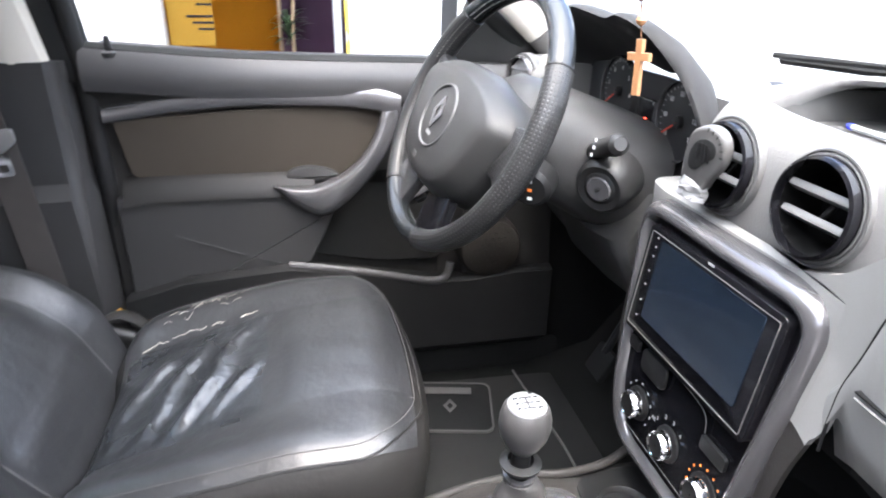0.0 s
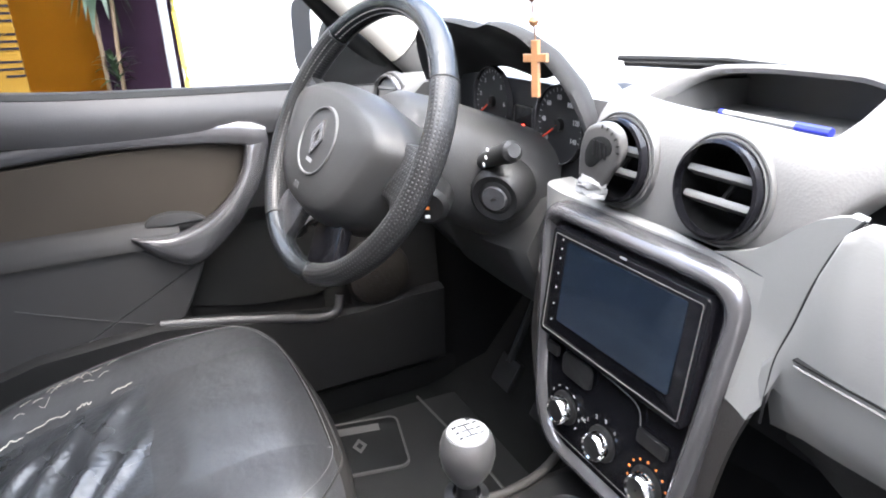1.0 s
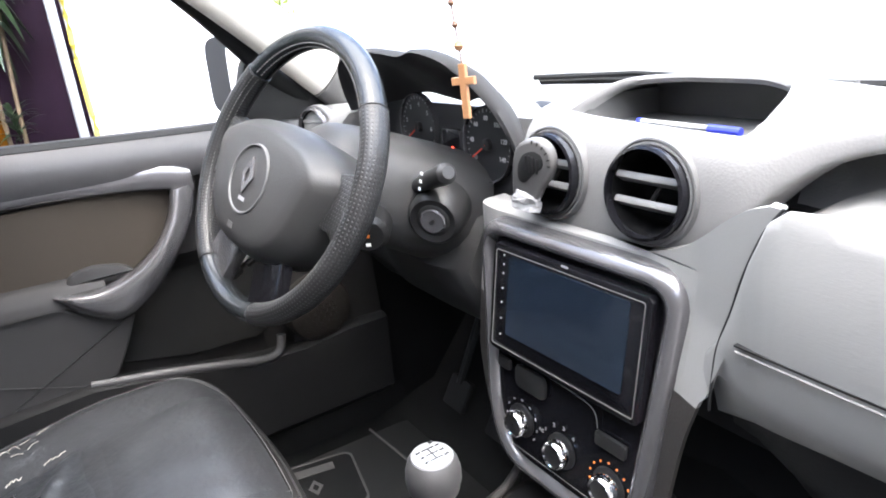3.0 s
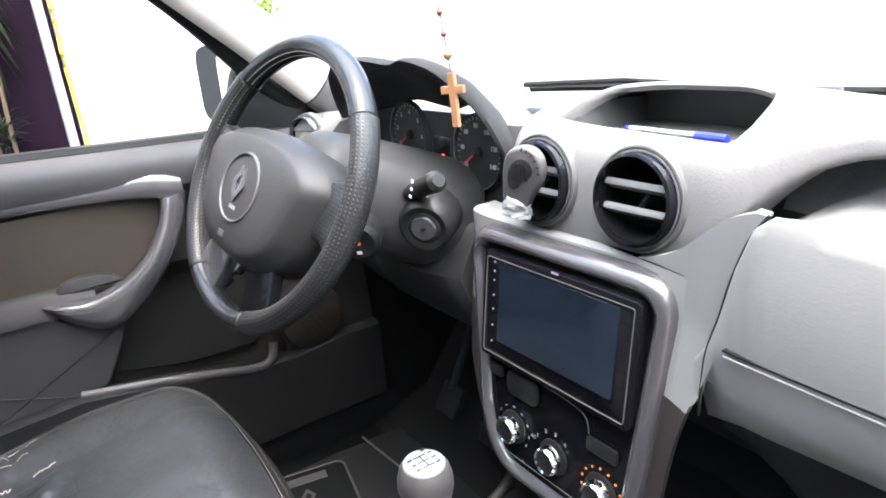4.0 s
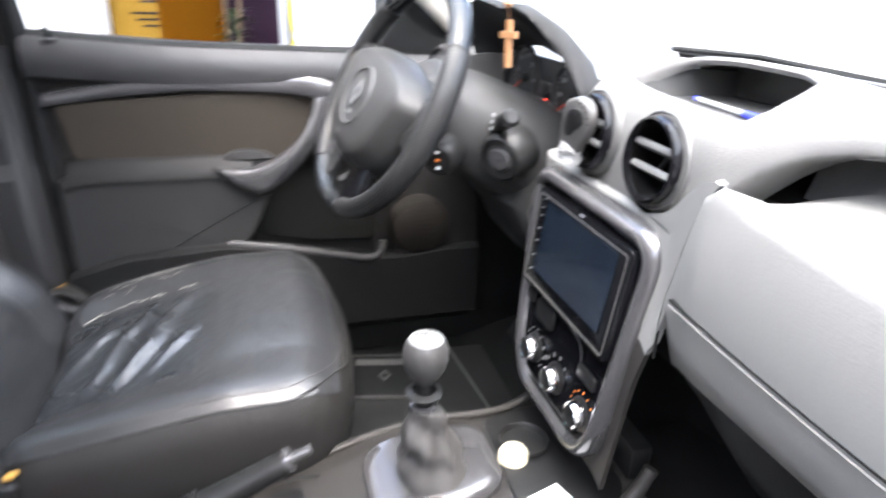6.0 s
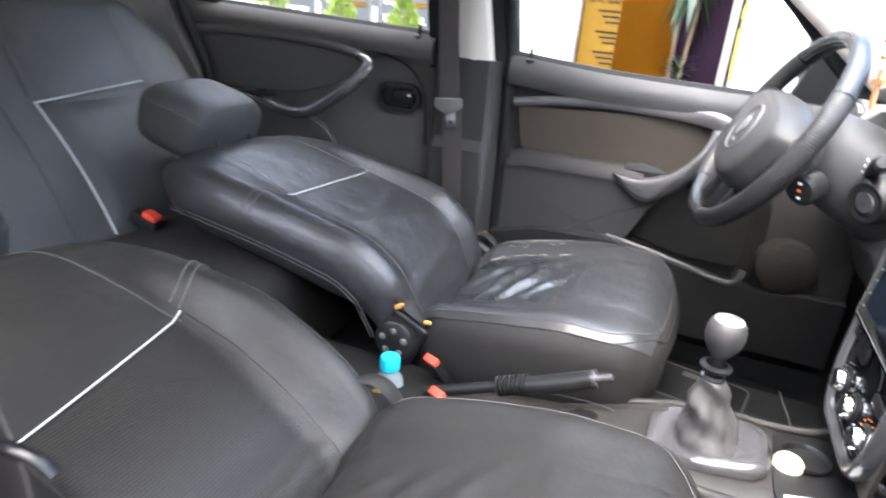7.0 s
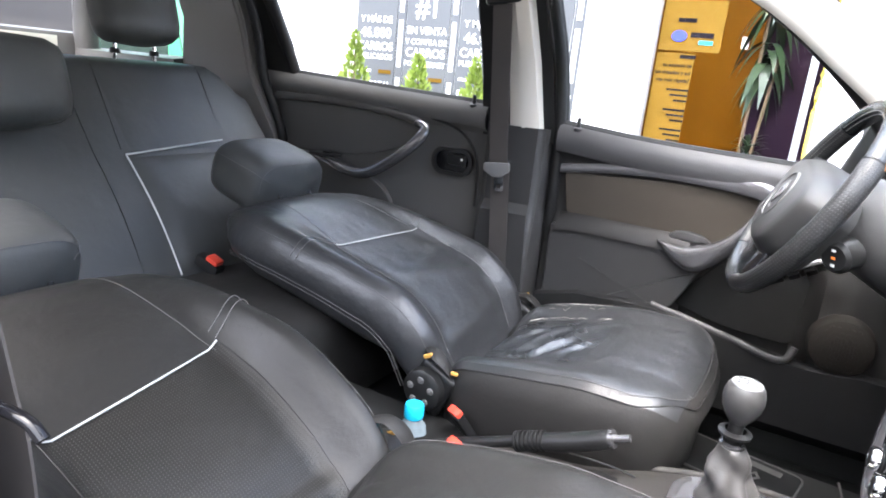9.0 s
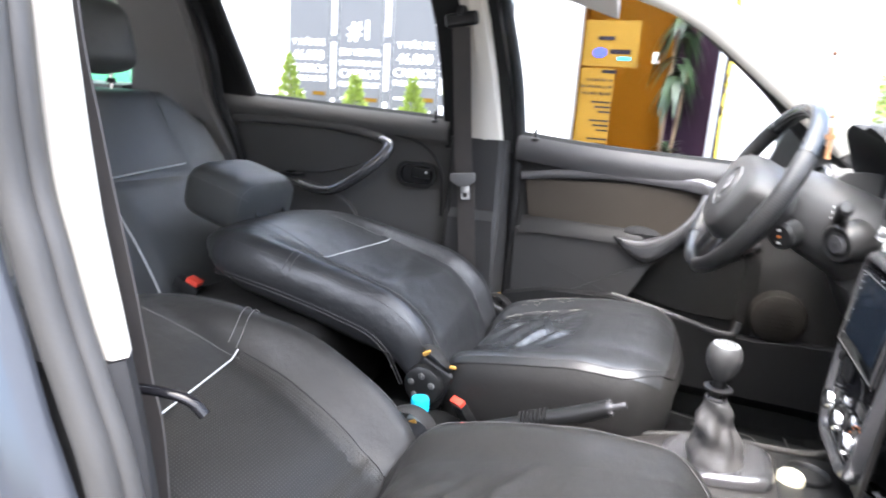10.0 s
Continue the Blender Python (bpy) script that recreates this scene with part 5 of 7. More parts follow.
# lower dash on the driver's side and steering column
rings = []
for i in range(25):
    x = -0.66 + 0.43 * i / 24
    k = interp(abs(x + 0.36), [(0.05, 1), (0.22, 0)])
    rings.append([(x, 0.86, 0.985), (x, 0.79 - 0.03 * k, 0.965), (x, 0.765 - 0.05 * k, 0.90), (x, 0.785 - 0.03 * k, 0.82), (x, 0.84, 0.755), (x, 1.0, 0.73), (x, 1.0, 0.98)])
part("knee_panel", loft(rings), COLUMN, dash, "dark lower dash panel under the column", sharp=50)
col = thing("steering_column", (-0.36, 0.70, 0.95), "dark plastic steering column cover with ignition lock", "steering column")
cd = Vector((0, -0.906, 0.423))
rings = []
for t, wx_, wz in ((0.0, 0.11, 0.085), (0.06, 0.105, 0.082), (0.14, 0.092, 0.075), (0.205, 0.078, 0.065), (0.225, 0.06, 0.05)):
    c = Vector((-0.355, 0.79, 0.958)) + cd * t
    rings.append([c + Vector((wx_ * math.copysign(abs(math.cos(a)) ** 0.75, math.cos(a)), 0.423 * wz * math.sin(a), 0.906 * wz * math.copysign(abs(math.sin(a)) ** 0.8, math.sin(a)))) for a in [2 * math.pi * k / 24 for k in range(24)]])
part("cover", loft(rings), COLUMN, col, sharp=60)
im = facing((-0.240, 0.700, 0.984), (0.8, 0.6, 0), (0.1, -0.15, 0.98))
ig = part("ignition_lock", turned([(0.001, 0.012), (0.016, 0.012), (0.019, 0.010), (0.026, 0.012), (0.031, 0.006), (0.033, -0.03), (0.001, -0.03)], im @ Matrix.Scale(1.15, 4), 32), BLACK, col, "black ignition lock with a grey barrel")
part("barrel", turned([(0.001, 0.0155), (0.0150, 0.0155), (0.0175, 0.0135)], im, 24), SATIN, ig, "grey key barrel")
part("keyhole", slab(0, 0, 0, 0.008, 0.004, 0.001, 0.0004, 1, im @ pose(0, 0, 0.0165, 0, 0, 40)), BLACK, ig)
st = thing("wiper_stalk", (-0.28, 0.69, 1.0), "black wiper stalk with white marks", "control stalk", "stalks")
sp = [(-0.325, 0.700, 1.000), (-0.285, 0.693, 1.012), (-0.25, 0.690, 1.027), (-0.215, 0.686, 1.040), (-0.190, 0.684, 1.048)]
part("shaft", tube(smooth_path(sp, 4), 0.012, 12, radii=[0.008 + 0.004 * interp(k / 16, [(0.2, 0), (0.7, 1)]) for k in range(17)]), BLACK, st)
part("tip", tube([(-0.197, 0.6845, 1.046), (-0.183, 0.683, 1.051), (-0.178, 0.6825, 1.053)], 0.016, 14, radii=[0.0130, 0.0128, 0.008]), BLACK, st)
for k in range(3):
    part("mark", slab(-0.222 - 0.004 * k, 0.6735, 1.047 - 0.010 * k, 0.004, 0.001, 0.004, 0, 1), WHITE, st)
st2 = thing("light_stalk", (-0.24, 0.60, 0.98), "black control pod with white arrow marks behind the wheel", "control stalk", "stalks")
pm = facing((-0.252, 0.610, 0.985), (0.6, 0.8, 0), (0.2, -0.1, 0.97))
part("pod", turned([(0.001, 0.014), (0.020, 0.014), (0.026, 0.008), (0.027, -0.02), (0.001, -0.02)], pm, 24), BLACK, st2)
for k, (dx, dy) in enumerate(((0, 0.012), (0, 0), (0, -0.012))):
    part("mark", slab(0, 0, 0, 0.006, 0.004, 0.001, 0, 1, pm @ pose(dx, dy, 0.0146)), WHITE if k != 1 else ORANGE, st2)
part("stem", tube([(-0.30, 0.66, 0.985), (-0.262, 0.622, 0.985)], 0.010, 10), BLACK, st2)

# ---- steering wheel ----
wheel = thing("steering_wheel", (-0.36, 0.53, 1.03), "black leather steering wheel with grey stitching", "steering wheel")
WM = facing((-0.365, 0.551, 1.050), (0.983, 0.181, 0), (-0.082, 0.447, 0.891)) @ pose(0, 0, 0, 0, 0, -10)
R, rr_ = 0.1785, 0.0148


def wpt(a, r=R, z=0.0):
    return WM @ Vector((r * math.cos(a), r * math.sin(a), z))


def rim_arc(a0, a1, rad, n=40):
    rings = []
    for k in range(n + 1):
        a = radians(a0 + (a1 - a0) * k / n)
        ring = []
        for j in range(16):
            b = 2 * math.pi * j / 16
            ring.append(wpt(a, R + rad * 0.95 * math.cos(b), rad * 1.15 * math.sin(b)))
        rings.append(ring)
    back = WM.inverted()

    def plane(p):
        q = back @ p
        r = math.hypot(q.x, q.y)
        return (R * ((math.atan2(q.y, q.x) - radians(a0 - 5)) % (2 * math.pi)), rad * math.atan2(q.z, r - R))

    return unwrap(loft(rings), plane)


GRIP = material("perforated_wheel_leather", (0.012, 0.012, 0.012), 0.34, spec=0.38, grain=0.15, grain_size=600, vary=0.2, perf=215)
SMOOTHW = material("smooth_wheel_leather", (0.011, 0.0125, 0.0135), 0.22, spec=0.42, grain=0.2, grain_size=500, vary=0.25, vary_size=12)
for a0, a1, mt in ((40, 141, SMOOTHW), (142, 239, GRIP), (240, 290, SMOOTHW), (291, 399, GRIP)):
    part("rim", rim_arc(a0, a1, rr_ if mt is SMOOTHW else rr_ * 1.05), mt, wheel, "black leather rim section")
for a in (39.5, 141.5, 239.5, 290.5):
    part("rim_seam", tube([wpt(radians(a), R + rr_ * 1.04 * 0.95 * math.cos(b), rr_ * 1.19 * math.sin(b)) for b in [2 * math.pi * j / 20 for j in range(20)]], 0.0008, 4, closed=True), BLACK, wheel)


def lacing(a0, a1):
    """Two fine rows of stitches along the inner side of the rim."""
    bm = bmesh.new()
    for k in range(int((a1 - a0) / 2.0)):
        a = radians(a0 + 2.0 * k)
        for z0 in (0.004, 0.0105):
            out_ = math.sqrt(1 - (z0 / (rr_ * 1.15)) ** 2) * 0.95 * rr_ * 1.03
            tube([wpt(a, R - out_, z0), wpt(a + 0.021, R - out_, z0 + 0.0008)], 0.00055, 4, into=bm)
    return bm


for a0, a1 in ((40, 141), (142, 170), (186, 239), (300, 338)):
    part("stitching", lacing(a0, a1), STITCH, wheel, "pale grey stitching along the rim")
# airbag pad: a flat shield with bevelled flanks, broad at the top, narrow at the bottom
pad_loop = round_loop([(-0.146, 0.028), (-0.100, 0.056), (0.0, 0.066), (0.100, 0.056), (0.146, 0.028), (0.128, -0.035), (0.108, -0.078), (0.064, -0.108), (0.0, -0.117), (-0.064, -0.108), (-0.108, -0.078), (-0.128, -0.035)],
                      [0.020, 0.06, 0.08, 0.06, 0.020, 0.05, 0.04, 0.04, 0.06, 0.04, 0.04, 0.05], 4)
rows = []
for k, z in ((0.97, -0.045), (1.0, -0.036), (1.0, -0.010), (0.985, 0.002), (0.955, 0.010), (0.86, 0.0255), (0.83, 0.0300), (0.79, 0.0330), (0.66, 0.0358), (0.4, 0.0385), (0.02, 0.0395)):
    rows.append([WM @ Vector((x * k, (y + 0.025) * k - 0.025, z)) for x, y in pad_loop])
part("airbag_pad", loft(rows), PADM, wheel, "dark grey airbag cover", sharp=45)
part("badge_ring", turned([(0.0412, 0.0365), (0.0424, 0.0385), (0.0442, 0.0385), (0.0452, 0.0340)], WM @ pose(0, -0.017, 0.0022, 0, 0, 0), 48), DASH, wheel, "thin dark ring on the pad")
dm = [(0, 0.024), (0.0145, 0), (0, -0.024), (-0.0145, 0)]
di = [(0, 0.011), (0.006, 0), (0, -0.011), (-0.006, 0)]
part("badge", ring_plate(dm, di, 0.0035, WM @ pose(0, -0.013, 0.0385)), HANDLE, wheel, "plain silver diamond badge", smooth=False)
part("badge_bar", slab(0, 0, 0, 0.016, 0.005, 0.001, 0, 1, WM @ pose(0, -0.043, 0.0388)), KNOBTOP, wheel)
part("pad_mark", slab(0, 0, 0, 0.013, 0.008, 0.0006, 0, 1, WM @ pose(-0.008, -0.080, 0.0372, 6)), DASH, wheel)
for s in (-1, 1):
    arm = [(s * 0.115, 0.034), (s * 0.170, 0.046), (s * 0.176, 0.0), (s * 0.168, -0.052), (s * 0.140, -0.030), (s * 0.115, -0.035)]
    spoke = prism(round_loop(arm, [0.008, 0.006, 0.01, 0.006, 0.02, 0.008], 3), 0.024, WM @ pose(0, 0, -0.018), 0.007)
    part("spoke", unwrap(spoke, lambda p: (WM.inverted() @ p).xy), GRIP, wheel)
for s in (-1, 1):
    arm = [(s * 0.080, -0.085), (s * 0.020, -0.100), (s * 0.040, -0.170), (s * 0.100, -0.142)]
    part("lower_spoke", prism(round_loop(arm, 0.008, 3), 0.016, WM @ pose(0, 0, -0.010), 0.004), HANDLE if s < 0 else GLOSS, wheel, "satin lower spoke insert")
part("hub", turned([(0.05, 0.0), (0.06, -0.03), (0.055, -0.08)], WM, 24), BLACK, wheel)

# ---- middle console, gear lever, handbrake ----
console = thing("centre_console", (CX, 0.5, 0.42), "grey plastic centre console between the seats", "centre console")
rings = []
for y, w, z in ((0.10, 0.085, 0.545), (0.32, 0.09, 0.575), (0.42, 0.105, 0.600), (0.52, 0.115, 0.625), (0.62, 0.115, 0.632), (0.72, 0.11, 0.632), (0.80, 0.11, 0.632)):
    rings.append([(CX - w, y, 0.45), (CX - w, y, z - 0.02), (CX - w + 0.012, y, z - 0.004), (CX - w * 0.6, y, z), (CX + w * 0.6, y, z), (CX + w - 0.012, y, z - 0.004), (CX + w, y, z - 0.02), (CX + w, y, 0.45)])
part("console_body", loft(rings), CONSOLE, console, sharp=50)
plate_o = round_loop([(CX - 0.060, 0.462), (CX + 0.066, 0.462), (CX + 0.074, 0.545), (CX + 0.062, 0.630), (CX - 0.056, 0.630), (CX - 0.068, 0.545)], 0.035, 6)
rows = []
for k, dz in ((1.0, 0.0), (1.0, 0.010), (0.96, 0.016), (0.80, 0.017)):
    rows.append([(CX + (x - CX) * k, 0.546 + (y - 0.546) * k, interp(y, [(0.40, 0.598), (0.52, 0.625), (0.64, 0.635)]) + dz) for x, y in plate_o])
part("gear_surround", loft(rows), SATIN, console, "satin silver surround of the gear lever", sharp=60)
part("tray", prism(rounded(0.10, 0.055, 0.02, 4, CX, 0.365), 0.003, Matrix.Translation((0, 0, 0.588)), 0.001), BLACK, console, "black coin tray")
# flat black plate: the shade down in the tray put in as colour
well = round_loop([(-0.105, 0.640), (0.055, 0.632), (0.098, 0.660), (0.100, 0.735), (0.06, 0.775), (-0.09, 0.775), (-0.118, 0.72)], 0.02, 4)
part("tray_well", prism(well, 0.004, Matrix.Translation((0, 0, 0.632)), 0.001), BLACK, console, "flat black plate for the dark tray depth ahead of the lever")
for pts in ([(0.072, 0.40, 0.612), (0.082, 0.469, 0.632), (0.096, 0.53, 0.640), (0.104, 0.59, 0.645), (0.114, 0.66, 0.650), (0.112, 0.72, 0.656), (0.104, 0.755, 0.675), (0.100, 0.775, 0.705)],
            [(-0.130, 0.40, 0.605), (-0.138, 0.50, 0.628), (-0.134, 0.58, 0.640), (-0.120, 0.64, 0.648), (-0.126, 0.70, 0.652), (-0.145, 0.75, 0.668), (-0.158, 0.775, 0.70)]):
    part("console_edge", tube(smooth_path([(x, y, z - (0.006 if x > 0 else 0.014)) for x, y, z in pts], 5), 0.009 if pts[0][0] > 0 else 0.006, 12), CONSOLE, console, "raised rounded console edge")
cup = part("cup_holder", turned([(0.034, 0.004), (0.033, 0.008), (0.030, 0.004), (0.029, -0.02), (0.001, -0.022)], pose(-0.045, 0.680, 0.636), 30), BLACK, console, "round black cup holder")
part("lid", turned([(0.001, 0.018), (0.017, 0.017), (0.020, 0.012), (0.020, -0.01), (0.001, -0.01)], pose(-0.020, 0.655, 0.632), 24), material("pale_yellow_lid", (0.62, 0.58, 0.42), 0.5, vary=0.1), cup, "pale lid standing in the tray")
part("paper", prism([(-0.026, -0.030), (0.022, -0.028), (0.030, 0.026), (0.004, 0.032), (-0.028, 0.016)], 0.0008, pose(0.074, 0.672, 0.6385, 0, 0, -75)), WHITE, console, "white slip of paper in the tray")
part("lighter_socket", turned([(0.0125, -0.02), (0.0125, 0.003), (0.015, 0.004), (0.016, 0.0), (0.016, -0.03)], pose(-0.02, 0.745, 0.655, 65), 24), CHROME, console, "round 12 volt socket")
part("recess", slab(CX, 0.80, 0.655, 0.16, 0.03, 0.05, 0.006), BLACK, console)

gl = thing("gear_lever", (-0.02, 0.53, 0.63), "dark gear lever with silver shift pattern cap", "gear lever")
tilt = Matrix.Translation((-0.018, 0.528, 0.64)) @ pose(0, 0, 0, -1, 1, 0)
part("knob", turned([(0.0115, 0.141), (0.0135, 0.144), (0.0185, 0.151), (0.0240, 0.162), (0.0266, 0.174), (0.0262, 0.184), (0.0238, 0.193), (0.0205, 0.1975), (0.001, 0.1985)], tilt, 32), material("soft_grey_knob", (0.034, 0.0335, 0.033), 0.42, grain=0.2), gl, "dark grey rounded gear knob")
cap = tilt @ pose(0, 0, 0.1985)
kc = part("cap", turned([(0.0212, -0.0035), (0.0195, 0.0008), (0.012, 0.0022), (0.001, 0.0026)], cap, 32), KNOBTOP, gl, "silver cap with shift pattern")
for x in (-0.008, 0, 0.008):
    part("line", slab(0, 0, 0, 0.0012, 0.013, 0.0008, 0, 1, cap @ pose(x, 0, 0.0024)), BLACK, kc)
part("line", slab(0, 0, 0, 0.016, 0.0012, 0.0008, 0, 1, cap @ pose(0, 0, 0.0025)), BLACK, kc)
for t, x, y in (("1", -0.008, 0.0105), ("3", 0, 0.0105), ("5", 0.008, 0.0105), ("2", -0.008, -0.0105), ("4", 0, -0.0105), ("6", 0.008, -0.0105), ("R", -0.0145, 0.0075)):
    lettering(t, 0.0062, cap @ pose(x, y, 0.0024), BLACK, kc, "numeral")
part("stem", turned([(0.0100, 0.085), (0.0100, 0.142), (0.001, 0.142)], tilt, 16), BLACK, gl)
part("reverse_collar", turned([(0.013, 0.120), (0.021, 0.122), (0.022, 0.126), (0.014, 0.129)], tilt, 24), BLACK, gl, "lift ring under the knob")
part("collar", turned([(0.013, 0.101), (0.017, 0.102), (0.017, 0.109), (0.013, 0.111)], tilt, 20), SATIN, gl)
rnd = random.Random(3)
rings = []
for i in range(19):
    t = i / 18
    z = -0.01 + 0.115 * t
    ring = []
    for k in range(40):
        a = 2 * math.pi * k / 40
        base = interp(t, [(0, 0.048), (0.15, 0.041), (0.4, 0.031), (0.62, 0.026), (0.85, 0.021), (1, 0.016)])
        sq = 1 + 0.12 * (1 - t) * (abs(math.cos(2 * a)) * -1 + 0.6)
        fold = 0.003 * math.sin(3 * a + 5 * t) * math.sin(math.pi * t) + 0.0032 * math.sin(7 * a - 8 * t + 1) * math.sin(math.pi * min(1, t * 1.2)) + 0.003 * math.sin(14 * t + 2 * math.sin(a))
        r = base * sq + fold
        ring.append(tilt @ Vector((r * math.cos(a), r * math.sin(a) * 1.15 + 0.024 * (1 - t) ** 1.5, z)))
    rings.append(ring)
part("gaiter", loft(rings), material("grey_gaiter_leather", (0.045, 0.044, 0.043), 0.45, grain=0.4, grain_size=400, wrinkle=0.3, wrinkle_size=30), gl, "wrinkled leather gaiter", sharp=80)

hb = thing("handbrake_lever", (-0.035, 0.1, 0.56), "black handbrake lever lying between the seats", "handbrake")
lo, hi = Vector((-0.046, 0.085, 0.552)), Vector((-0.035, 0.372, 0.681))
at = lambda t: lo.lerp(hi, t)
part("grip", tube([at(0.50 + 0.50 * k / 15) - Vector((0, 0, 0.004 * math.sin(math.pi * k / 15))) for k in range(16)], 0.017, 14, flat=0.95, radii=[0.0135 + 0.0035 * interp(k / 15, [(0, 0), (0.5, 1), (0.9, 0.7), (1, 0.2)]) for k in range(16)]), BLACK, hb)
part("lever", tube([at(0.0), at(0.52)], 0.010, 10), BLACK, hb)
part("button", tube([at(1.0), at(1.085)], 0.0065, 12), SATIN, hb, "grey release button")
part("button_collar", tube([at(0.985), at(1.005)], 0.0150, 14), SATIN, hb)
for k in range(7):
    part("rib", tube([at(0.46 + 0.026 * k), at(0.474 + 0.026 * k)], 0.0175, 14), RUBBER, hb)
part("console_rail", tube(smooth_path([(CX - 0.06, 0.20, 0.585), (CX - 0.06, 0.36, 0.60), (CX - 0.06, 0.42, 0.59), (CX - 0.06, 0.43, 0.55)], 4), 0.0018, 6), BLACK, console, "thin black rail")


def buckle(x, y, z, rx, rz):
    ob = thing("seat_belt_buckle", (x, y, z), "black seat belt buckle with red button beside the seats", "seat belt buckle", "buckles")
    m = Matrix.Translation((x, y, z)) @ pose(0, 0, 0, rx, 0, rz)
    part("housing", slab(0, 0, 0, 0.033, 0.018, 0.09, 0.005, 2, m @ pose(0, 0, -0.048)), BLACK, ob)
    part("button", slab(0, 0, 0, 0.031, 0.016, 0.012, 0.004, 2, m @ pose(0, 0.001, 0.002)), RED, ob, "worn red release button")
    part("stalk", tube([m @ Vector((0, 0, -0.09)), m @ Vector((0, 0, -0.16))], 0.010, 8), BLACK, ob)
    return ob


buckle(-0.085, 0.075, 0.592, 35, 65)
buckle(0.004, 0.125, 0.590, 35, 65)

bt = thing("water_bottle", (-0.045, 0.01, 0.42), "small clear water bottle with a cyan cap", "bottle")
part("body", turned([(0.001, 0.45), (0.026, 0.45), (0.028, 0.47), (0.028, 0.53), (0.024, 0.55), (0.014, 0.566), (0.013, 0.574), (0.001, 0.574)], pose(-0.045, 0.01, 0.012), 24), BOTTLE, bt, "pale translucent bottle")
part("cap", turned([(0.0175, 0.566), (0.0185, 0.570), (0.0185, 0.588), (0.0165, 0.592), (0.001, 0.592)], pose(-0.045, 0.01, 0.012), 28), CYAN, bt, "bright cyan screw cap")

# ---- things hanging and lying in front ----
cr = thing("hanging_cross", (-0.048, 0.619, 1.177), "small pale wooden cross hanging on a bead string", "cross pendant")
cm = facing((-0.048, 0.619, 1.155), (0.93, 0.36, 0.05), (-0.02, 0, 1)) @ Matrix.Scale(0.61, 4)
shape = [(-0.0055, -0.038), (0.0055, -0.038), (0.0055, 0.009), (0.019, 0.009), (0.019, 0.020), (0.0055, 0.020), (0.0055, 0.038), (-0.0055, 0.038), (-0.0055, 0.020), (-0.019, 0.020), (-0.019, 0.009), (-0.0055, 0.009)]
part("cross", prism(shape, 0.007, cm @ pose(0, 0, -0.0035), 0.0008, 1), WOOD, cr, "pale wooden cross", smooth=False)
top = cm @ Vector((0, 0.038, 0))
hang = Vector((-0.050, 0.575, 1.475))
part("string", tube([top, top.lerp(hang, 0.5), hang], 0.0007, 5), BEAD, cr)
for k in range(16):
    p = top.lerp(hang, 0.05 + 0.058 * k)
    rad = 0.0030 if k % 5 else 0.0045
    part("bead", turned([(0.0003, -rad), (rad * 0.7, -rad * 0.7), (rad, 0), (rad * 0.7, rad * 0.7), (0.0003, rad)], Matrix.Translation(p), 10), BEAD if k % 3 else WOOD, cr)
rv = thing("rear_view_mirror", hang + Vector((0, 0, 0.0)), "black rear-view mirror under the roof", "mirror")
part("housing", slab(hang.x, hang.y + 0.02, hang.z + 0.01, 0.24, 0.03, 0.06, 0.012, 3), BLACK, rv)
part("stem", tube([(hang.x, hang.y + 0.03, hang.z + 0.01), (hang.x, hang.y + 0.06, hang.z + 0.035)], 0.008, 8), BLACK, rv)

af = thing("air_freshener", (-0.105, 0.735, 1.045), "grey clip-on air freshener on a dash vent", "air freshener")
am = facing((-0.086, 0.732, 1.058), (0.92, 0.28, -0.24), (0.27, -0.05, 0.95)) @ Matrix.Diagonal((0.78, 0.88, 0.88, 1))
body = [(0.0, 0.046), (0.020, 0.042), (0.031, 0.026), (0.031, 0.006), (0.019, -0.016), (0.014, -0.036), (-0.006, -0.044), (-0.024, -0.036), (-0.028, -0.012), (-0.031, 0.012), (-0.026, 0.034)]
part("body", prism(round_loop(body, 0.012, 4), 0.014, am, 0.005, 3), FRESH, af, "grey plastic body")
grill = [(0.002, 0.032), (0.016, 0.028), (0.019, 0.014), (0.006, 0.004), (-0.004, -0.012), (-0.016, -0.012), (-0.020, 0.006), (-0.014, 0.024)]
gp = part("grille", prism(round_loop(grill, 0.007, 4), 0.002, am @ pose(0, 0, 0.0135), 0.001), DASH_LOW, af, "darker grille plate")
for k in range(4):
    part("slot", slab(0, 0, 0, 0.003, 0.022 - 0.003 * abs(k - 1.5), 0.001, 0, 1, am @ pose(-0.008 + 0.006 * k, 0.014, 0.0158, 0, 0, 12)), BLACK, gp)
for k in range(6):
    a = radians(95 - 17 * k)
    part("tick", slab(0, 0, 0, 0.0045, 0.0018, 0.001, 0, 1, am @ pose(0.0 + 0.0275 * math.cos(a), 0.014 + 0.0275 * math.sin(a), 0.0142, 0, 0, math.degrees(a))), BLACK, af)
bag = []
rnd = random.Random(8)
for i in range(6):
    t = i / 5
    ring = []
    for k in range(14):
        a = 2 * math.pi * k / 14
        ring.append(am @ Vector((0.018 * (1 + 0.25 * t) * math.cos(a) + rnd.uniform(-0.003, 0.003) - 0.004, -0.026 - 0.022 * t + rnd.uniform(-0.003, 0.003), 0.007 + 0.013 * math.sin(a) + rnd.uniform(-0.002, 0.002))))
    bag.append(ring)
part("clear_wrap", loft(bag), CLEARPL, af, "crumpled clear plastic at the bottom", smooth=False)
pen = thing("ballpoint_pen", (0.05, 0.80, 1.10), "clear ballpoint pen with blue ends in the dash bin", "pen")
part("barrel", tube([(-0.058, 0.866, 1.0935), (0.030, 0.858, 1.0935)], 0.0032, 8), CLEARPL, pen)
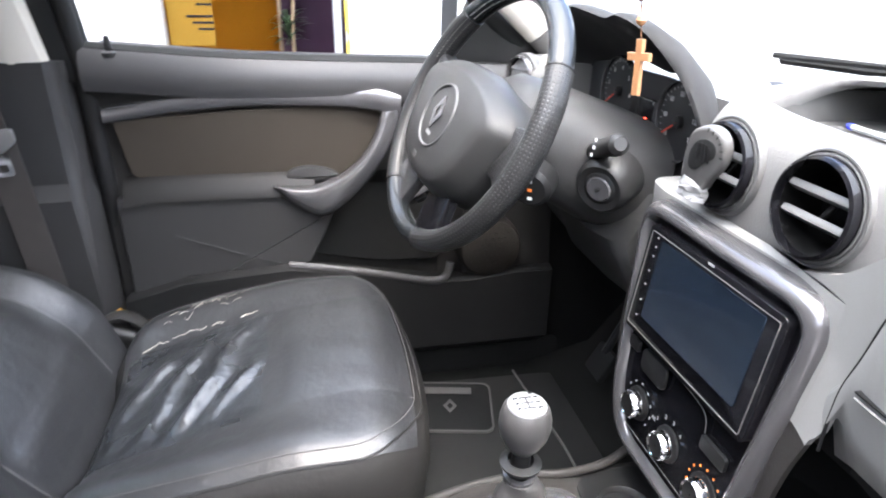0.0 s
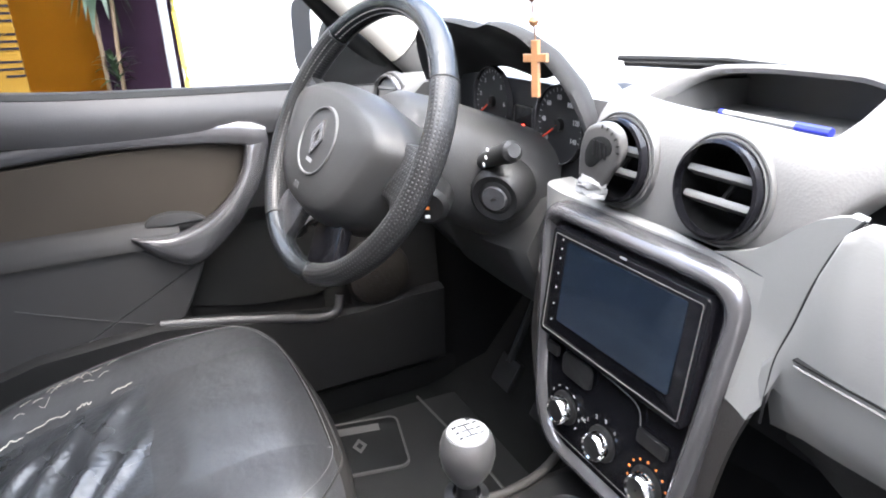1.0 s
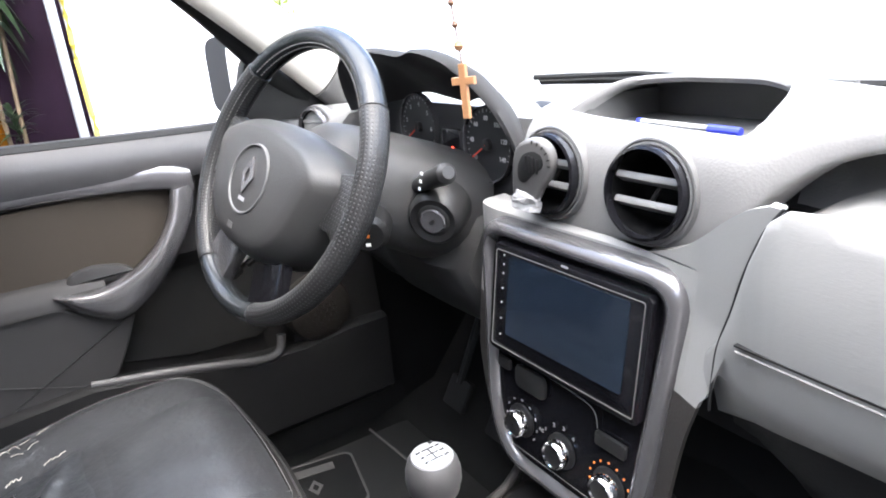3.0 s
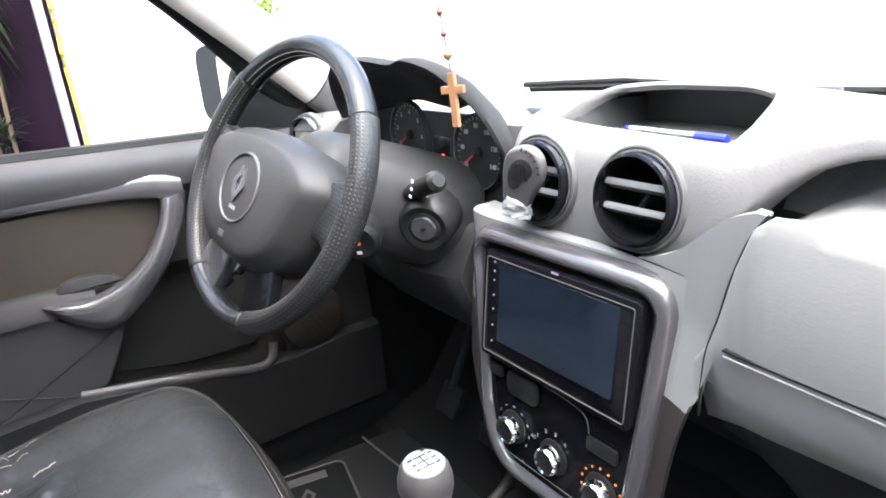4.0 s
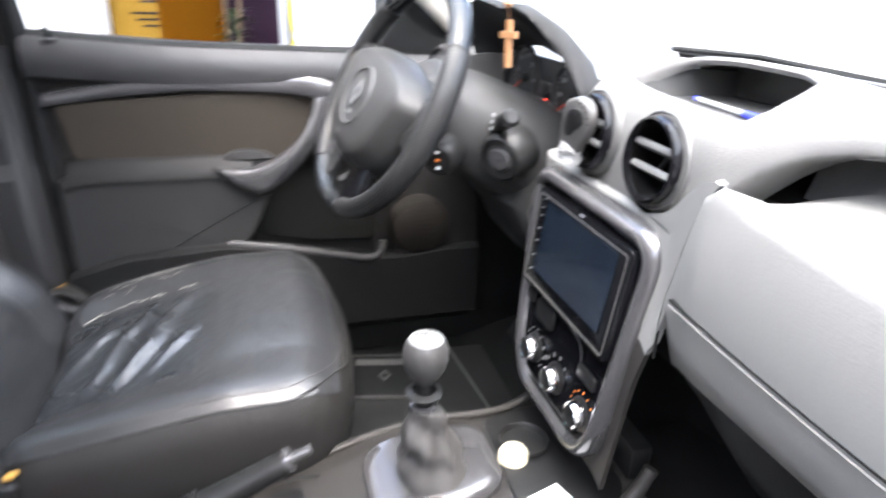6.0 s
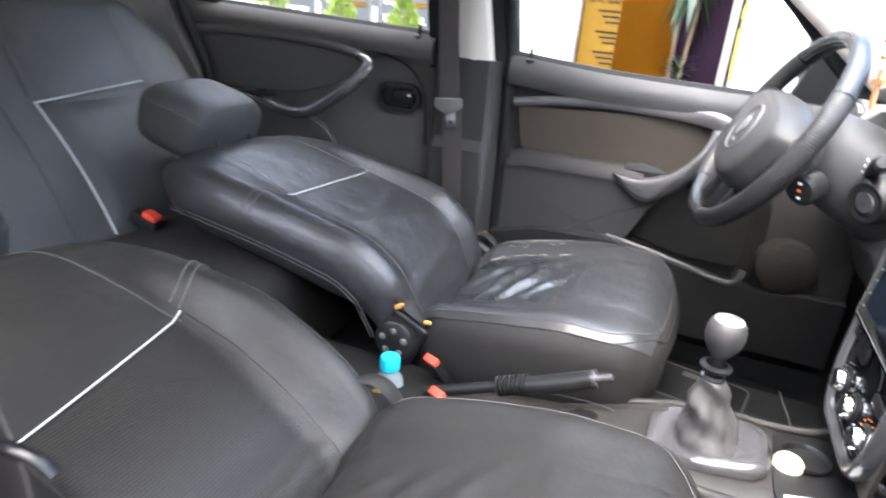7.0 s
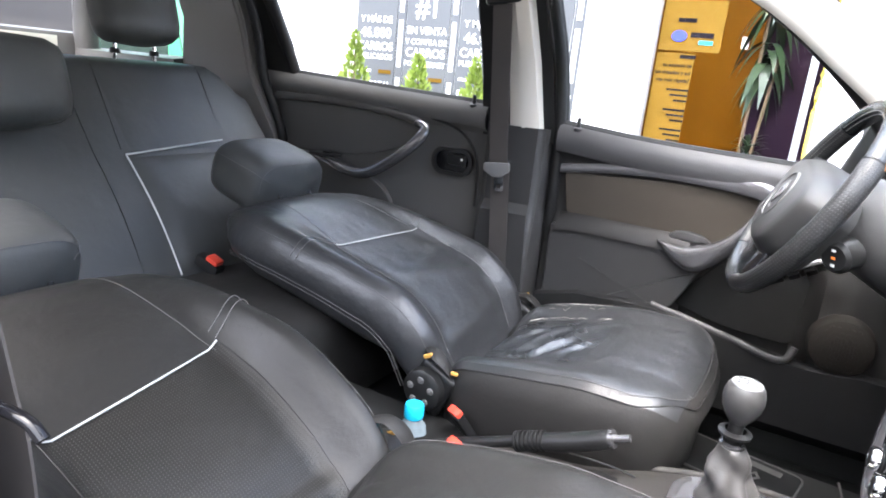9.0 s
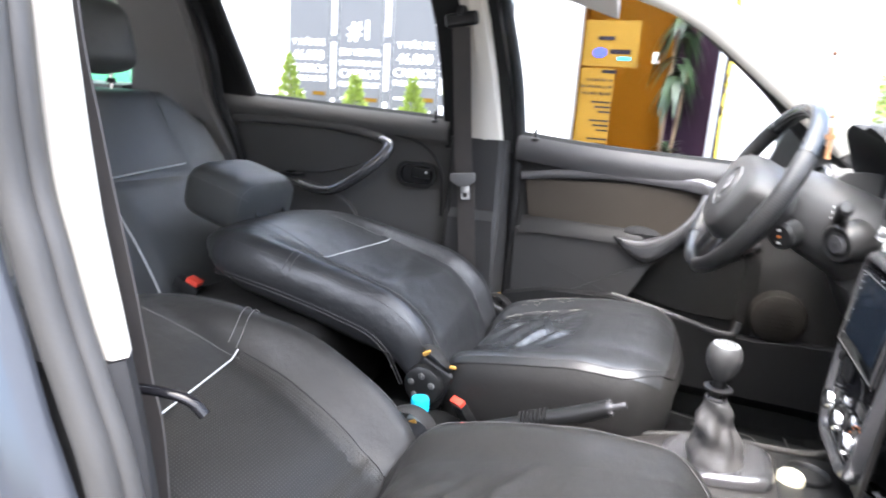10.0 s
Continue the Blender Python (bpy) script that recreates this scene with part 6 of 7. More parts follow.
part("cap", tube([(0.030, 0.858, 1.0935), (0.066, 0.855, 1.0935)], 0.0042, 8), BLUE, pen, "blue cap")
part("plug", tube([(-0.064, 0.8665, 1.0935), (-0.058, 0.866, 1.0935)], 0.0034, 8), BLUE, pen, "blue plug")

# ---- driver's side doors ----
def door_skin(ys, sect):
    """A door body: sections (x, z) along y, thick towards the outside."""
    rings = []
    for y in ys:
        pts = sect(y)
        rings.append([(x, y, z) for x, z in pts] + [(-0.86, y, pts[-1][1]), (-0.88, y, 0.9), (-0.84, y, pts[0][1])])
    return loft(rings)


def xz(y):
    zt = interp(y, [(-0.02, 1.104), (0.25, 1.083), (0.80, 1.068)])
    n = interp(y, [(0.55, 0), (0.75, 1)])
    rc = 0.05 * interp(y, [(0.30, 0), (0.34, 1), (0.59, 1), (0.63, 0)])
    return [(-0.725, zt), (-0.700, zt - 0.004), (-0.688, zt - 0.03), (-0.690, zt - 0.065), (-0.706, zt - 0.085), (-0.712, 0.93), (-0.710, 0.875), (-0.700 - 0.5 * rc, 0.855), (-0.695 - rc, 0.82),
            (-0.690 - rc, 0.75), (-0.690 + 0.015 * n - rc, 0.64 - 1.4 * rc), (-0.675 + 0.01 * n - 0.6 * rc, 0.60 - 1.4 * rc), (-0.675, 0.52), (-0.70, 0.46)]


fd = thing("driver_front_door", (-0.76, 0.4, 0.45), "dark grey front door trim with satin pull handle", "car door", "driver side doors")
ys = [-0.018 + 0.84 * i / 40 for i in range(41)]
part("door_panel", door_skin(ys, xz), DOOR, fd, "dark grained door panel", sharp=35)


def flat_on_door(loop, depth, bevel=0.003, x=-0.712):
    m = Matrix(((0, 0, 1, x), (1, 0, 0, 0), (0, 1, 0, 0), (0, 0, 0, 1)))
    return prism(loop, depth, m, bevel)


rings = []
for y in ys:
    zt = xz(y)[0][1]
    rings.append([(-0.728, y, zt - 0.01), (-0.728, y, zt + 0.010), (-0.712, y, zt + 0.010), (-0.704, y, zt + 0.002), (-0.704, y, zt - 0.01)])
part("window_seal", loft(rings), RUBBER, fd, "black rubber strip under the window", sharp=30)
rings = []
for y in ys:
    zt = xz(y)[0][1]
    rings.append([(-0.700, y, zt + 0.001), (-0.684, y, zt - 0.018), (-0.680, y, zt - 0.045), (-0.688, y, zt - 0.066), (-0.705, y, zt - 0.070), (-0.71, y, zt)])
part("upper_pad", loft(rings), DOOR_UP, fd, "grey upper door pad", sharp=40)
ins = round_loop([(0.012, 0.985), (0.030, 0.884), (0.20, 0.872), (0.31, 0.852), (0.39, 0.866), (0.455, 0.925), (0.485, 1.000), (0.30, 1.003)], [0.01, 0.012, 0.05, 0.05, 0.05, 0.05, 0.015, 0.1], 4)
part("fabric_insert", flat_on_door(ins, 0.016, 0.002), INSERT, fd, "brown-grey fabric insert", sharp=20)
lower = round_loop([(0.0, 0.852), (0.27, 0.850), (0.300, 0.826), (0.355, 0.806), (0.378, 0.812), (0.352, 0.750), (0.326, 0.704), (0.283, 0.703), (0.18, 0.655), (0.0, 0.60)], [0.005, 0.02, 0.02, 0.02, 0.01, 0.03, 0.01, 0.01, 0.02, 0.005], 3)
part("lower_panel", flat_on_door(lower, 0.040, 0.004, -0.715), DOOR_DIM, fd, "panel below the armrest ledge, shade put in as dark grey", sharp=20)
part("crease", tube([(-0.674, 0.088, 0.778), (-0.673, 0.18, 0.742), (-0.673, 0.283, 0.704)], 0.0009, 5), DOOR_DIM, fd, "raised diagonal crease")
arm = [[(-0.712, y, z + 0.036), (-0.697, y, z + 0.032), (-0.686, y, z + 0.022), (-0.676, y, z + 0.007), (-0.670, y, z - 0.004), (-0.669, y, z - 0.010), (-0.71, y, z - 0.014)]
       for y, z in [(0.012 + 0.0415 * k, interp(k, [(0, 0.846), (1, 0.854), (7, 0.853), (8, 0.848)])) for k in range(9)]]
# ledge colour darkened to tone down the light on its top
part("armrest", loft(arm), DOOR, fd, "sloping armrest ledge, darkened against light on its top", sharp=45)
cup_ = [(0.286, 0.868), (0.300, 0.890), (0.335, 0.896), (0.375, 0.888), (0.395, 0.872), (0.36, 0.862)]
part("pull_cup", flat_on_door(round_loop(cup_, 0.012, 4), 0.020, 0.006, -0.705), DOOR_DIM, fd, "moulded cup behind the pull handle", sharp=40)
# satin strip above the insert, and the broad pull handle below its corner
band = []
for k in range(25):
    t = k / 24
    y = 0.0 + 0.505 * t
    zt = interp(y, [(0.0, 1.007), (0.12, 1.025), (0.27, 1.036), (0.40, 1.037), (0.47, 1.036), (0.505, 1.024)])
    zb = interp(y, [(0.0, 0.978), (0.12, 0.995), (0.27, 1.004), (0.40, 0.999), (0.47, 0.991), (0.505, 0.982)])
    x = interp(y, [(0.0, -0.690), (0.4, -0.684), (0.505, -0.668)])
    band.append([(-0.712, y, zt), (x - 0.006, y, zt - 0.001), (x, y, zt - 0.007), (x, y, zb + 0.009), (x - 0.004, y, zb + 0.003), (x - 0.010, y, zb), (-0.712, y, zb)])
part("trim_strip", loft(band), SATIN, fd, "satin graphite strip over the insert", sharp=50)
upper_line = smooth_path([(0.270, 0.866, 0), (0.305, 0.862, 0), (0.345, 0.864, 0), (0.390, 0.882, 0), (0.430, 0.914, 0), (0.458, 0.955, 0), (0.470, 0.995, 0)], 5)
lower_line = smooth_path([(0.282, 0.846, 0), (0.306, 0.822, 0), (0.356, 0.800, 0), (0.405, 0.828, 0), (0.448, 0.874, 0), (0.490, 0.934, 0), (0.514, 1.000, 0)], 5)
rings = []
for k, (p, q) in enumerate(zip(upper_line, lower_line)):
    t = k / (len(upper_line) - 1)
    out_ = interp(t, [(0, -0.668), (0.2, -0.650), (0.6, -0.640), (1, -0.664)])
    ring = []
    for w, back_ in ((0.0, 0.030), (0.0, 0.012), (0.03, 0.004), (0.10, 0.0), (0.32, 0.0), (0.55, 0.003), (0.78, 0.008), (0.93, 0.016), (1.0, 0.030), (0.9, 0.042), (0.3, 0.040)):
        ring.append((out_ - back_, p.x + (q.x - p.x) * w, p.y + (q.y - p.y) * w))
    rings.append(ring)
part("pull_handle", loft(rings), HANDLE, fd, "satin graphite pull handle shell", sharp=60)
pk = round_loop([(0.315, 0.705), (0.41, 0.825), (0.47, 0.86), (0.60, 0.85), (0.625, 0.74), (0.600, 0.668), (0.46, 0.672)], 0.03, 5)
# Pocket and its front in near-black: the shade low on the door as colour.
part("pocket_recess", flat_on_door(pk, 0.006, 0.002, -0.738), CARPET, fd, "door pocket, shade put in as near-black", sharp=20)
lip = smooth_path([(-0.668, 0.285, 0.705), (-0.660, 0.38, 0.692), (-0.656, 0.48, 0.672), (-0.654, 0.56, 0.655), (-0.656, 0.592, 0.662), (-0.662, 0.602, 0.690)], 6)
part("pocket_lip", tube(lip, 0.009, 10, flat=0.8, up=(1, 0, 0)), DOOR_UP, fd, "grey rim of the door pocket")
pb = [[(-0.70, y, 0.46), (-0.652, y, 0.50), (-0.650, y, z), (-0.664, y, z + 0.006), (-0.70, y, z)] for y, z in ((-0.01, 0.66), (0.10, 0.69), (0.285, 0.702), (0.38, 0.688), (0.48, 0.668), (0.57, 0.652), (0.64, 0.65), (0.74, 0.66), (0.82, 0.66))]
part("pocket_front", loft(pb), RUBBER, fd, "lower door pocket, shade put in as near-black", sharp=40)
sm = Matrix(((0, 0, 1, -0.668), (1, 0, 0, 0.685), (0, 1, 0, 0.715), (0, 0, 0, 1)))
spk = part("speaker_grille", turned([(0.001, 0.020), (0.045, 0.018), (0.060, 0.012), (0.066, 0.0), (0.066, -0.03)], sm, 40), GRILLE, fd, "round brownish speaker grille")
for q in range(-4, 5):
    for r in range(-4, 5):
        x, y = 0.0125 * (q + r / 2), 0.0108 * r
        if x * x + y * y < 0.05 ** 2:
            part("hole", turned([(0.0046, 0.0012), (0.0052, 0.0)], sm @ pose(x, y, 0.0195 - 1.6 * (x * x + y * y)), 6), DOOR, spk)
sw_m = facing((-0.640, 0.565, 0.862), (0, 1, 0.55), (0.8, -0.2, 0.5))
sp = part("switch_plate", slab(0, 0, 0, 0.12, 0.045, 0.012, 0.004, 2, sw_m), SATIN, fd, "window switch plate")
for k in range(3):
    part("switch", slab(0, 0, 0, 0.022, 0.026, 0.008, 0.003, 2, sw_m @ pose(-0.035 + 0.033 * k, 0, 0.008)), BLACK, sp)


def lock_pin(parent, y, z):
    part("lock_pin", turned([(0.0055, -0.01), (0.0052, 0.022), (0.0045, 0.028), (0.001, 0.029)], pose(-0.700, y, z), 12), BLACK, parent, "black door lock pin")
    part("lock_collar", turned([(0.012, -0.006), (0.012, 0.002), (0.008, 0.005), (0.005, 0.005)], pose(-0.700, y, z), 16), BLACK, parent)


lock_pin(fd, 0.028, 1.095)
pane("window_1", [(-0.715, -0.02, 1.10), (-0.715, 0.78, 1.075), (-0.665, 0.50, 1.33), (-0.61, 0.20, 1.48), (-0.62, -0.08, 1.485)], PANE, "front side window, closed")

rd = thing("driver_rear_door", (-0.76, -0.6, 0.45), "dark grey rear door trim with satin pull handle", "car door", "driver side doors")


def xz2(y):
    zt = interp(y, [(-1.10, 1.165), (-0.60, 1.143), (-0.22, 1.128)])
    return [(-0.73, zt), (-0.702, zt - 0.004), (-0.688, zt - 0.03), (-0.690, zt - 0.06), (-0.708, zt - 0.08), (-0.714, 1.0), (-0.712, 0.93), (-0.705, 0.88), (-0.700, 0.82), (-0.695, 0.75), (-0.69, 0.65), (-0.69, 0.56), (-0.71, 0.46)]


ys2 = [-1.06 + 0.835 * i / 30 for i in range(31)]
# Front door's plastic in paler pillar grey: brightness put in for weak rear light.
part("door_panel", door_skin(ys2, xz2), PILLAR, rd, "grained rear door panel, brightened by a paler grey", sharp=35)
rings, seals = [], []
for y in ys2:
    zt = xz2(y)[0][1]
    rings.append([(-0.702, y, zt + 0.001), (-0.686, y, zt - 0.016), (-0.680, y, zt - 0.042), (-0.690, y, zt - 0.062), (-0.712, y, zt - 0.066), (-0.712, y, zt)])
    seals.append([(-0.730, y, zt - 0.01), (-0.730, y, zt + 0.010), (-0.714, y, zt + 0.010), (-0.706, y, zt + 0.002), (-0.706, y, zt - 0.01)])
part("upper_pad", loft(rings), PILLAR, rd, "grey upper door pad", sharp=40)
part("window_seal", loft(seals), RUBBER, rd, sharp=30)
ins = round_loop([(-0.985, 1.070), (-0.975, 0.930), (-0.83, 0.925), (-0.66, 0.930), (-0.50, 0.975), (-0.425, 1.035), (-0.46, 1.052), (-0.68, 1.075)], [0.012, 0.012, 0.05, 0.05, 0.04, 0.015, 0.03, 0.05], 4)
part("fabric_insert", flat_on_door(ins, 0.012, 0.002, -0.715), PILLAR, rd, "fabric insert, brightened by a paler grey", sharp=20)
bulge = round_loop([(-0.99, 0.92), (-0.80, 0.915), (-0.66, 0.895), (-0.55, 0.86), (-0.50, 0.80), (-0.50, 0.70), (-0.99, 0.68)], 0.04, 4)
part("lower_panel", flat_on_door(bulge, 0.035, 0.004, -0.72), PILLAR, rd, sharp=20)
top_strip = smooth_path([(-0.692, -0.99, 1.082), (-0.690, -0.75, 1.088), (-0.688, -0.55, 1.080), (-0.684, -0.43, 1.060)], 6)
part("trim_strip", tube(top_strip, 0.012, 10, flat=0.7, up=(1, 0, 0)), PILLAR, rd, "grey strip over the insert")
ph = smooth_path([(-0.684, -0.44, 1.058), (-0.668, -0.405, 1.048), (-0.652, -0.400, 1.025), (-0.640, -0.44, 0.980), (-0.638, -0.51, 0.928), (-0.642, -0.58, 0.893), (-0.650, -0.66, 0.888), (-0.66, -0.74, 0.905), (-0.675, -0.82, 0.920)], 6)
part("pull_handle", tube(ph, 0.014, 14, flat=0.75, up=(1, 0, 0), radii=[interp(k / (len(ph) - 1), [(0, 0.012), (0.25, 0.017), (0.6, 0.016), (0.8, 0.012), (1, 0.006)]) for k in range(len(ph))]), HANDLE, rd, "satin graphite pull handle", sharp=60)
swp = part("switch_plate", slab(-0.672, -0.76, 0.922, 0.04, 0.10, 0.010, 0.004, 2), BLACK, rd, "black window switch plate")
part("switch", slab(-0.672, -0.75, 0.930, 0.022, 0.025, 0.006, 0.002, 2), DASH_LOW, swp)
hm = Matrix(((0, 0, 1, -0.706), (1, 0, 0, -0.322), (0, 1, 0, 0.962), (0, 0, 0, 1)))
hh = part("handle_bezel", ring_plate(rounded(0.130, 0.078, 0.036, 6), rounded(0.108, 0.056, 0.026, 6), 0.012, hm), BLACK, rd, "black inner handle bezel")
part("handle_bowl", prism(rounded(0.112, 0.060, 0.028, 6), 0.003, hm), GLOSS, hh)
part("handle", slab(0, 0, 0, 0.062, 0.030, 0.012, 0.005, 2, hm @ pose(0.016, 0.006, 0.009, 0, -6)), BLACK, hh, "black release lever")
part("lock_mark", turned([(0.0001, 0.002), (0.004, 0.002), (0.004, 0)], hm @ pose(0.036, 0.010, 0.0155), 10), WHITE, hh)
rise = smooth_path([(-0.694, -0.40, 1.075), (-0.690, -0.31, 1.055), (-0.690, -0.255, 1.01), (-0.690, -0.235, 0.95), (-0.690, -0.232, 0.85)], 5)
part("panel_crease", tube(rise, 0.004, 6), DOOR, rd)
lock_pin(rd, -0.272, 1.122)
pane("window_2", [(-0.717, -0.25, 1.13), (-0.717, -0.93, 1.155), (-0.66, -1.02, 1.36), (-0.63, -1.03, 1.48), (-0.63, -0.28, 1.49)], PANE, "rear side window, closed")
pillar("rear_window_frame", [(-0.712, -0.925, 1.14), (-0.70, -0.965, 1.24), (-0.665, -1.00, 1.36), (-0.625, -1.03, 1.49)], 0.045, 0.03, RUBBER, "black frame behind the rear side window", "window frame", up=(1, 0, 0))
pillar("rear_window_post", [(-0.725, -0.235, 1.12), (-0.715, -0.250, 1.25), (-0.685, -0.268, 1.40), (-0.635, -0.28, 1.50)], 0.04, 0.03, RUBBER, "black post between the side windows", "window frame", up=(1, 0, 0))
pillar("front_window_post", [(-0.722, -0.018, 1.09), (-0.712, -0.038, 1.25), (-0.68, -0.068, 1.40), (-0.632, -0.085, 1.50)], 0.03, 0.03, RUBBER, "black post behind the front side window", "window frame", up=(1, 0, 0))
up = []
for z, x, y0, y1 in ((1.12, -0.700, -1.09, -0.925), (1.24, -0.690, -1.09, -0.960), (1.36, -0.655, -1.10, -0.995), (1.50, -0.610, -1.13, -1.03)):
    up.append([(x, y0, z), (x, y1, z), (x - 0.04, y1, z), (x - 0.04, y0, z)])
tagged(part("rear_door_frame", loft(up), RUBBER), "black frame at the back of the rear door", "door frame", kind="structure")
sail = [(0.60, 1.075), (0.80, 1.068), (0.80, 1.09), (0.66, 1.20), (0.635, 1.18)]
tagged(part("mirror_sail", flat_on_door(round_loop(sail, 0.01, 3), 0.03, 0.004, -0.735), BLACK), "black triangle in the window corner", "mirror mount", kind="structure")

mir = thing("door_mirror", (-0.86, 0.70, 1.1), "dark grey door mirror on the driver side", "door mirror")
mm = facing((-0.872, 0.665, 1.150), (1, 0.18, 0), (0, 0.05, 1))
out = round_loop([(-0.105, 0.062), (-0.07, 0.075), (0.105, 0.072), (0.105, -0.060), (0.06, -0.075), (-0.095, -0.07)], [0.03, 0.02, 0.02, 0.03, 0.03, 0.035], 5)
rows = []
for k, z in ((0.92, 0.0), (1.0, 0.008), (1.0, -0.03), (0.85, -0.08), (0.55, -0.105)):
    rows.append([mm @ Vector((x * k, y * k, z)) for x, y in out])
rows.insert(0, [mm @ Vector((x * 0.02, y * 0.02, 0.008)) for x, y in out])
rows[1] = [mm @ Vector((x * 0.96, y * 0.96, 0.008)) for x, y in out]
part("shell", loft(rows), MIRSHELL, mir, "dark grey painted shell", sharp=50)
part("mirror_glass", prism([(x * 0.50 + 0.045, y * 0.84) for x, y in out], 0.002, mm @ pose(0.0, 0, 0.0085)), MIRROR, mir, "mirror glass")
part("arm", slab(-0.775, 0.70, 1.095, 0.10, 0.06, 0.04, 0.012), BLACK, mir)

# ---- belts ----
def ribbon(pts, width, across, thick=0.0012):
    pts = smooth_path(pts, 8)
    rings = []
    for p in pts:
        a = Vector(across).normalized() * width / 2
        n = Vector((thick, 0, 0)) if abs(across[0]) < 0.7 else Vector((0, thick, 0))
        rings.append([p - a - n, p + a - n, p + a + n, p - a + n])
    return loft(rings)


sb = thing("driver_seat_belt", (-0.64, -0.15, 0.45), "dark grey seat belt hanging on the door pillar", "seat belt", "front seat belts")
part("webbing", ribbon([(-0.622, -0.182, 1.375), (-0.626, -0.171, 1.25), (-0.632, -0.160, 1.10), (-0.636, -0.148, 0.98)], 0.054, (0.1, 1, 0)), WEB, sb)
part("webbing", ribbon([(-0.632, -0.140, 0.965), (-0.632, -0.125, 0.80), (-0.632, -0.110, 0.62), (-0.636, -0.105, 0.46)], 0.054, (0.1, 1, 0.1)), WEB, sb)
part("guide_loop", slab(-0.618, -0.180, 1.392, 0.022, 0.092, 0.036, 0.012, 3, pose(0, 0, 0, 8)), BLACK, sb, "black upper belt guide")
part("guide_bolt", turned([(0.001, 0.014), (0.012, 0.012), (0.016, 0.0)], Matrix(((0, 0, 1, -0.615), (1, 0, 0, -0.180), (0, 1, 0, 1.412), (0, 0, 0, 1))), 20), BLACK, sb)
tm = Matrix(((0, 0, 1, -0.622), (1, 0, 0, -0.143), (0, 1, 0, 0.972), (0, 0, 0, 1)))
part("tongue_grip", prism(round_loop([(-0.040, 0.014), (0.032, 0.022), (0.034, 0.0), (0.012, -0.018), (-0.012, -0.020), (-0.040, -0.006)], 0.006, 3), 0.008, tm @ pose(0, 0, -0.002), 0.002), VENTGREY, sb, "grey tongue grip")
part("tongue", ring_plate(rounded(0.026, 0.050, 0.005, 3, 0.004, -0.030), rounded(0.012, 0.012, 0.002, 3, 0.004, -0.042), 0.003, tm @ pose(0, 0, 0, 0, 0, 6)), CHROME, sb, "steel belt tongue")

sb2 = thing("passenger_seat_belt", (0.59, -0.05, 0.45), "dark grey seat belt beside the passenger seat", "seat belt", "front seat belts")
part("webbing", ribbon([(0.600, -0.092, 1.45), (0.650, -0.042, 1.25), (0.646, -0.025, 1.12), (0.638, -0.008, 1.0), (0.632, 0.000, 0.92), (0.628, 0.010, 0.83), (0.626, 0.018, 0.46)], 0.068, (-0.15, 1.0, 0)), WEB, sb2)
part("guide_loop", slab(0.590, -0.080, 1.45, 0.022, 0.09, 0.035, 0.012, 3), BLACK, sb2, "black upper belt guide")
part("belt_guide_arm", tube(smooth_path([(0.672, 0.020, 0.928), (0.662, 0.050, 0.930), (0.655, 0.080, 0.930), (0.650, 0.100, 0.925), (0.648, 0.112, 0.915)], 5), 0.0055, 10, flat=0.8), GLOSS, sb2, "curved black belt guide arm")
part("tongue", slab(0.612, -0.018, 0.868, 0.008, 0.06, 0.020, 0.004, 2), BLACK, sb2)

# ---- floor mats, pedals ----
fm = thing("floor_mat", (-0.38, 0.66, 0.402), "dark rubber floor mat with a bordered heel pad", "floor mat")
part("mat", prism(round_loop([(-0.66, 0.30), (-0.18, 0.30), (-0.17, 0.85), (-0.64, 0.86)], 0.05, 5), 0.008, pose(0, 0, 0.402), 0.003), MAT, fm)
pm_ = pose(-0.565, 0.545, 0.411, 0, 0, -12)
hp_ = part("heel_pad", prism(rounded(0.155, 0.25, 0.02, 4), 0.004, pm_, 0.002), RUBBER, fm, "darker heel pad")
part("pad_border", ring_plate(rounded(0.158, 0.253, 0.02, 4), rounded(0.150, 0.245, 0.017, 4), 0.0055, pm_), PILLAR, hp_)
part("mat_bar", slab(0, 0, 0, 0.022, 0.11, 0.001, 0, 1, pm_ @ pose(-0.05, 0.03, 0.0045)), PILLAR, hp_, "pale bar of print")
dmd = [(0, 0.022), (0.014, 0), (0, -0.022), (-0.014, 0)]
part("mat_badge", ring_plate(dmd, [(x * 0.5, y * 0.5) for x, y in dmd], 0.001, pm_ @ pose(0.0, 0.04, 0.004, 0, 0, 90)), PILLAR, hp_, smooth=False)
part("mat_edge", tube([(-0.655, 0.75, 0.413), (-0.4, 0.77, 0.413), (-0.18, 0.77, 0.413)], 0.003, 5), PILLAR, fm)
for x, nm, lab in ((-0.45, "clutch_pedal", "black clutch pedal with rubber pad"), (-0.32, "brake_pedal", "black brake pedal with rubber pad"), (-0.215, "accelerator_pedal", "narrow black accelerator pedal")):
    pd = thing(nm, (x, 0.85, 0.55), lab, "pedal", "pedals")
    w = 0.06 if "acc" not in nm else 0.045
    part("pad", slab(x, 0.85, 0.56, w, 0.015, 0.06 if "acc" not in nm else 0.13, 0.006, 2, pose(0, 0, 0, -30)), RUBBER, pd)
    part("arm", tube([(x, 0.855, 0.58), (x, 0.92, 0.72), (x, 0.95, 0.85)], 0.008, 8), BLACK, pd)
fm2 = thing("floor_mat", (0.33, 0.66, 0.402), "dark rubber floor mat in the passenger footwell", "floor mat")
part("mat", prism(round_loop([(0.12, 0.45), (0.58, 0.45), (0.57, 0.88), (0.14, 0.88)], 0.05, 5), 0.008, pose(0, 0, 0.402), 0.003), MAT, fm2)

# ---- outside: shop front across the pavement ----
SX = -2.30


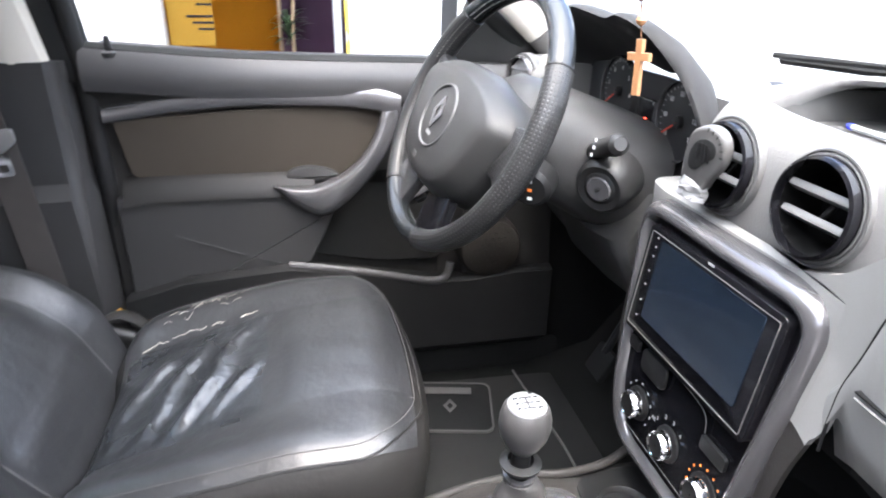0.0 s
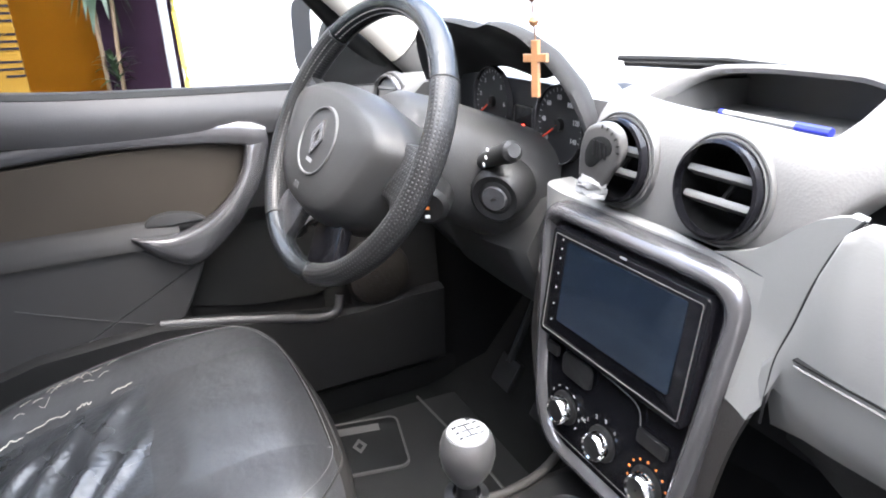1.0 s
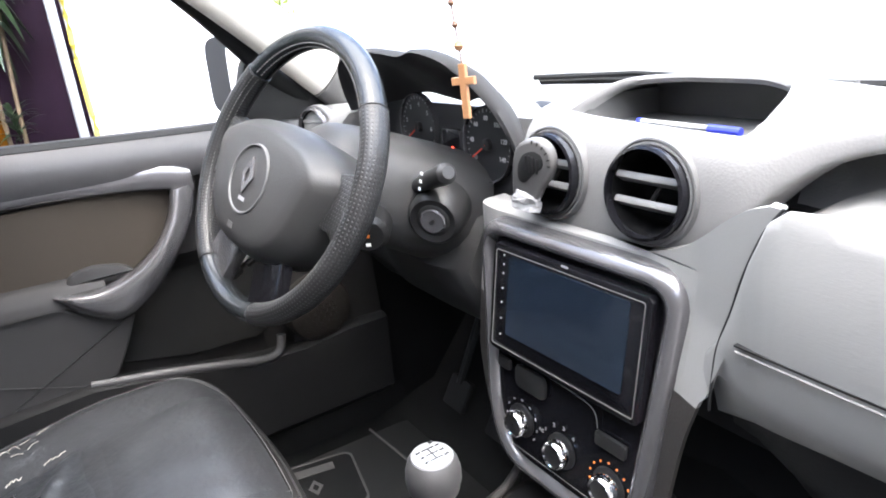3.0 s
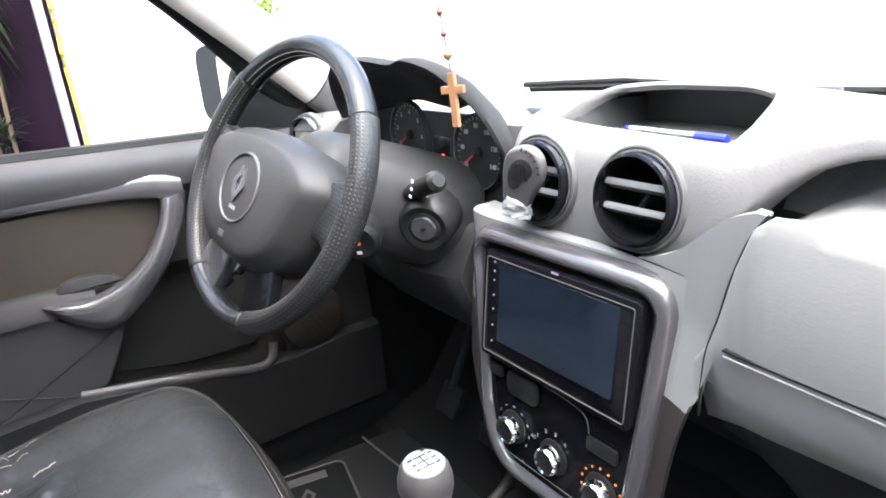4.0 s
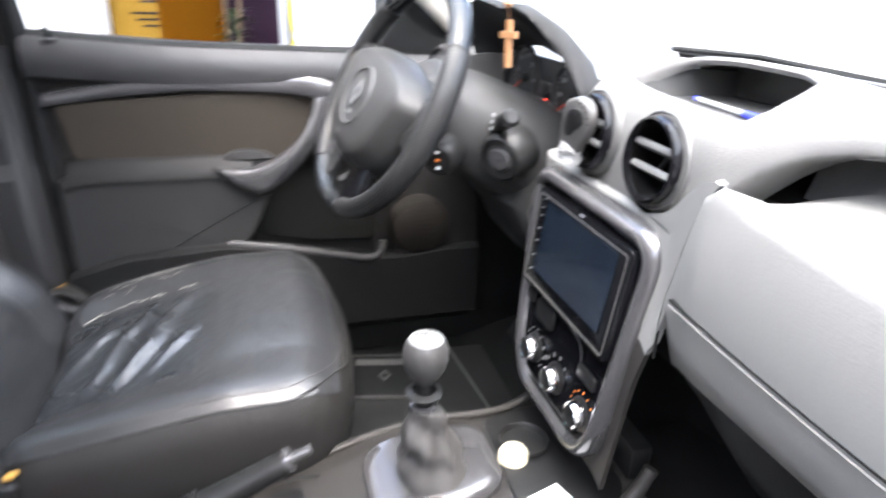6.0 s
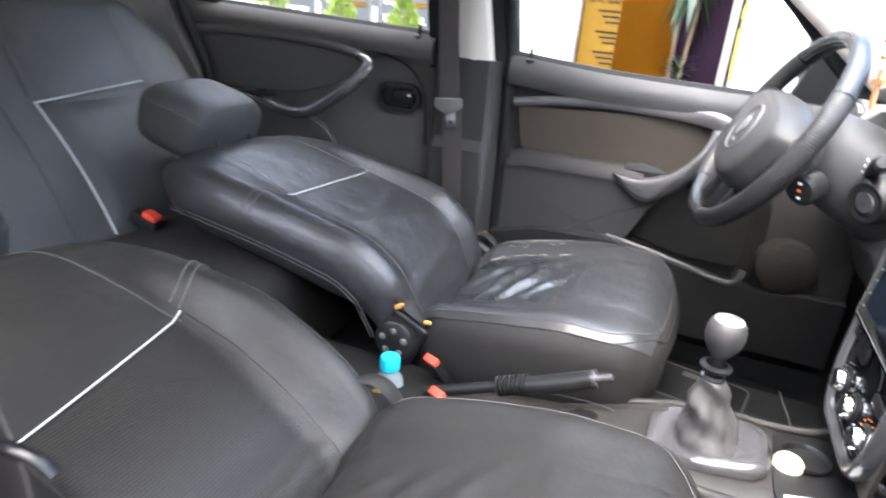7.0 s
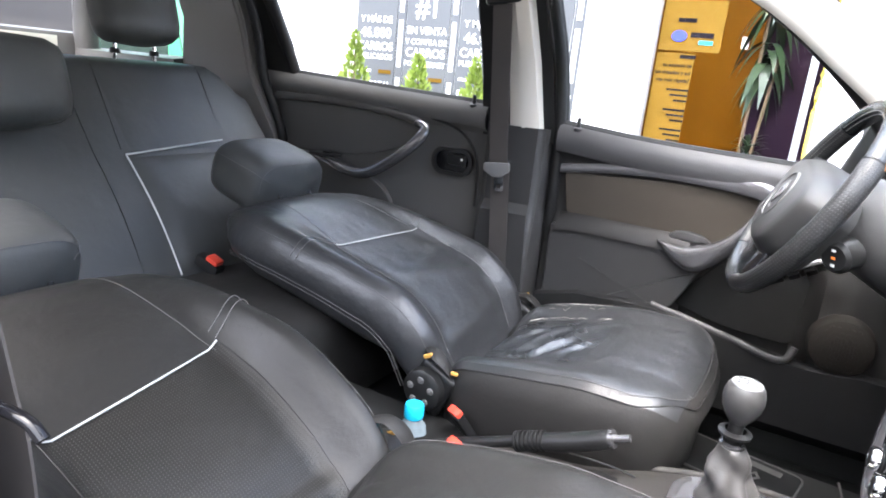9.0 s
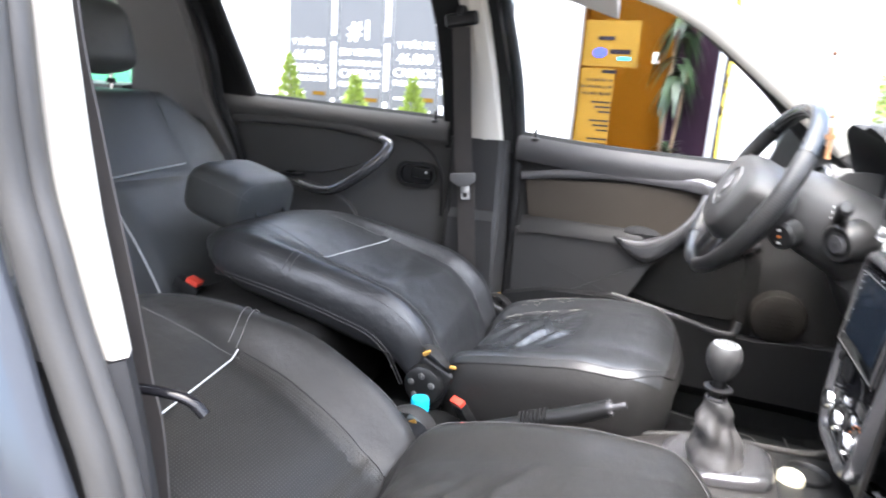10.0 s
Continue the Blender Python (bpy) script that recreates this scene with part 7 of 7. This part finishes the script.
def onface(y, z, d=0.0):
    """A pose for prints on the shop front, read from the car."""
    return Matrix(((0, 0, 1, SX + d), (1, 0, 0, y), (0, 1, 0, z), (0, 0, 0, 1)))


def wall_piece(name, y0, y1, z0, z1, mat, label, thick=0.04):
    ob = part(name, slab(SX - thick / 2, (y0 + y1) / 2, (z0 + z1) / 2, thick, y1 - y0, z1 - z0), mat)
    return tagged(ob, label, "shop wall", kind="structure")


wall_piece("wall_shop_rear", -2.85, -0.21, 0, 2.75, WALLW, "white painted shop wall")
wall_piece("wall_shop_front", 0.52, 0.60, 0, 2.75, WALLW, "white painted shop wall edge")
wall_piece("wall_shop_ahead", 0.60, 1.12, 0, 2.75, WALLW, "white painted shop wall")
wall_piece("wall_shop_lintel", -0.21, 0.52, 2.6, 2.75, WALLW, "white painted shop wall over the window")
inner = wall_piece("wall_shop_inside", -1.2, 1.1, 0, 3.0, OCHRE, "ochre back wall inside the shop", 0.1)
inner.location.x = -0.55
tagged(part("wall_shop_column", slab(SX - 0.42, 0.42, 1.3, 0.14, 0.36, 2.6), PURPLE), "dark purple partition inside the shop", "partition", kind="structure")
tagged(part("wall_shop_side", slab(SX - 0.30, -0.26, 1.5, 0.5, 0.02, 3.0), OCHRE), "ochre side wall inside the shop", "shop wall", kind="structure")
# Unseen ceiling and end wall, added to keep sky light out of the shop.
tagged(part("ceiling_shop", slab(SX - 0.32, -0.05, 2.66, 0.58, 2.3, 0.06), WALLW), "white shop ceiling, unseen, added to darken the inside", "shop ceiling", kind="structure")
tagged(part("wall_shop_end", slab(SX - 0.30, 1.08, 1.5, 0.5, 0.02, 3.0), OCHRE), "ochre shop end wall, unseen, added to close out light", "shop wall", kind="structure")
wf = thing("window_shop", (SX, 0.18, 0.0), "shop window with a grey aluminium frame", "shop window", kind="structure")
part("window_frame", slab(SX + 0.005, -0.195, 1.3, 0.06, 0.03, 2.6, 0.004), ALU, wf)
part("window_frame", slab(SX + 0.005, 0.485, 1.3, 0.06, 0.03, 2.6, 0.004), ALU, wf)
p = part("pane", slab(SX - 0.005, 0.145, 1.3, 0.006, 0.66, 2.6), PANE, wf)
p.visible_shadow = False
rnd = random.Random(2)
pts = [(SX + 0.02, 0.525 + rnd.uniform(-0.003, 0.003), 0.2 + 0.05 * k) for k in range(48)]
tagged(part("yellow_edge_strip", tube(pts, 0.009, 8), YELLOW), "yellow strip of fringe along the window edge", "edge strip", kind="structure")


def charcoal_poster(y0):
    """One tall charcoal poster with white lettering; y0: its rear edge."""
    ob = thing("wall_poster", (SX, y0 + 0.15, 1.0), "charcoal poster with bold white lettering on the shop wall", "poster", "wall posters")
    return ob


def poster_a(yc):
    ob = charcoal_poster(yc - 0.15)
    sheet = part("sheet", slab(SX + 0.004, yc, 1.30, 0.006, 0.285, 1.75), POSTER, ob)
    x = 0.009
    for t, z, s in (("Y MÁS DE", 1.475, 0.052), ("46.000", 1.400, 0.080), ("CARROS", 1.325, 0.066), ("PUBLICADOS", 1.268, 0.043), ("EL PORTAL", 1.108, 0.050), ("#1", 1.00, 0.150)):
        lettering(t, s, onface(yc, z, x), WHITE, ob)
    part("print_bar", slab(SX + 0.009, yc - 0.07, 1.185, 0.002, 0.10, 0.014), WHITE, ob)
    part("print_bar", slab(SX + 0.009, yc + 0.08, 1.185, 0.002, 0.09, 0.022), YELLOWP, ob)
    return ob


def poster_b(yc):
    ob = charcoal_poster(yc - 0.15)
    part("sheet", slab(SX + 0.004, yc, 1.30, 0.006, 0.285, 1.75), POSTER, ob)
    for t, z, s in (("#1", 1.545, 0.150), ("EN VENTA", 1.425, 0.056), ("Y COMPRA DE", 1.365, 0.042), ("CARROS", 1.305, 0.068), ("POR INTERNET", 1.245, 0.040), ("Y MÁS", 1.04, 0.045), ("DE 60 MIL", 0.99, 0.045)):
        lettering(t, s, onface(yc, z, 0.009), WHITE, ob)
    part("print_bar", slab(SX + 0.009, yc - 0.07, 1.165, 0.002, 0.10, 0.014), WHITE, ob)
    part("print_bar", slab(SX + 0.009, yc + 0.08, 1.165, 0.002, 0.09, 0.022), YELLOWP, ob)
    return ob


for k, (yc, f) in enumerate(((-1.79, poster_a), (-1.44, poster_b), (-1.09, poster_a), (-0.74, poster_b))):
    f(yc)
    side = thing("side_strip", (SX, yc + 0.175, 1.3), "narrow charcoal strip with white vertical print", "poster", "wall posters")
    part("sheet", slab(SX + 0.004, yc + 0.175, 1.30, 0.006, 0.055, 1.75), POSTER, side)
    for z, h in ((1.62, 0.20), (1.35, 0.26), (1.02, 0.28)):
        part("print_bar", slab(SX + 0.009, yc + 0.175, z, 0.002, 0.026, h), WHITE, side)

yp = thing("yellow_notice", (SX - 0.45, -0.02, 1.2), "yellow notice with dark printed lines in the shop window", "poster")
part("sheet", slab(SX - 0.020, -0.085, 1.17, 0.004, 0.17, 0.46), YELLOWP, yp)
for t, z in (("tu anuncio se", 1.345), ("los tintados y así", 1.312), ("nta más rápida?", 1.278)):
    lettering(t, 0.024, onface(-0.005, z, -0.016), INK, yp, align="RIGHT")
for k in range(9):
    part("print_bar", slab(SX - 0.017, -0.050 + 0.01 * (k % 3), 1.235 - 0.024 * k - 0.02 * (k // 3), 0.002, 0.10 - 0.02 * (k % 3), 0.008), INK, yp)
part("print_bar", slab(SX - 0.017, -0.03, 1.385, 0.002, 0.07, 0.016), INK, yp)
yb = thing("yellow_notice", (SX - 0.45, 0.0, 1.5), "yellow notice with a round blue mark in the shop window", "poster")
part("sheet", slab(SX - 0.020, -0.035, 1.52, 0.004, 0.27, 0.22), YELLOWP, yb)
part("print_mark", turned([(0.001, 0.002), (0.034, 0.002), (0.034, 0)], onface(-0.085, 1.475, -0.016) @ Matrix.Diagonal((1, 0.72, 1, 1)), 28), BLUE, yb)
part("print_bar", slab(SX - 0.017, 0.015, 1.482, 0.002, 0.10, 0.022), INK, yb)
part("print_bar", slab(SX - 0.017, 0.035, 1.450, 0.002, 0.06, 0.016), CYAN, yb)
part("print_bar", slab(SX - 0.017, -0.06, 1.545, 0.002, 0.08, 0.018), INK, yb)
sw_ = thing("wall_switch", (SX - 0.50, 0.16, 1.5), "small pale wall switch in the shop", "switch")
part("plate", slab(SX - 0.494, 0.15, 1.50, 0.012, 0.035, 0.06, 0.003), WHITE, sw_)

# potted dracaena inside the window
pl_ = thing("potted_plant", (SX - 0.22, 0.27, 0.0), "tall potted plant with drooping dark green leaves", "plant")
part("pot", turned([(0.001, 0.60), (0.10, 0.60), (0.12, 0.86), (0.11, 0.86), (0.001, 0.84)], pose(SX - 0.22, 0.27, 0), 24), POT, pl_)
part("stand", slab(SX - 0.22, 0.27, 0.30, 0.26, 0.26, 0.60, 0.01), POT, pl_)
rnd = random.Random(12)
for dx, dy, h in ((0.0, -0.02, 1.62), (0.01, 0.03, 1.45)):
    part("stem", tube(smooth_path([(SX - 0.22 + dx, 0.27 + dy, 0.84), (SX - 0.22 + dx, 0.275 + dy * 1.2, 1.1), (SX - 0.22, 0.29 + dy * 1.6, h)], 5), 0.008, 8), BARK, pl_)


def leaf(bm, base, direction, length, width, droop):
    d = Vector(direction).normalized()
    side = d.cross(Vector((0, 0, 1))).normalized()
    rows = []
    for k in range(8):
        t = k / 7
        p = Vector(base) + d * length * t + Vector((0, 0, -droop * t * t))
        w = width * math.sin(math.pi * (0.08 + 0.92 * t) ** 0.8) * 0.5
        rows.append([p - side * w, p + Vector((0, 0, -0.15 * w)), p + side * w])
    loft(rows, close=False, into=bm)


for tier, (z, n, ln) in enumerate(((1.70, 8, 0.15), (1.62, 9, 0.16), (1.44, 10, 0.15), (1.36, 10, 0.14), (0.98, 16, 0.16), (0.96, 14, 0.14))):
    for k in range(n):
        bm = bmesh.new()
        a = 2 * math.pi * k / n + tier * 0.7 + rnd.uniform(-0.2, 0.2)
        upz = rnd.uniform(0.1, 0.55) if tier < 4 else rnd.uniform(0.5, 1.4)
        leaf(bm, (SX - 0.22, 0.285, z + rnd.uniform(-0.05, 0.05)), (math.cos(a) * 0.8, math.sin(a), upz), ln * rnd.uniform(0.7, 1.1), (0.046 if tier < 4 else 0.016) * rnd.uniform(0.8, 1.2), rnd.uniform(0.18, 0.30) if tier < 4 else 0.08)
        part("leaf", bm, LEAF, pl_)


# clipped conifers in planters in front of the posters
def conifer(yc, ztop, w):
    ob = thing("conifer_shrub", (SX + 0.20, yc, 0.0), "yellow-green pointed conifer in a dark planter", "shrub", "conifers by the wall")
    x0 = SX + 0.22
    part("planter", turned([(0.001, 0.0), (0.13, 0.0), (0.16, 0.42), (0.14, 0.42), (0.001, 0.40)], pose(x0, yc, 0), 20), POT, ob)
    part("trunk", tube([(x0, yc, 0.40), (x0, yc, ztop - 0.1)], 0.012, 6, radii=[0.014, 0.004]), BARK, ob)
    bm = bmesh.new()
    rnd = random.Random(int(yc * 100) + 700)
    h = ztop - 0.48
    for k in range(2600):
        t = rnd.random() ** 0.75
        z = ztop - h * t
        r = w * (t ** 0.85) * rnd.uniform(0.45, 1.0) * (1 + 0.18 * math.sin(23 * t + 3 * rnd.random()))
        a = rnd.uniform(0, 2 * math.pi)
        p = Vector((x0 + r * math.cos(a), yc + r * math.sin(a), z))
        d = Vector((math.cos(a) * 0.5, math.sin(a) * 0.5, rnd.uniform(0.5, 1.2))).normalized() * rnd.uniform(0.02, 0.045)
        s = d.cross(Vector((rnd.uniform(-1, 1), rnd.uniform(-1, 1), 0.3))).normalized() * rnd.uniform(0.005, 0.010)
        v = [bm.verts.new(q) for q in (p - s * 0.5, p + d * 0.5 - s, p + d, p + d * 0.5 + s)]
        bm.faces.new(v)
    tagged(part("foliage", bm, CONIFER, ob, smooth=False), kind="stuff")
    return ob


for yc, zt, w in ((-1.77, 1.375, 0.22), (-1.34, 1.285, 0.23), (-0.99, 1.29, 0.23), (-0.58, 1.12, 0.20)):
    conifer(yc, zt, w)

# beyond the rear quarter and the windscreen
gb = thing("green_building", (-3.0, -3.65, 0), "green painted building beside the shop", "building")
part("wall", slab(-3.0, -3.65, 2.2, 0.3, 1.5, 4.4), GREENP, gb)
# White backdrop, widened to hide grey sky and keep the view bright.
fb = thing("far_building", (0, 16, 0), "white backdrop wall far ahead, widened over the grey sky", "building", kind="structure")
part("wall", slab(-22, 16, 3.5, 56, 0.5, 7), WALLW, fb)
rack = thing("metal_hoop_rail", (-4.7, 4.4, 0), "pale metal hoop rail standing ahead of the car", "rail")
part("hoop", tube(smooth_path([(-6.2, 4.4, 1.37), (-5.4, 4.4, 1.40), (-4.85, 4.4, 1.36), (-4.70, 4.4, 1.25), (-4.67, 4.4, 0.9), (-4.66, 4.4, 0.0)], 6), 0.02, 8), ALU, rack)
tree = thing("street_tree", (-5.4, 2.05, 0), "leafy yellow-green shrub tree beyond the shop wall", "tree")
part("trunk", tube(smooth_path([(-5.4, 2.05, 0), (-5.42, 2.06, 0.6), (-5.4, 2.05, 1.3)], 5), 0.1, 8, radii=[0.06 - 0.003 * k for k in range(11)]), BARK, tree)
bm = bmesh.new()
rnd = random.Random(21)
for cl in range(46):
    c = Vector((-5.4 + rnd.gauss(0, 0.28), 2.05 + rnd.gauss(0, 0.16), 1.58 + rnd.gauss(0, 0.18)))
    for k in range(70):
        p = c + Vector((rnd.gauss(0, 0.07), rnd.gauss(0, 0.07), rnd.gauss(0, 0.06)))
        d = Vector((rnd.gauss(0, 1), rnd.gauss(0, 1), rnd.gauss(0, 1))).normalized() * 0.03
        s = d.cross(Vector((rnd.gauss(0, 1), rnd.gauss(0, 1), rnd.gauss(0, 1)))).normalized() * 0.013
        bm.faces.new([bm.verts.new(q) for q in (p - d, p - s, p + d, p + s)])
tagged(part("foliage", bm, CONIFER, tree, smooth=False), kind="stuff")
# Unseen wall, added to hold back blue sky and bounce warm light.
tagged(part("wall_yard_side", slab(7.0, -1.0, 2.4, 0.2, 22, 4.8), BOUNCEW), "unseen plain plaster wall, added to shape the light", "yard wall", kind="structure")
# low wall and dark building behind the car
tagged(part("wall_yard", slab(0, -9.5, 0.71, 12, 0.2, 1.42), BROWNB), "low brown yard wall behind the car", "yard wall", kind="structure")
bb = thing("brown_building", (2, -11, 0), "dark brown building behind the car", "building")
part("wall", slab(-1.0, -11, 2.5, 18, 0.4, 5), BROWNB, bb)
